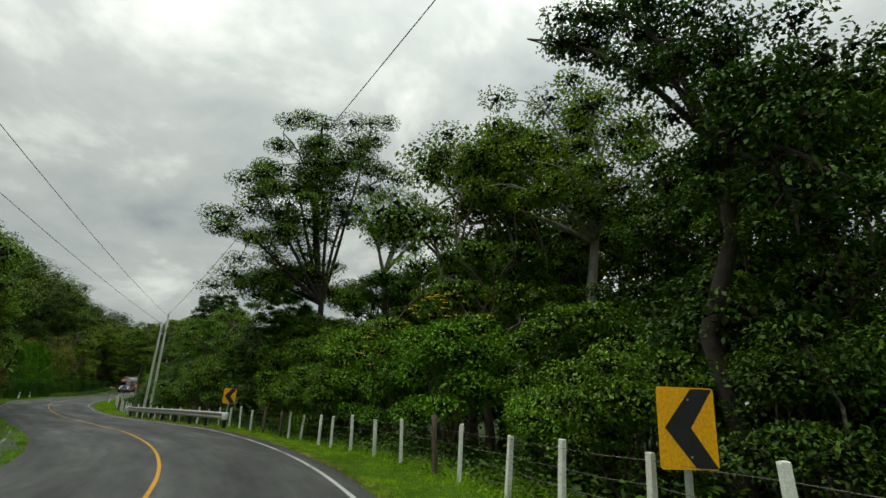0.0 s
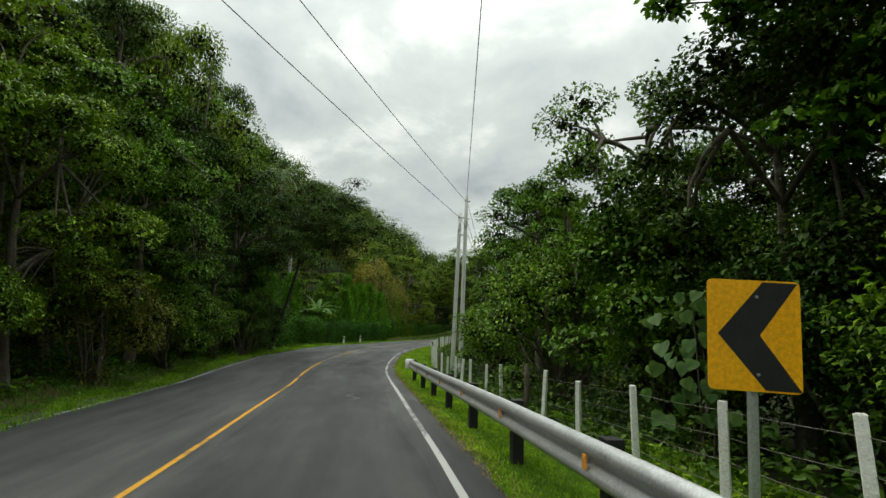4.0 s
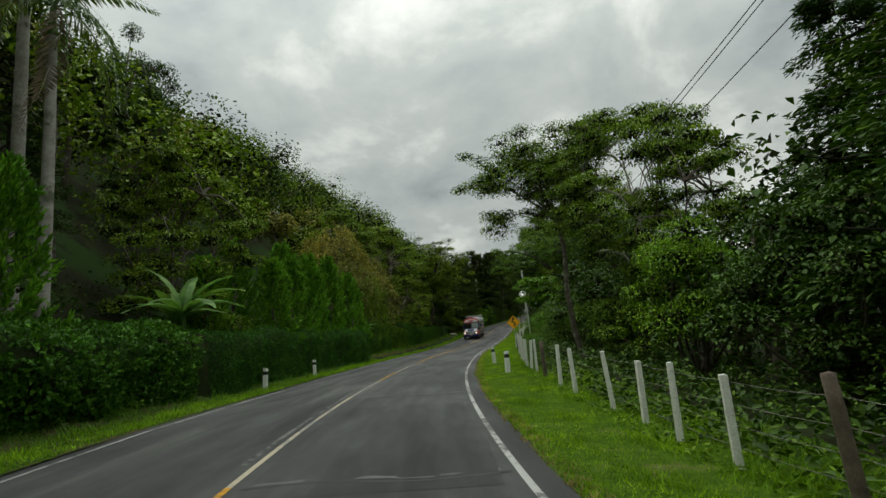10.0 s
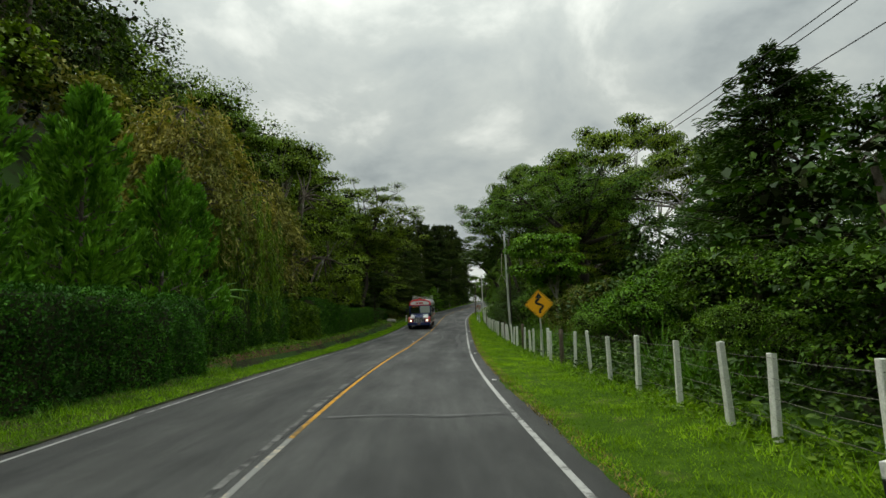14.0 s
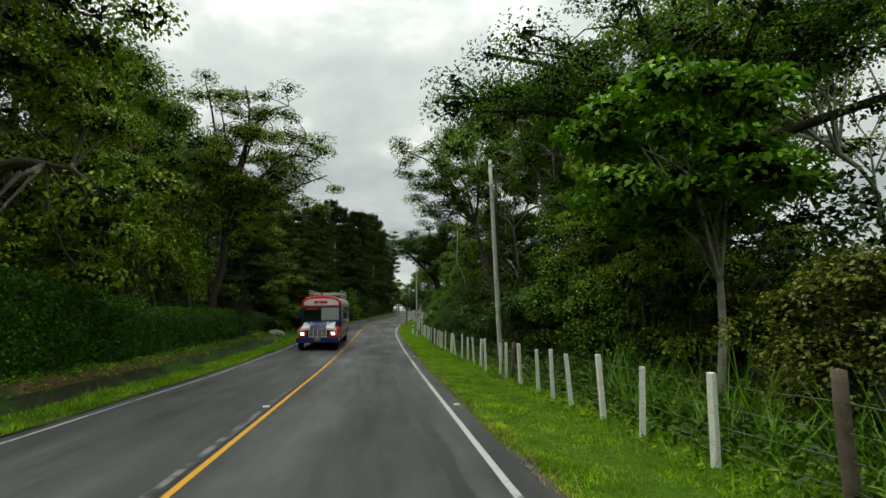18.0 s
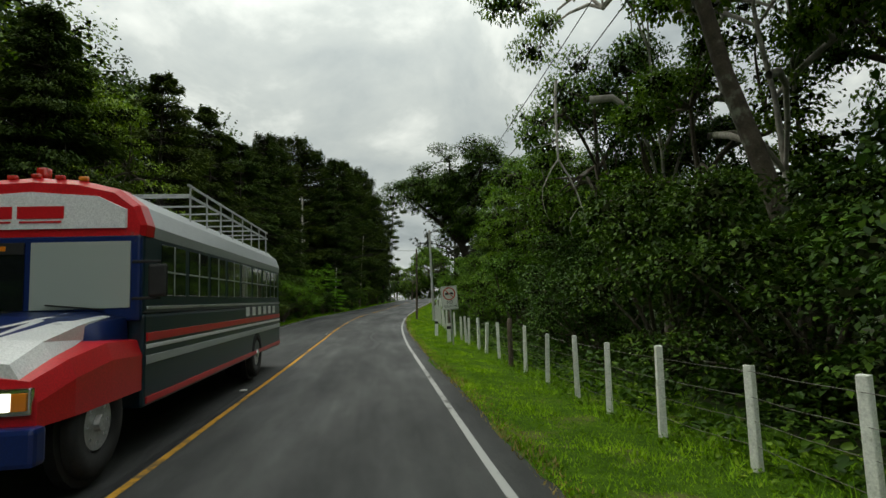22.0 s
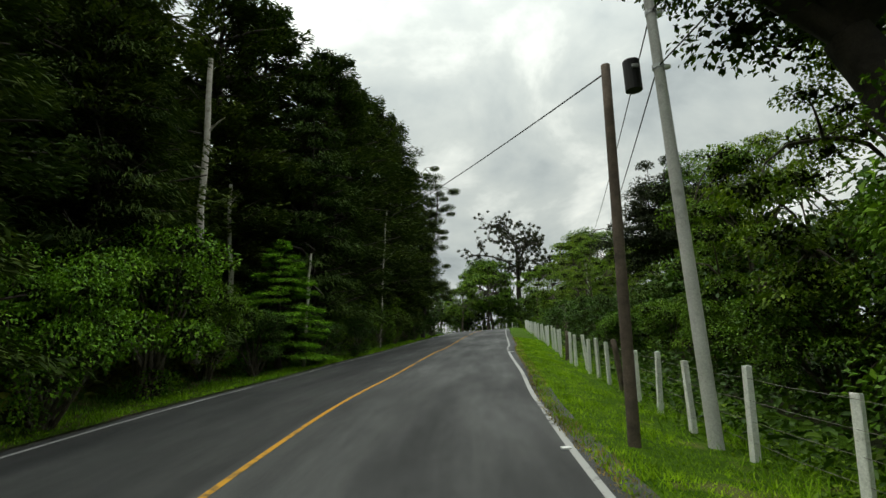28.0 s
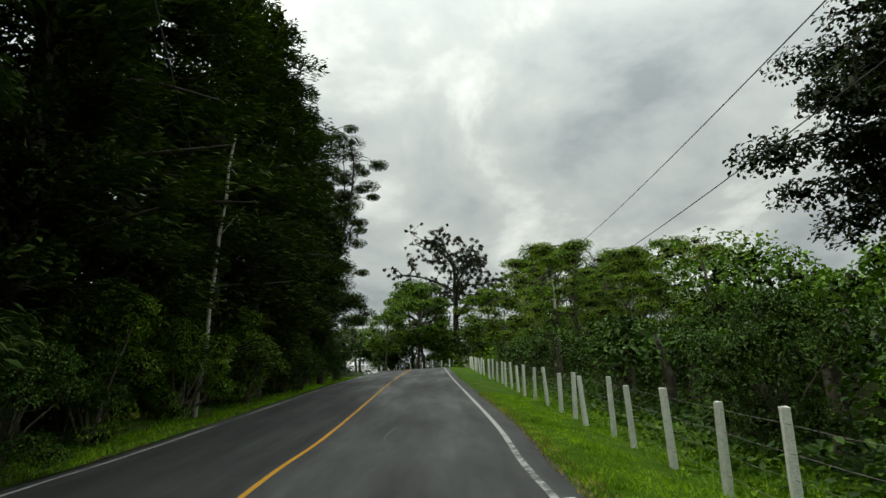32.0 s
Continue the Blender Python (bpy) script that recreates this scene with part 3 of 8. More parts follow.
def strip(name, v0, v1, offs, lift, mat, dv=1.0, label="", category="", wob=0.0, seed=1, kind="structure", ground=False, wobble=None, sink=None):
    """A ribbon along the road between given offsets."""
    rng = np.random.default_rng(seed)
    v = np.arange(v0, v1 + 1e-6, dv)
    offs = np.asarray(offs, float)
    VV, DD = np.meshgrid(v, offs, indexing="ij")
    if wob > 0:
        k = np.convolve(rng.normal(size=len(v) + 8), np.ones(5) / 5, "same")[4:4 + len(v)] * wob
        DD = DD + k[:, None] * (wobble if wobble is not None else (np.abs(offs) == np.abs(offs).max())[None, :])
    DD = DD + widen(VV, DD)
    xy = road_xy(VV, DD)
    z = road_z(VV, DD) + lift + (side_z(VV, DD) if ground else 0)
    if sink is not None:
        z = z - np.asarray(sink)[None, :]
    P = np.concatenate([xy, z[..., None]], -1).reshape(-1, 3)
    n, k = len(v), len(offs)
    i, j = np.meshgrid(np.arange(n - 1), np.arange(k - 1), indexing="ij")
    F = np.stack([i * k + j, i * k + j + 1, (i + 1) * k + j + 1, (i + 1) * k + j], -1).reshape(-1, 4)
    me = mesh_of(name, P, F, mat, True)
    uv = np.stack([DD, VV], -1).reshape(-1, 2)[F.ravel()]
    me.uv_layers.new(name="road").data.foreach_set("uv", uv.astype(np.float32).ravel())
    return tagged(new(name, me), label, category, kind=kind)


# the ground: one sheet, fine beside the road and coarse towards the horizon
gx = np.concatenate([[-2500, -1500, -900, -550, -350, -240, -170, -130], np.arange(-105, -45, 5), np.arange(-45, 14, 0.75), np.arange(14, 45, 3), [50, 65, 90, 130, 200, 320, 550, 900, 1500, 2500]])
gy = np.concatenate([[-2500, -1200, -600, -300, -160, -100, -70], np.arange(-50, -10, 4), np.arange(-10, 246, 1.25), np.arange(248, 300, 5), [310, 340, 400, 520, 750, 1100, 1700, 2500]])
GX, GY = np.meshgrid(gx, gy, indexing="ij")
v_, d_ = locate(GX, GY)
v_ = np.clip(v_, -60, 420)
gz = road_z(v_, d_) + side_z(v_, d_)
inside = np.clip(1 - (np.abs(d_) - 3.9) / 0.8, 0, 1)
gz = gz - 0.30 * smooth(inside) - 0.08
gi, gj = np.meshgrid(np.arange(len(gx) - 1), np.arange(len(gy) - 1), indexing="ij")
w = len(gy)
gf = np.stack([gi * w + gj, (gi + 1) * w + gj, (gi + 1) * w + gj + 1, gi * w + gj + 1], -1).reshape(-1, 4)
tagged(new("ground", mesh_of("ground", np.stack([GX, GY, gz], -1).reshape(-1, 3), gf, FOREST_FLOOR_HEDGE_SHADE, True)), "dark leafy forest floor and wooded hillside soil", "ground", kind="structure")

# the road, its broken edges and its verges
strip("road", -55, 330, np.linspace(-3.14, 3.46, 9), 0.0, ASPHALT, 0.75, "grey damp asphalt two-lane country road with patches", "road", 0.07, 3)
strip("road_shoulder_right", -40, 228, [3.30, 3.42, 3.55, 3.68], -0.012, GRAVEL, 0.5, "crumbling dark tarmac edge beside the grass", "road edge", 0.10, 4, ground=True)
strip("road_shoulder_left", -40, 205, [-3.55, -3.3, -3.05], -0.016, GRAVEL, 0.5, "crumbling dark tarmac edge beside the left grass", "road edge", 0.08, 5, wobble=np.array([[1, 0, 0]]))
strip("verge_right", -40, 226, [3.36, 3.52, 3.9, 4.6, 5.3, 6.2, 7.0], 0.014, VERGE, 0.4, "mown bright green grass verge along the road", "grass verge", 0.16, 6, ground=True, wobble=np.array([[1, 1, 0.4, 0, 0, 0, 1]]), sink=[0.05, 0.012, 0, 0, 0, 0, 0])
strip("verge_left", -30, 93, [-5.6, -5.0, -4.5, -4.0, -3.2], 0.006, VERGE_LEFT, 0.5, "narrow strip of short grass below the bank", "grass verge", 0.10, 7, ground=True, wobble=np.array([[1, 0, 0, 0, 1]]))
strip("verge_left", 93, 137, [-4.45, -4.1, -3.8, -3.2], 0.006, VERGE_LEFT, 0.5, "narrow strip of short grass beside the ditch", "grass verge", 0.06, 8, ground=True, wobble=np.array([[0, 0, 0, 1]]))
strip("verge_left", 137, 206, [-5.6, -5.0, -4.5, -4.0, -3.2], 0.006, VERGE_LEFT, 0.5, "narrow strip of short grass below dark trees", "grass verge", 0.10, 9, ground=True, wobble=np.array([[1, 0, 0, 0, 1]]))
strip("ditch_bank", 92, 137, [-6.3, -5.9, -5.5, -5.2, -4.95, -4.7, -4.4], 0.008, EARTH, 0.4, "cut bank of reddish earth above a roadside ditch", "earth bank", 0.05, 10, ground=True)

strip("road_patch", 150, 326, [-2.86, -2.0, -1.0, -0.16], 0.003, ASPHALT_NEW, 0.75, "newer darker asphalt on the left lane", "road", 0.05, 21)
strip("road_patch", 24, 47, [0.25, 1.0, 1.9, 2.8], 0.003, ASPHALT_NEW, 0.75, "darker repaired stretch of asphalt", "road", 0.08, 22)
strip("road_patch", 60.5, 67.0, [0.2, 1.2, 2.2, 2.9], 0.003, ASPHALT_NEW, 0.5, "dark square of repaired asphalt", "road", 0.08, 23)
strip("road_joint", 62, 112, [-0.20, -0.13], 0.004, JOINT, 0.5, "worn lengthwise joint beside the centre line", "road", 0.05, 24)
strip("road_joint", 84, 150, [-0.135, -0.075], 0.006, TAR, 0.5, "dark tar along the centre joint", "road", 0.03, 25)

# painted lines
strip("edge_line_right", -40, 222, [3.055, 3.14], 0.005, LINE_WHITE, 0.5, "white painted edge line, worn in places", "road marking")
strip("edge_line_left", -40, 330, [-2.955, -2.900], 0.005, LINE_WHITE, 0.5, "thin white painted edge line", "road marking")
strip("centre_line", -40, 49.5, [-0.038, 0.038], 0.005, LINE_YELLOW, 0.5, "yellow painted solid centre line", "road marking")
strip("centre_line", 49.5, 54.5, [-0.038, 0.038], 0.005, LINE_WORN, 0.5, "faded yellow centre line, almost worn away", "road marking")
strip("centre_line", 54.5, 61, [-0.038, 0.038], 0.005, LINE_YELLOW, 0.5, "yellow painted solid centre line", "road marking")
strip("centre_line", 61, 74.5, [-0.038, 0.038], 0.005, LINE_WORN, 0.5, "faded yellow centre line, almost worn away", "road marking")
strip("centre_line", 74.5, 78, [-0.038, 0.038], 0.005, LINE_YELLOW, 0.5, "yellow painted solid centre line", "road marking")
strip("centre_line", 78, 84, [-0.038, 0.038], 0.005, LINE_WORN, 0.5, "faded yellow centre line, almost worn away", "road marking")
strip("centre_line", 84, 330, [-0.038, 0.038], 0.005, LINE_YELLOW, 0.5, "yellow painted solid centre line", "road marking")

# ---------------- trees: one builder for each kind ----------------
def limb(a, b, r0, r1, rng, sag=0.12, n=5):
    """A bent limb from a to b."""
    t = np.linspace(0, 1, n)[:, None]
    a, b = np.asarray(a, float), np.asarray(b, float)
    mid = rng.normal(size=3) * np.linalg.norm(b - a) * 0.07
    p = a + (b - a) * t + np.sin(t * np.pi) * (mid + np.array([0, 0, sag * np.linalg.norm(b - a)]))
    return p, np.linspace(r0, r1, n)


def trunk_path(rng, h, r, lean=0.06, n=8, taper=0.25):
    t = np.linspace(0, 1, n)
    drift = np.cumsum(rng.normal(size=(n, 2)) * lean * h / n, axis=0)
    drift -= drift[0]
    p = np.stack([drift[:, 0], drift[:, 1], t * h - 0.25], 1)
    rad = r * (1 - (1 - taper) * t)
    rad[0] *= 1.5
    return p, rad


def make_tree(seed, kind):
    """Trunk with limbs, and crown, as two meshes of a tree about ten metres high."""
    rng = np.random.default_rng(seed)
    H = 10.0
    paths = []
    if kind in ("broad", "dark", "open", "oak", "round"):
        wide = {"broad": 4.2, "dark": 3.6, "open": 3.6, "oak": 5.4, "round": 4.3}[kind]
        low = {"broad": 2.2, "dark": 0.6, "open": 4.6, "oak": 3.2, "round": 1.5}[kind]
        K = {"broad": 46, "dark": 48, "open": 30, "oak": 66, "round": 46}[kind]
        per = {"broad": 330, "dark": 330, "open": 300, "oak": 400, "round": 170}[kind]
        size = {"broad": 0.150, "dark": 0.150, "open": 0.145, "oak": 0.14, "round": 0.24}[kind]
        tp, tr = trunk_path(rng, H * 0.78, {"oak": 0.36, "open": 0.11}.get(kind, 0.22), 0.10)
        paths.append((tp, tr))
        u = ball(rng, K, 0.25)
        r = rng.uniform(0.5, 1.0, K) ** 0.5
        mid = (low + H) / 2
        C = u * np.array([[wide, wide, (H - low) / 2]]) * r[:, None] * 0.86 + np.array([[0, 0, mid]])
        C[:, :2] *= rng.uniform(0.8, 1.2, K)[:, None]
        R = rng.uniform(0.75, 1.35, K) * wide / 4.2 * (1.0 if kind != "open" else 0.85)
        forks = 7
        hubs = []
        for i in range(forks):
            k0 = rng.integers(3, 7)
            a = i * 2 * np.pi / forks + rng.uniform(-0.4, 0.4)
            b = tp[k0] + np.array([np.cos(a), np.sin(a), 0.55]) * wide * rng.uniform(0.4, 0.62)
            hubs.append(b)
            paths.append(limb(tp[k0], b, tr[k0] * 0.62, 0.07, rng))
        hubs = np.array(hubs + [tp[-1]])
        for c in C:
            h_ = hubs[((hubs - c) ** 2).sum(1).argmin()]
            paths.append(limb(h_, c, 0.06, 0.018, rng, 0.08, 4))
        leaves = clump_leaves(rng, C, R, per, size, 0.55, 0.30, 0.35, 0.46, 0.62)
        leafmat = {"broad": LEAF_MID, "dark": LEAF_DARK, "open": LEAF_MID, "oak": LEAF_DARK, "round": LEAF_MID}[kind]
        bark = BARK_PALE if kind == "open" else BARK
    elif kind in ("layer", "umb"):
        wide = 4.6 if kind == "layer" else 6.4
        tp, tr = trunk_path(rng, H * 0.62, 0.22 if kind == "layer" else 0.12, 0.12)
        paths.append((tp, tr))
        C, R = [], []
        if kind == "layer":
            for tier in range(8):
                z = 2.0 + tier * 1.05
                reach = wide * (1 - 0.10 * abs(tier - 2.5)) * (1 if tier < 6 else 0.65)
                for k in range(8):
                    a = rng.uniform(0, 2 * np.pi)
                    q = reach * rng.uniform(0.35, 1.0)
                    C.append((np.cos(a) * q, np.sin(a) * q, z + rng.uniform(-0.3, 0.3) - 0.05 * q))
                    R.append(rng.uniform(0.9, 1.5))
        else:
            for k in range(56):
                a, q = rng.uniform(0, 2 * np.pi), wide * rng.uniform(0.05, 1.0) ** 0.6
                C.append((np.cos(a) * q, np.sin(a) * q, 9.3 - 2.6 * (q / wide) ** 2 + rng.uniform(-0.5, 0.35)))
                R.append(rng.uniform(0.8, 1.4))
        C, R = np.array(C), np.array(R)
        hubs = []
        for i in range(8):
            k0 = rng.integers(3, 8)
            a = i * 2 * np.pi / 8 + rng.uniform(-0.3, 0.3)
            b = tp[k0] + np.array([np.cos(a), np.sin(a), 0.62]) * wide * rng.uniform(0.35, 0.5)
            hubs.append(b)
            paths.append(limb(tp[k0], b, tr[k0] * 0.6, 0.07, rng, 0.15))
        hubs = np.array(hubs + [tp[-1]])
        for c in C:
            h_ = hubs[((hubs - c) ** 2).sum(1).argmin()]
            paths.append(limb(h_, c - np.array([0, 0, 0.15]), 0.055, 0.016, rng, 0.1, 4))
        leaves = clump_leaves(rng, C, R, 300 if kind == "layer" else 330, 0.155, 0.55, 0.2, 0.5, 0.27, 0.5)
        leafmat, bark = LEAF_SUN, BARK if kind == "layer" else BARK_PALE
    elif kind in ("cyp", "conif", "tall", "norf"):
        wide = {"cyp": 3.5, "conif": 3.3, "tall": 2.6, "norf": 2.4}[kind]
        tp, tr = trunk_path(rng, H * 0.84, 0.20, 0.03, 9, 0.12)
        paths.append((tp, tr))
        D, Pn, N_, Ls, Tw = [], [], [], [], []
        tiers = {"cyp": 18, "conif": 20, "tall": 30, "norf": 13}[kind]
        for tier in range(tiers):
            f = (tier + rng.uniform(-0.3, 0.3)) / tiers
            f = min(max(f, 0.0), 1.0)
            z = {"cyp": 1.0, "norf": 0.4, "tall": 0.5}.get(kind, 1.2) + f * {"cyp": 8.1, "tall": 9.1}.get(kind, 8.4)
            shape = {"cyp": (1 - f) ** 0.62, "conif": (1 - f) ** 0.45, "tall": (1 - f) ** 0.30 * (0.80 + 0.20 * np.sin(tier * 1.7)) * (0.5 + 0.5 * min(1.0, f / 0.25)), "norf": 1 - f}[kind]
            nb = {"cyp": 7, "norf": 7}.get(kind, 6)
            for k in range(nb):
                a = rng.uniform(0, 2 * np.pi) if kind != "norf" else k * 2 * np.pi / nb + tier
                reach = max(0.25, wide * shape * rng.uniform(0.65, 1.15))
                rise = {"cyp": 0.10, "conif": 0.06, "tall": 0.16, "norf": 0.14}[kind]
                out = np.array([np.cos(a), np.sin(a), rise])
                side = np.array([-np.sin(a), np.cos(a), 0])
                root = np.array([0, 0, z])
                if reach > 0.7:
                    paths.append(limb(root, root + out * reach * 0.8, 0.045, 0.012, rng, -0.03, 3))
                m_ = int({"cyp": 330, "conif": 260, "tall": 280, "norf": 60}[kind] * (0.45 + 0.55 * reach / wide))
                q = rng.uniform(0.12, 1.0, m_) ** 0.7
                sp = rng.uniform(-1, 1, m_) * {"cyp": 0.42, "norf": 0.12}.get(kind, 0.34) * reach * (1.05 - 0.6 * q)
                sagz = -0.16 * (q * reach) ** 1.3 * (1 if kind != "norf" else -0.2) + rng.normal(size=m_) * (0.07 if kind == "cyp" else 0.10)
                Pn.append(root + out[None] * (q * reach)[:, None] + side[None] * sp[:, None] + np.stack([0 * q, 0 * q, sagz], 1))
                D.append(out[None] + side[None] * np.sign(sp)[:, None] * rng.uniform(0.2, 0.8, m_)[:, None] + rng.normal(size=(m_, 3)) * 0.28 + np.array([[0, 0, -0.34 if kind == "cyp" else -0.18]]))
                N_.append(np.array([[0, 0, 1.0]]) + rng.normal(size=(m_, 3)) * 0.42)
                Ls.append(rng.uniform(0.17, 0.36, m_) * {"cyp": 0.85, "norf": 0.9, "tall": 0.60}.get(kind, 0.75))
                # the inner part of each bough takes the dark painted-shade colour
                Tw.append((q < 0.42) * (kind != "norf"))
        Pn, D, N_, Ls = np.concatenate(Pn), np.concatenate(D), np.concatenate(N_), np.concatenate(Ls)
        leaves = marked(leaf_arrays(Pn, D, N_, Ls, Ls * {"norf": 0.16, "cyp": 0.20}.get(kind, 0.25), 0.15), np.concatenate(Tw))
        leafmat, bark = (LEAF_CONIFER if kind != "conif" else LEAF_DARK), BARK_DARK
    elif kind == "pine":
        tp, tr = trunk_path(rng, H * 0.95, 0.17, 0.03, 8, 0.12)
        paths.append((tp, tr))
        C, Dd = [], []
        for k in range(190):
            f = rng.uniform(0.08, 1.0)
            reach = 2.9 * (1 - f) ** 0.55 * rng.uniform(0.45, 1.0) + 0.1
            a = rng.uniform(0, 2 * np.pi)
            C.append((np.cos(a) * reach, np.sin(a) * reach, f * 9.6 + 0.22 * reach))
            Dd.append((np.cos(a) * 0.55, np.sin(a) * 0.55, 0.8))
            if k % 3 == 0:
                paths.append(limb((0, 0, f * 9.0), C[-1], 0.04, 0.012, rng, 0.02, 3))
        C, Dd = np.array(C), np.array(Dd)
        ids = np.repeat(np.arange(len(C)), 40)
        n = len(ids)
        along = rng.uniform(-0.85, 0.35, n)
        d = unit(Dd[ids] * 1.0 + rng.normal(size=(n, 3)) * 0.40)
        p = C[ids] + Dd[ids] * along[:, None] + d * 0.14 + rng.normal(size=(n, 3)) * 0.045
        leaves = leaf_arrays(p, d, rng.normal(size=(n, 3)), rng.uniform(0.32, 0.6, n), 0.11, 0.1)
        leafmat, bark = LEAF_PINE, BARK
    elif kind in ("feather", "weep"):
        wide = 3.8 if kind == "feather" else 3.0
        tp, tr = trunk_path(rng, H * 0.85, 0.20, 0.10)
        paths.append((tp, tr))
        P_, D_ = [], []
        for k in range(110):
            a, q = rng.uniform(0, 2 * np.pi), wide * rng.uniform(0.15, 1.0) ** 0.6
            top = np.array([np.cos(a) * q, np.sin(a) * q, 9.6 - (4.5 if kind == "feather" else 2.6) * (q / wide) ** 1.6 - rng.uniform(0, 2.5 if kind == "feather" else 3.2)])
            if k % 3 == 0:
                paths.append(limb(tp[rng.integers(3, 8)], top, 0.05, 0.012, rng, 0.2, 5))
            m_ = 62
            s = rng.uniform(0, 1, m_)
            drop = 1.9 if kind == "feather" else 3.6
            arc = np.stack([np.cos(a) * s * (1.3 if kind == "feather" else 0.5), np.sin(a) * s * (1.3 if kind == "feather" else 0.5), -drop * s ** 1.6 * (0.6 if kind == "feather" else 1)], 1)
            P_.append(top + arc + rng.normal(size=(m_, 3)) * (0.24 if kind == "feather" else 0.13))
            D_.append(np.array([[np.cos(a) * 0.6, np.sin(a) * 0.6, -0.35 if kind == "feather" else -1.6]]) + rng.normal(size=(m_, 3)) * 0.45)
        P_, D_ = np.concatenate(P_), np.concatenate(D_)
        leaves = leaf_arrays(P_, D_, rng.normal(size=P_.shape) + np.array([[0, 0, 1.2]]), rng.uniform(0.28, 0.55, len(P_)), 0.10 if kind == "feather" else 0.075, 0.15)
        leafmat, bark = (LEAF_BROWN if kind == "feather" else LEAF_MID), BARK
    elif kind == "young":
        tp, tr = trunk_path(rng, H * 0.85, 0.13, 0.10)
        paths.append((tp, tr))
        K = 22
        C = ball(rng, K, 0.2) * np.array([[2.8, 2.8, 2.7]]) * rng.uniform(0.4, 1, K)[:, None] + np.array([[0, 0, 6.9]])
        for c in C:
            paths.append(limb(tp[rng.integers(3, 7)], c, 0.05, 0.015, rng, 0.1, 4))
        leaves = clump_leaves(rng, C, rng.uniform(0.8, 1.3, K), 260, 0.30, 0.50, 0.5, 0.4, 0.42, 0.6)
        leafmat, bark = LEAF_BRIGHT, BARK_PALE
    elif kind in ("shrub", "bush"):
        K = 30
        C = ball(rng, K, 0.6) * np.array([[5.2, 5.2, 4.6]]) * rng.uniform(0.45, 1, K)[:, None] + np.array([[0, 0, 4.6]])
        for c in C[::2]:
            paths.append(limb((rng.uniform(-0.6, 0.6), rng.uniform(-0.6, 0.6), -0.3), c, 0.16, 0.04, rng, 0.05, 4))
        leaves = clump_leaves(rng, C, rng.uniform(1.5, 2.5, K), 350, 0.30 if kind == "shrub" else 0.28, 0.50, 0.30, 0.45, 0.5, 0.6)
        leafmat, bark = LEAF_MID, BARK
    tv, tf = tube_arrays(paths, 6)
    return mesh_of(kind + "_trunk", tv, tf, bark, True), mesh_of(kind + "_crown", *leaves, leafmat), leafmat


SPECIES = {}


def species(kind, variant):
    if (kind, variant) not in SPECIES:
        SPECIES[kind, variant] = make_tree(hash_of(kind) + 17 * variant, kind)
    return SPECIES[kind, variant]


def hash_of(word):
    return sum((i + 3) * ord(c) for i, c in enumerate(word)) % 9973


def own_leaf(ob, mat):
    """Gives one crown another leaf, on the object itself, so that the mesh stays shared."""
    ob.material_slots[0].link = "OBJECT"
    ob.material_slots[0].material = mat


COUNT = [0]
TREE_WORDS = {
    "broad": ("broadleaf_tree", "tall leafy broadleaf tree with a rounded green crown", "tree"),
    "dark": ("broadleaf_tree", "dense dark green broadleaf tree, leafy to the ground", "tree"),
    "open": ("broadleaf_tree", "tall open tree with pale trunk and sparse leaves", "tree"),
    "oak": ("spreading_tree", "big dark spreading tree with limbs over the road", "tree"),
    "round": ("broadleaf_tree", "distant round-crowned green tree behind the bend", "tree"),
    "layer": ("layered_tree", "green shade tree with flat layers of foliage", "tree"),
    "umb": ("umbrella_tree", "wide umbrella-shaped shade tree with pale limbs", "tree"),
    "cyp": ("cypress_tree", "dark green cypress with drooping sprays", "tree"),
    "conif": ("conifer_tree", "nearly black conifer with flat layered boughs", "tree"),
    "tall": ("conifer_tree", "very tall dark conifer at the road's edge", "tree"),
    "norf": ("araucaria_tree", "small dark araucaria with regular whorled branches", "tree"),
    "pine": ("pine_tree", "young soft-needled bright green pine behind the hedge", "tree"),
    "feather": ("feathery_tree", "olive-brown feathery tree with arching boughs", "tree"),
    "weep": ("weeping_tree", "weeping tree with long hanging green strands", "tree"),
    "young": ("young_tree", "young light green tree with large leaves", "tree"),
    "shrub": ("shrub", "leafy green roadside shrub", "shrub"),
    "bush": ("shrub", "dense dark green bush behind the fence", "shrub"),
}


def plant(kind, x, y, top, width=1.0, leaf=None, label="", group=""):
    """A tree or shrub on the ground at x, y whose crown ends at the height top."""
    COUNT[0] += 1
    z = land_at(x, y)
    trunk, crown, own = species(kind, COUNT[0] % (3 if kind in ("broad", "dark", "shrub", "bush", "layer", "cyp") else 2))
    s = max(top - z, 0.8) / (10.0 if kind not in ("shrub", "bush") else 10.6)
    name, words, cat = TREE_WORDS[kind]
    m = Matrix.Translation((x, y, z)) @ Matrix.Rotation(COUNT[0] * 2.399, 4, "Z") @ Matrix.Diagonal((s * width, s * width, s, 1))
    root = thing(name, label or words, cat, group or ("roadside shrubs" if cat == "shrub" else "roadside trees"), at=m)
    child("stem" if cat == "shrub" else "trunk", trunk, root)
    leafage = child("foliage" if cat == "shrub" else "crown", crown, root)
    if leaf is not None:
        own_leaf(leafage, leaf)
    return root


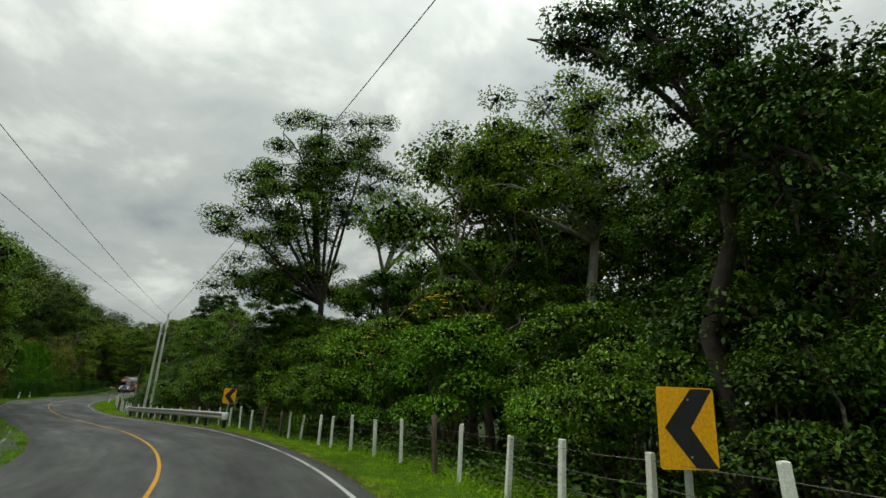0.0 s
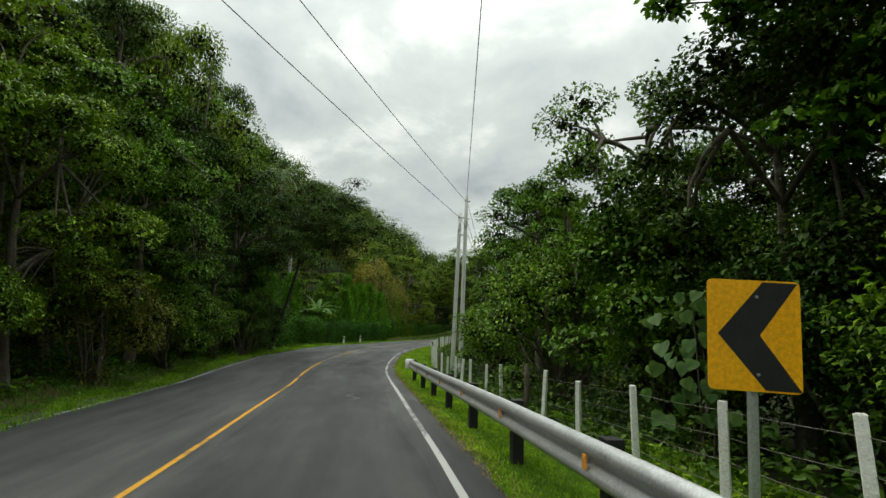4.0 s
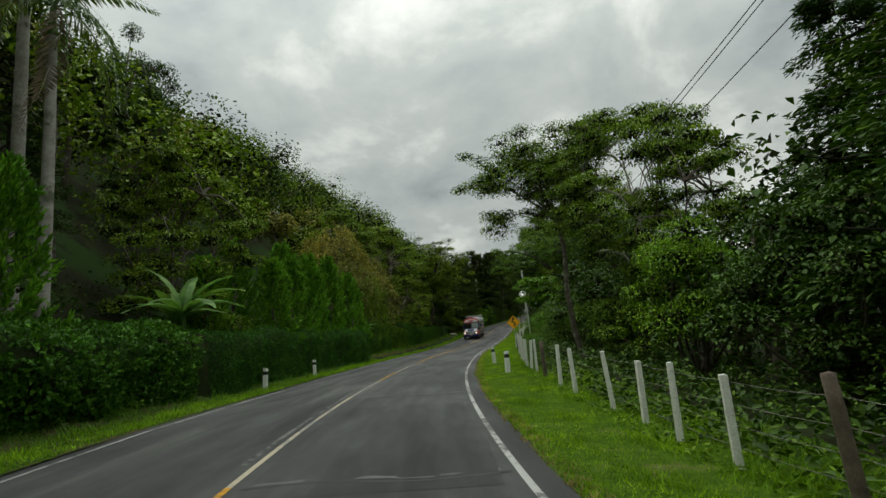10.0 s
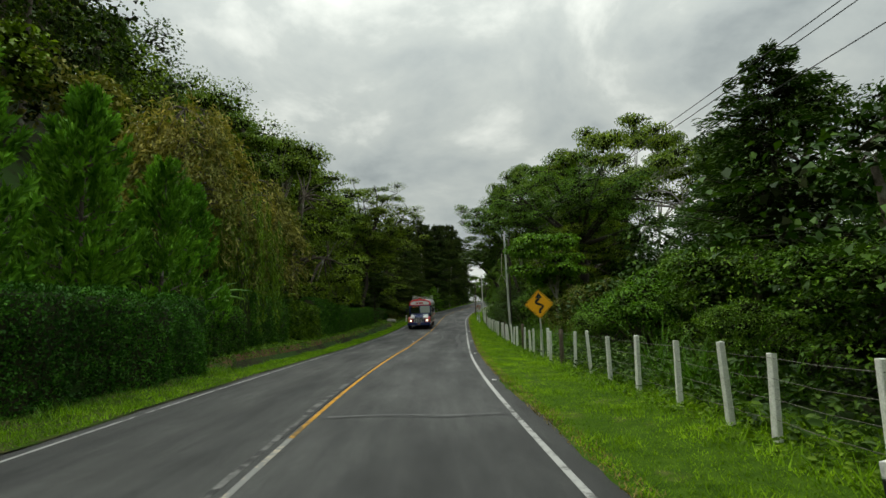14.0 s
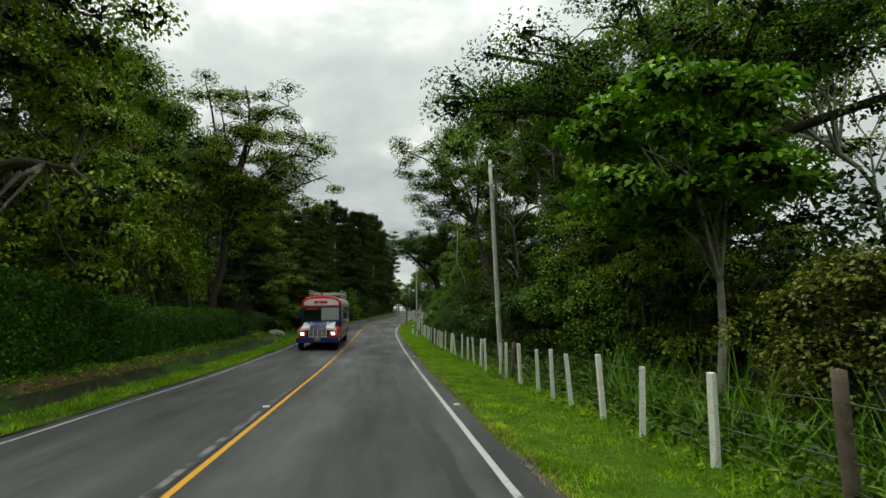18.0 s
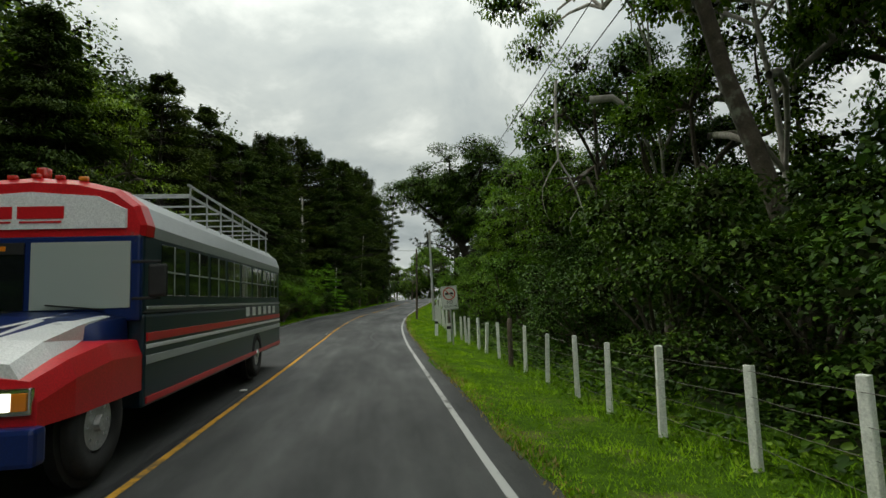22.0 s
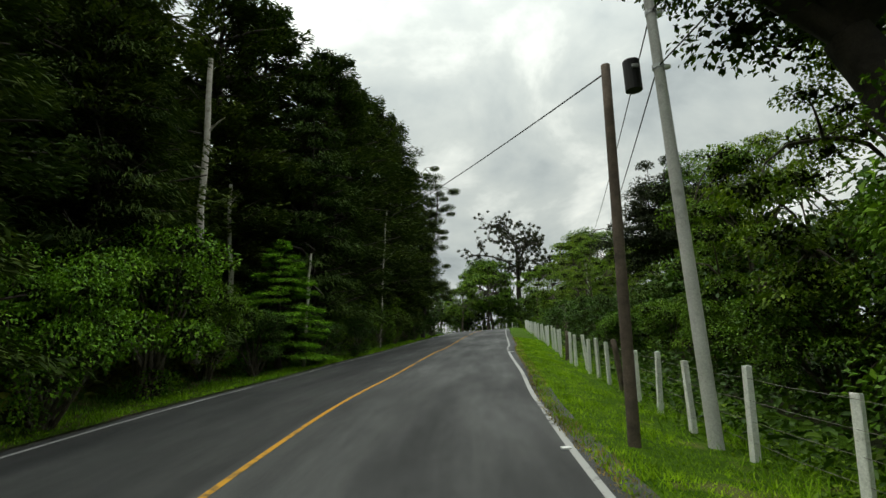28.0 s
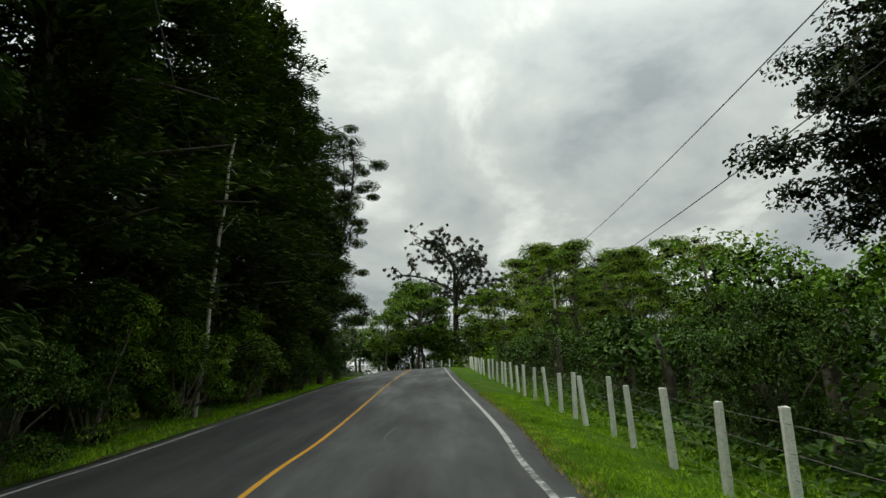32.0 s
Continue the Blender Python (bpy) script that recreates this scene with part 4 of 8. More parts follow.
# right side, from the first bend on
for row in [("dark", 4.8, 25.0, 5.2, 1.0, LEAF_MID), ("dark", 7.5, 28.0, 9.0, 0.9, LEAF_MID), ("dark", 10.5, 20.0, 9.0, 1.1, LEAF_MID), ("layer", 9.0, 18.5, 11.0, 0.8), ("broad", 12.5, 24.0, 17.5, 0.9), ("dark", 9.8, 15.5, 5.6, 1.1, LEAF_MID), ("dark", 2.2, 34.8, 6.6, 1.05),
            ("dark", 4.4, 30.2, 6.2, 1.0, LEAF_MID), ("dark", 0.4, 38.6, 7.7, 0.9, LEAF_MID), ("dark", 4.4, 35.4, 6.8, 1.0, LEAF_MID), ("dark", -2.4, 45.8, 7.4, 0.85, LEAF_MID), ("layer", -1.5, 61.5, 9.6, 0.9),
            ("layer", -0.5, 54.5, 6.4, 0.9), ("dark", 1.5, 48.5, 7.0, 1.0, LEAF_MID), ("conif", -3.6, 64.5, 12.5, 0.95), ("conif", -1.8, 67.2, 13.0, 1.0), ("layer", -6.2, 76.5, 7.6, 0.8), ("umb", -6.9, 81.2, 11.0, 0.62)]:
    plant(*row)
for row in [("conif", -3.0, 71.0, 10.0, 0.9), ("conif", -7.4, 92.2, 8.8, 1.1), ("conif", -6.0, 96.5, 8.2, 1.1), ("dark", -5.6, 93.8, 8.6, 1.0), ("dark", -5.0, 99.5, 6.2, 1.1), ("dark", -5.6, 88.4, 7.0, 1.0), ("umb", -7.0, 126.8, 15.5, 0.62),
            ("umb", -8.0, 137.5, 19.0, 0.45), ("umb", -1.3, 124.5, 18.6, 0.62), ("umb", 0.4, 115.5, 13.0, 0.8), ("open", -7.4, 124.4, 12.5, 0.75), ("open", -6.8, 128.0, 15.0, 0.62),
            ("open", -7.0, 120.5, 13.0, 0.7), ("open", -8.6, 131.5, 13.5, 0.7), ("open", -5.5, 134.5, 14.0, 0.7), ("broad", -3.4, 128.4, 14.5, 0.62, LEAF_SUN), ("broad", -4.6, 123.0, 13.0, 0.62, LEAF_SUN), ("broad", -2.2, 133.0, 15.0, 0.6, LEAF_MID)]:
    plant(*row)
for row in [("broad", -8.6, 141.0, 12.0, 0.7), ("broad", -7.4, 135.5, 9.0, 0.9), ("layer", -8.4, 148.2, 8.4, 0.8), ("dark", -9.6, 153.2, 5.8, 1.0), ("layer", -8.0, 164.2, 6.9, 0.85), ("layer", -4.8, 171.0, 6.2, 0.8, LEAF_DARK),
            ("round", -4.5, 244.5, 17.5, 1.0), ("round", -12.0, 246.5, 14.0, 1.1), ("round", 6.5, 238.5, 16.0, 1.1), ("broad", 9.6, 224.0, 19.6, 0.85), ("umb", 13.0, 206.0, 14.4, 0.8), ("layer", 11.5, 214.0, 15.0, 0.85), ("round", -22.0, 250.0, 11.5, 1.2), ("round", 14, 246, 15.0, 1.0), ("round", -33, 250, 12, 1.2)]:
    plant(*row)
# shrubs and understorey on the right
for row in [("shrub", 5.9, 14.4, 4.1, 0.95, LEAF_BRIGHT), ("shrub", 6.6, 9.8, 2.3, 1.2, LEAF_BRIGHT), ("shrub", 8.9, 12.0, 4.6, 1.0), ("shrub", 5.6, 19.6, 3.4, 0.9, LEAF_BRIGHT), ("bush", 3.6, 23.0, 3.0, 1.0), ("bush", 3.4, 28.2, 2.8, 1.0), ("bush", 3.2, 31.6, 2.6, 1.0), ("bush", 1.6, 36.4, 3.4, 0.9),
            ("bush", -1.4, 41.5, 4.2, 0.9), ("bush", -3.6, 48.2, 3.4, 0.9), ("shrub", -4.4, 51.8, 2.2, 0.9), ("bush", -3.6, 56.4, 4.6, 0.9, LEAF_DARK), ("bush", -6.0, 61.0, 3.2, 1.1, LEAF_DARK), ("bush", -7.0, 66.0, 3.0, 1.0, LEAF_DARK), ("shrub", -8.4, 70.0, 3.4, 0.8, LEAF_BRIGHT)]:
    plant(*row)
for row in [("bush", -8.8, 75.0, 2.2, 1.2), ("bush", -9.4, 80.5, 2.2, 1.1), ("bush", -10.0, 85.0, 2.2, 1.2), ("shrub", -11.0, 87.8, 1.0, 1.0), ("shrub", -10.9, 93.5, 2.4, 1.0, LEAF_BRIGHT), ("bush", -9.6, 90.5, 2.8, 1.1), ("shrub", -9.8, 103.2, 2.6, 1.0, LEAF_WARM), ("shrub", -10.6, 100.2, 1.5, 1.1),
            ("shrub", -10.4, 105.6, 2.0, 1.1, LEAF_WARM), ("bush", -9.8, 113.0, 4.0, 0.9), ("bush", -9.9, 117.6, 3.8, 1.0), ("bush", -10.6, 121.5, 2.8, 1.2, LEAF_DARK), ("bush", -10.8, 125.6, 3.0, 1.1, LEAF_DARK), ("bush", -11.0, 129.0, 3.2, 1.1, LEAF_DARK), ("bush", -11.0, 132.6, 4.2, 0.9, LEAF_DARK)]:
    plant(*row)
for row in [("bush", -11.2, 136.0, 3.0, 1.0, LEAF_DARK), ("bush", -10.8, 139.2, 3.8, 0.9, LEAF_DARK), ("bush", -11.2, 143.6, 4.0, 0.9), ("bush", -11.0, 147.4, 4.2, 0.9), ("bush", -10.8, 151.2, 4.6, 0.9), ("bush", -10.4, 156.0, 4.4, 0.9), ("bush", -9.8, 160.0, 3.4, 1.0), ("bush", -9.6, 163.6, 3.0, 1.1),
            ("bush", -8.6, 167.5, 3.6, 1.0), ("shrub", -6.0, 176.6, 3.4, 1.1, LEAF_DARK), ("shrub", -2.4, 178.4, 4.2, 0.9, LEAF_DARK), ("shrub", 1.0, 182.4, 4.4, 0.9, LEAF_DARK), ("shrub", 0.2, 187.0, 5.6, 0.9, LEAF_DARK), ("shrub", -2.6, 187.4, 5.0, 0.9, LEAF_DARK), ("shrub", 5.4, 189.5, 7.2, 0.9, LEAF_DARK)]:
    plant(*row)
for row in [("shrub", -7.4, 172.0, 3.4, 1.0, LEAF_DARK), ("shrub", -4.0, 183.0, 3.9, 1.0, LEAF_DARK), ("shrub", -1.0, 194.0, 6.0, 1.0, LEAF_DARK), ("shrub", 3.0, 200.0, 7.2, 1.0), ("shrub", 1.2, 208.0, 8.0, 1.0), ("shrub", 4.0, 217.0, 9.0, 1.0), ("shrub", 8.0, 197.0, 9.0, 1.0), ("shrub", 14.0, 194.0, 10.0, 1.0),
            ("shrub", -3.0, 234.0, 8.6, 1.0), ("shrub", -9.0, 243.0, 9.4, 1.2), ("shrub", -17.0, 245.0, 9.4, 1.2), ("shrub", 1.5, 228.0, 9.0, 1.0), ("shrub", -26.0, 247.0, 9.0, 1.3), ("shrub", 7.5, 184.5, 5.2, 1.0, LEAF_DARK)]:
    plant(*row)
plant("young", -11.2, 108.4, 6.0, 1.1)

# left side: the hill foot, the garden behind the hedge, the tall dark conifers
# LEAF_DARK on the trees near y 46-53 paints deep shade into their leaves
for row in [("broad", -17.0, 39.0, 10.4, 0.85), ("broad", -21.4, 48.0, 13.6, 0.8, LEAF_DARK), ("conif", -32.0, 72.5, 15.5, 0.7), ("layer", -18.0, 46.2, 6.6, 0.8, LEAF_DARK), ("broad", -20.8, 52.6, 12.4, 0.8, LEAF_DARK), ("broad", -26.5, 58.0, 19.0, 0.7), ("layer", -22.0, 40.0, 16.5, 0.7), ("broad", -19.5, 32.5, 14.0, 0.8), ("layer", -26.5, 49.5, 20.0, 0.65), ("broad", -16.5, 25.5, 12.5, 0.8), ("broad", -20.0, 49.0, 8.6, 0.85, LEAF_DARK),
            ("broad", -14.0, 31.0, 10.0, 0.85), ("broad", -11.5, 22.0, 9.0, 0.9), ("layer", -27.5, 76.5, 10.2, 0.8), ("layer", -31.0, 107.0, 14.5, 0.75), ("layer", -28.0, 113.0, 13.5, 0.8), ("layer", -30.0, 126.0, 14.5, 0.7), ("cyp", -27.5, 139.0, 12.5, 0.75)]:
    plant(*row)
for row in [("pine", -22.9, 60.8, 6.0, 0.9), ("pine", -23.0, 64.6, 5.2, 0.9), ("pine", -24.6, 79.4, 5.0, 0.95), ("pine", -25.2, 82.6, 5.6, 0.9), ("pine", -25.6, 85.9, 6.2, 0.9), ("pine", -25.6, 89.2, 6.4, 0.9), ("pine", -25.4, 92.2, 5.6, 0.9), ("pine", -27.6, 81.0, 6.6, 0.9),
            ("pine", -27.6, 86.6, 7.2, 0.9), ("pine", -25.8, 75.8, 4.8, 1.0), ("pine", -27.8, 91.5, 6.6, 0.9), ("pine", -26.2, 95.2, 5.6, 0.9)]:
    plant(*row, group="young pines behind the hedge")
for row in [("feather", -29.8, 101.5, 13.0, 0.7), ("feather", -28.6, 106.0, 10.2, 0.7), ("feather", -29.0, 100.5, 11.0, 0.7), ("weep", -26.4, 100.6, 7.6, 0.6), ("layer", -29.6, 118.5, 10.6, 0.8), ("layer", -29.0, 133.0, 12.0, 0.75), ("norf", -25.4, 130.2, 5.4, 0.95),
            ("feather", -28.6, 124.2, 8.2, 0.8, LEAF_SUN), ("cyp", -26.0, 144.6, 13.0, 0.8), ("cyp", -26.4, 161.5, 15.2, 0.7), ("cyp", -21.0, 172.6, 15.8, 0.6), ("cyp", -24.8, 152.6, 12.6, 0.8), ("cyp", -24.6, 157.4, 13.4, 0.8), ("cyp", -25.6, 164.2, 13.4, 0.75)]:
    plant(*row)
for row in [("cyp", -25.2, 148.4, 13.0, 0.8), ("cyp", -26.0, 153.6, 13.6, 0.65), ("cyp", -25.4, 169.8, 14.0, 0.8), ("cyp", -23.4, 174.6, 14.0, 0.8), ("tall", -20.8, 181.8, 19.8, 1.05), ("tall", -21.0, 177.6, 18.8, 1.05), ("tall", -23.2, 173.0, 18.4, 1.05), ("tall", -19.6, 185.6, 20.4, 1.0), ("tall", -18.2, 193.0, 20.0, 1.0), ("tall", -17.9, 202.0, 18.6, 0.9), ("cyp", -23.0, 173.6, 14.0, 0.8), ("cyp", -24.2, 163.4, 15.2, 0.6), ("tall", -18.6, 189.2, 21.0, 1.0),
            ("tall", -17.0, 197.6, 19.4, 0.8), ("tall", -17.2, 206.5, 17.8, 0.7), ("tall", -22.0, 192.0, 19.0, 0.9), ("cyp", -27.0, 138.5, 12.0, 0.8), ("tall", -24, 186, 18, 0.9), ("layer", -26.2, 140.0, 8.6, 0.8)]:
    plant(*row)
for row in [("shrub", -13.6, 37.6, 2.8, 0.9, LEAF_WARM), ("shrub", -12.8, 33.0, 2.8, 0.9), ("shrub", -17.0, 49.6, 3.0, 0.8, LEAF_DARK), ("shrub", -16.8, 47.0, 2.2, 0.9), ("shrub", -15.4, 42.2, 3.2, 0.9), ("bush", -11.6, 28.0, 3.4, 0.9), ("bush", -8.8, 21.0, 3.0, 1.1), ("bush", -18.4, 52.4, 2.6, 1.1, LEAF_DARK), ("bush", -19.4, 55.0, 2.8, 1.1, LEAF_DARK), ("bush", -17.0, 45.0, 2.8, 1.0, LEAF_DARK),
            ("shrub", -22.9, 155.8, 4.2, 0.8, LEAF_BRIGHT), ("shrub", -22.4, 159.4, 4.0, 0.8, LEAF_BRIGHT), ("shrub", -22.6, 162.8, 5.4, 0.85, LEAF_BRIGHT)]:
    plant(*row)
for row in [("shrub", -22.4, 165.6, 4.6, 0.8), ("cyp", -21.4, 169.0, 6.4, 1.15, LEAF_PINE), ("shrub", -20.2, 178.5, 4.6, 0.7, LEAF_DARK), ("bush", -22.4, 173.4, 4.0, 0.8, LEAF_DARK), ("bush", -19.2, 185.0, 5.0, 0.7, LEAF_DARK), ("bush", -17.0, 193.0, 5.6, 0.7, LEAF_DARK), ("bush", -15.4, 201.0, 6.0, 0.7, LEAF_DARK), ("bush", -24.4, 146.6, 2.6, 1.0), ("bush", -24.0, 151.4, 2.6, 1.0)]:
    plant(*row)


for row in [("conif", -26.6, 63.0, 13.0, 0.7), ("conif", -24.4, 60.4, 9.8, 0.8),
            ("dark", -8.8, 118.6, 8.6, 0.9, LEAF_MID), ("dark", -7.6, 115.4, 9.0, 1.0, LEAF_SUN), ("conif", -4.0, 118.0, 11.0, 0.8), ("layer", 0.0, 192.5, 9.8, 0.8), ("broad", 3.5, 203.0, 11.5, 0.8), ("dark", -14.6, 214.0, 9.0, 0.8), ("dark", -17.0, 221.0, 8.0, 0.9)]:
    plant(*row)

for row in [("shrub", 6.3, 7.4, 3.0, 1.00, LEAF_MID), ("shrub", 6.6, 4.6, 2.8, 1.00, LEAF_DARK), ("shrub", 8.4, 6.6, 4.2, 1.00, LEAF_DARK), ("shrub", 8.2, 3.4, 3.6, 1.00, LEAF_MID), ("dark", 11.5, 3.0, 8.0, 1.10), ("dark", 13.0, 8.0, 10.0, 1.10), ("dark", 10.5, -2.0, 7.0, 1.10),
            ("shrub", 4.7, 24.2, 4.6, 0.90, LEAF_MID), ("shrub", 5.6, 22.2, 4.8, 0.90, LEAF_BRIGHT), ("shrub", 6.6, 25.6, 5.2, 0.90, LEAF_MID), ("shrub", 4.4, 27.6, 4.8, 0.90, LEAF_MID), ("dark", 8.6, 31.0, 9.0, 0.90), ("dark", 3.6, 37.6, 7.6, 0.90), ("broad", -8.4, 150.8, 10.4, 0.75, LEAF_MID),
            ("layer", -8.6, 146.0, 8.8, 0.85), ("layer", -8.2, 159.6, 8.4, 0.80), ("bush", -9.7, 169.6, 3.2, 0.90), ("bush", -8.4, 171.6, 3.6, 0.90), ("layer", -5.3, 169.3, 6.8, 0.80), ("broad", -7.0, 165.2, 8.1, 0.60, LEAF_SUN), ("broad", -31.2, 53.5, 24.6, 0.60, LEAF_SUN),
            ("broad", -31.1, 58.9, 24.4, 0.55, LEAF_SUN), ("dark", -31.1, 63.9, 24.4, 0.55), ("dark", -21.7, 44.5, 18.1, 0.60), ("broad", -22.0, 48.9, 18.1, 0.60, LEAF_SUN), ("dark", -34.9, 82.6, 21.7, 0.50), ("dark", -42.0, 107.0, 23.8, 0.55), ("dark", -43.1, 113.6, 25.4, 0.55), ("dark", -43.6, 122.6, 25.6, 0.50), ("dark", -42.1, 132.2, 25.1, 0.50), ("tall", -24.6, 158.6, 14.6, 0.90), ("tall", -24.8, 164.0, 16.5, 0.90),
            ("tall", -24.4, 171.0, 19.0, 1.00), ("tall", -26.5, 167.5, 17.0, 1.00)]:
    plant(*row)
for row in [("round", -5.2, 234.3, 17.0, 0.90), ("round", -9.6, 230.8, 12.2, 0.90), ("layer", 3.5, 217.9, 15.5, 0.90), ("round", 2.0, 226.7, 14.2, 0.90), ("round", -4.6, 234.4, 16.2, 0.90), ("layer", 2.3, 207.7, 14.2, 0.80), ("layer", 3.2, 198.4, 10.5, 0.90)]:
    plant(*row)
for row in [("bush", -21.0, 174.8, 4.6, 0.7, LEAF_DARK), ("bush", -20.6, 180.4, 5.2, 0.7, LEAF_DARK), ("bush", -19.8, 183.0, 5.0, 0.7, LEAF_DARK), ("bush", -18.6, 188.4, 5.6, 0.7, LEAF_DARK), ("bush", -22.0, 171.6, 4.4, 0.7, LEAF_DARK), ("bush", -17.6, 191.0, 5.8, 0.7, LEAF_DARK), ("dark", -15.6, 212.0, 7.8, 0.9), ("dark", -16.0, 226.0, 8.4, 1.0), ("dark", -9.0, 236.9, 9.2, 1.1), ("dark", -18.0, 219.0, 9.0, 1.0)]:
    plant(*row)
plant("layer", -1.6, 196.3, 11.2, 0.8)
for row in [("dark", -6.8, 139.6, 11.5, 0.8), ("dark", -13.6, 35.2, 7.4, 0.9, LEAF_MID), ("dark", -15.8, 41.0, 8.6, 0.9, LEAF_MID), ("layer", -16.2, 36.4, 9.4, 0.9, LEAF_SUN), ("dark", -12.3, 30.6, 6.4, 0.9, LEAF_SUN)]:
    plant(*row)
plant("bush", -11.4, 154.6, 5.0, 0.8, LEAF_MID)
for row in [("bush", -7.6, 171.2, 4.6, 0.8, LEAF_DARK), ("bush", -5.6, 171.8, 4.9, 0.8, LEAF_DARK), ("bush", -8.9, 174.2, 4.3, 0.8, LEAF_DARK), ("bush", -21.6, 167.0, 3.6, 0.9, LEAF_DARK), ("bush", -20.6, 170.6, 3.8, 0.9, LEAF_DARK), ("bush", -19.6, 175.2, 3.9, 0.9, LEAF_DARK)]:
    plant(*row)
for row in [("bush", -5.6, 146.8, 2.7, 0.9, LEAF_DARK), ("bush", -6.5, 147.3, 2.7, 0.9, LEAF_DARK), ("bush", -5.0, 146.4, 2.7, 0.9, LEAF_DARK)]:
    plant(*row)
for row in [("broad", -28.6, 126.9, 13.3, 0.7, LEAF_SUN), ("broad", -29.9, 122.5, 12.4, 0.6, LEAF_SUN)]:
    plant(*row)
for row in [("shrub", 2.5, 33.4, 3.4, 0.9, LEAF_DARK), ("shrub", 3.4, 30.2, 4.4, 0.9, LEAF_BRIGHT), ("shrub", 1.0, 37.4, 4.4, 0.9, LEAF_MID), ("bush", -20.8, 174.0, 5.2, 0.70, LEAF_MID), ("bush", -19.9, 178.6, 5.6, 0.70, LEAF_MID), ("bush", -19.2, 182.0, 5.6, 0.65, LEAF_MID), ("bush", -18.3, 186.0, 5.8, 0.65, LEAF_MID)]:
    plant(*row)
for row in [("dark", -7.0, 143.7, 7.8, 0.75), ("dark", -5.8, 147.8, 9.9, 0.75), ("dark", -6.4, 149.6, 8.7, 0.75)]:
    plant(*row)
plant("dark", 9.8, 12.4, 5.0, 1.0)
for row in [("dark", 13.6, 16.8, 9.4, 1.0, LEAF_MID), ("dark", 10.6, 25.6, 9.6, 1.0, LEAF_MID), ("broad", 15.5, 12.0, 12.5, 0.9), ("broad", 7.6, 33.0, 9.6, 0.9, LEAF_SUN), ("dark", 12.2, 10.6, 8.4, 1.0), ("broad", 15.0, 22.0, 13.0, 0.9, LEAF_SUN), ("dark", 10.4, 6.2, 8.6, 0.9, LEAF_MID), ("layer", -9.4, 111.6, 6.4, 0.8), ("layer", -8.8, 116.4, 7.0, 0.8)]:
    plant(*row)


# ---------------- woods on the hill and behind the roadside trees ----------------
def woods(name, label, spots, mat, seed, leafs=520, size=0.75, lift=0.55):
    """Many far crowns in one mesh."""
    rng = np.random.default_rng(seed)
    parts, stems = [], []
    for x, y, z, h, r in spots:
        K = 9
        C = ball(rng, K, 0.5) * np.array([[r, r, h * 0.40]]) * rng.uniform(0.35, 0.85, K)[:, None] + np.array([[x, y, z + h * lift]])
        parts.append(clump_leaves(rng, C, rng.uniform(0.38, 0.62, K) * r, leafs // K, size * rng.uniform(0.8, 1.2), 0.6, 0.25, 0.5, 0.75, 0.6))
        stems.append((np.array([[x, y, z - 0.4], [x + rng.uniform(-.3, .3), y, z + h * 0.3], [x, y + rng.uniform(-.3, .3), z + h * 0.7]]), np.array([0.2, 0.16, 0.06])))
    root = thing(name, label, "woods", kind="stuff")
    child("foliage", mesh_of(name, *join(*parts), mat), root)
    tv, tf = tube_arrays(stems, 5)
    child("trunk", mesh_of(name + "_trunk", tv, tf, BARK), root)
    return root


def scatter(seed, n, v0, v1, d0, d1, h0, h1, gap):
    rng = np.random.default_rng(seed)
    got = []
    tries = 0
    while len(got) < n and tries < n * 30:
        tries += 1
        v, d = rng.uniform(v0, v1), rng.uniform(d0, d1)
        x, y = road_xy(v, d)
        if all((x - g[0]) ** 2 + (y - g[1]) ** 2 > gap ** 2 for g in got):
            h = rng.uniform(h0, h1)
            got.append((float(x), float(y), land_at(float(x), float(y)), h, h * rng.uniform(0.36, 0.5)))
    return got


woods("hillside_woods", "dense mixed green woods covering the steep hillside", scatter(1, 225, 5, 175, -78, -13, 6, 14, 4.8), LEAF_SUN, 21, 1210, 0.34)
woods("hillside_woods", "darker crowns of old trees on the hill", scatter(2, 85, 5, 178, -80, -18, 10, 14, 7.0), LEAF_DARK, 22, 1400, 0.34)
woods("hillside_woods", "olive and yellowish crowns on the hillside", scatter(3, 36, 40, 150, -55, -15, 7, 10, 7.5), LEAF_BROWN, 23, 1240, 0.33)
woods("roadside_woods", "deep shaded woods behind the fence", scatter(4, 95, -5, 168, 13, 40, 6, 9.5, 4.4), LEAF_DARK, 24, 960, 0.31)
woods("roadside_woods", "dark woods behind the left conifers", scatter(5, 60, 138, 225, -36, -14, 8, 13, 4.5), LEAF_CONIFER, 25, 1080, 0.31)
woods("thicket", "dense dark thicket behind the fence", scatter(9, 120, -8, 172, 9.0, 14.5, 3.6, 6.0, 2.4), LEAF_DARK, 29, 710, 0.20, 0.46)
woods("thicket", "green thicket at the foot of the hill", scatter(10, 40, 5, 68, -14, -8.5, 3.0, 5.5, 2.4), LEAF_MID, 30, 710, 0.20, 0.46)
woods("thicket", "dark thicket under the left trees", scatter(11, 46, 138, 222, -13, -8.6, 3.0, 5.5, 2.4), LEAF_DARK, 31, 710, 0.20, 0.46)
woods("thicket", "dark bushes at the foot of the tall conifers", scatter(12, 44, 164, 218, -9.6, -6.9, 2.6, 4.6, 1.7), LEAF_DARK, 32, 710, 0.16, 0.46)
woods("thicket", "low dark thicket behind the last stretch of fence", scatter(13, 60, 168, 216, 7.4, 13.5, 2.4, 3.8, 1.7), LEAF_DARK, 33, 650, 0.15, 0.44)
woods("far_woods", "low far trees beyond the bend", scatter(6, 46, 190, 330, 10, 50, 7, 10, 5), LEAF_MID, 26, 960, 0.37)
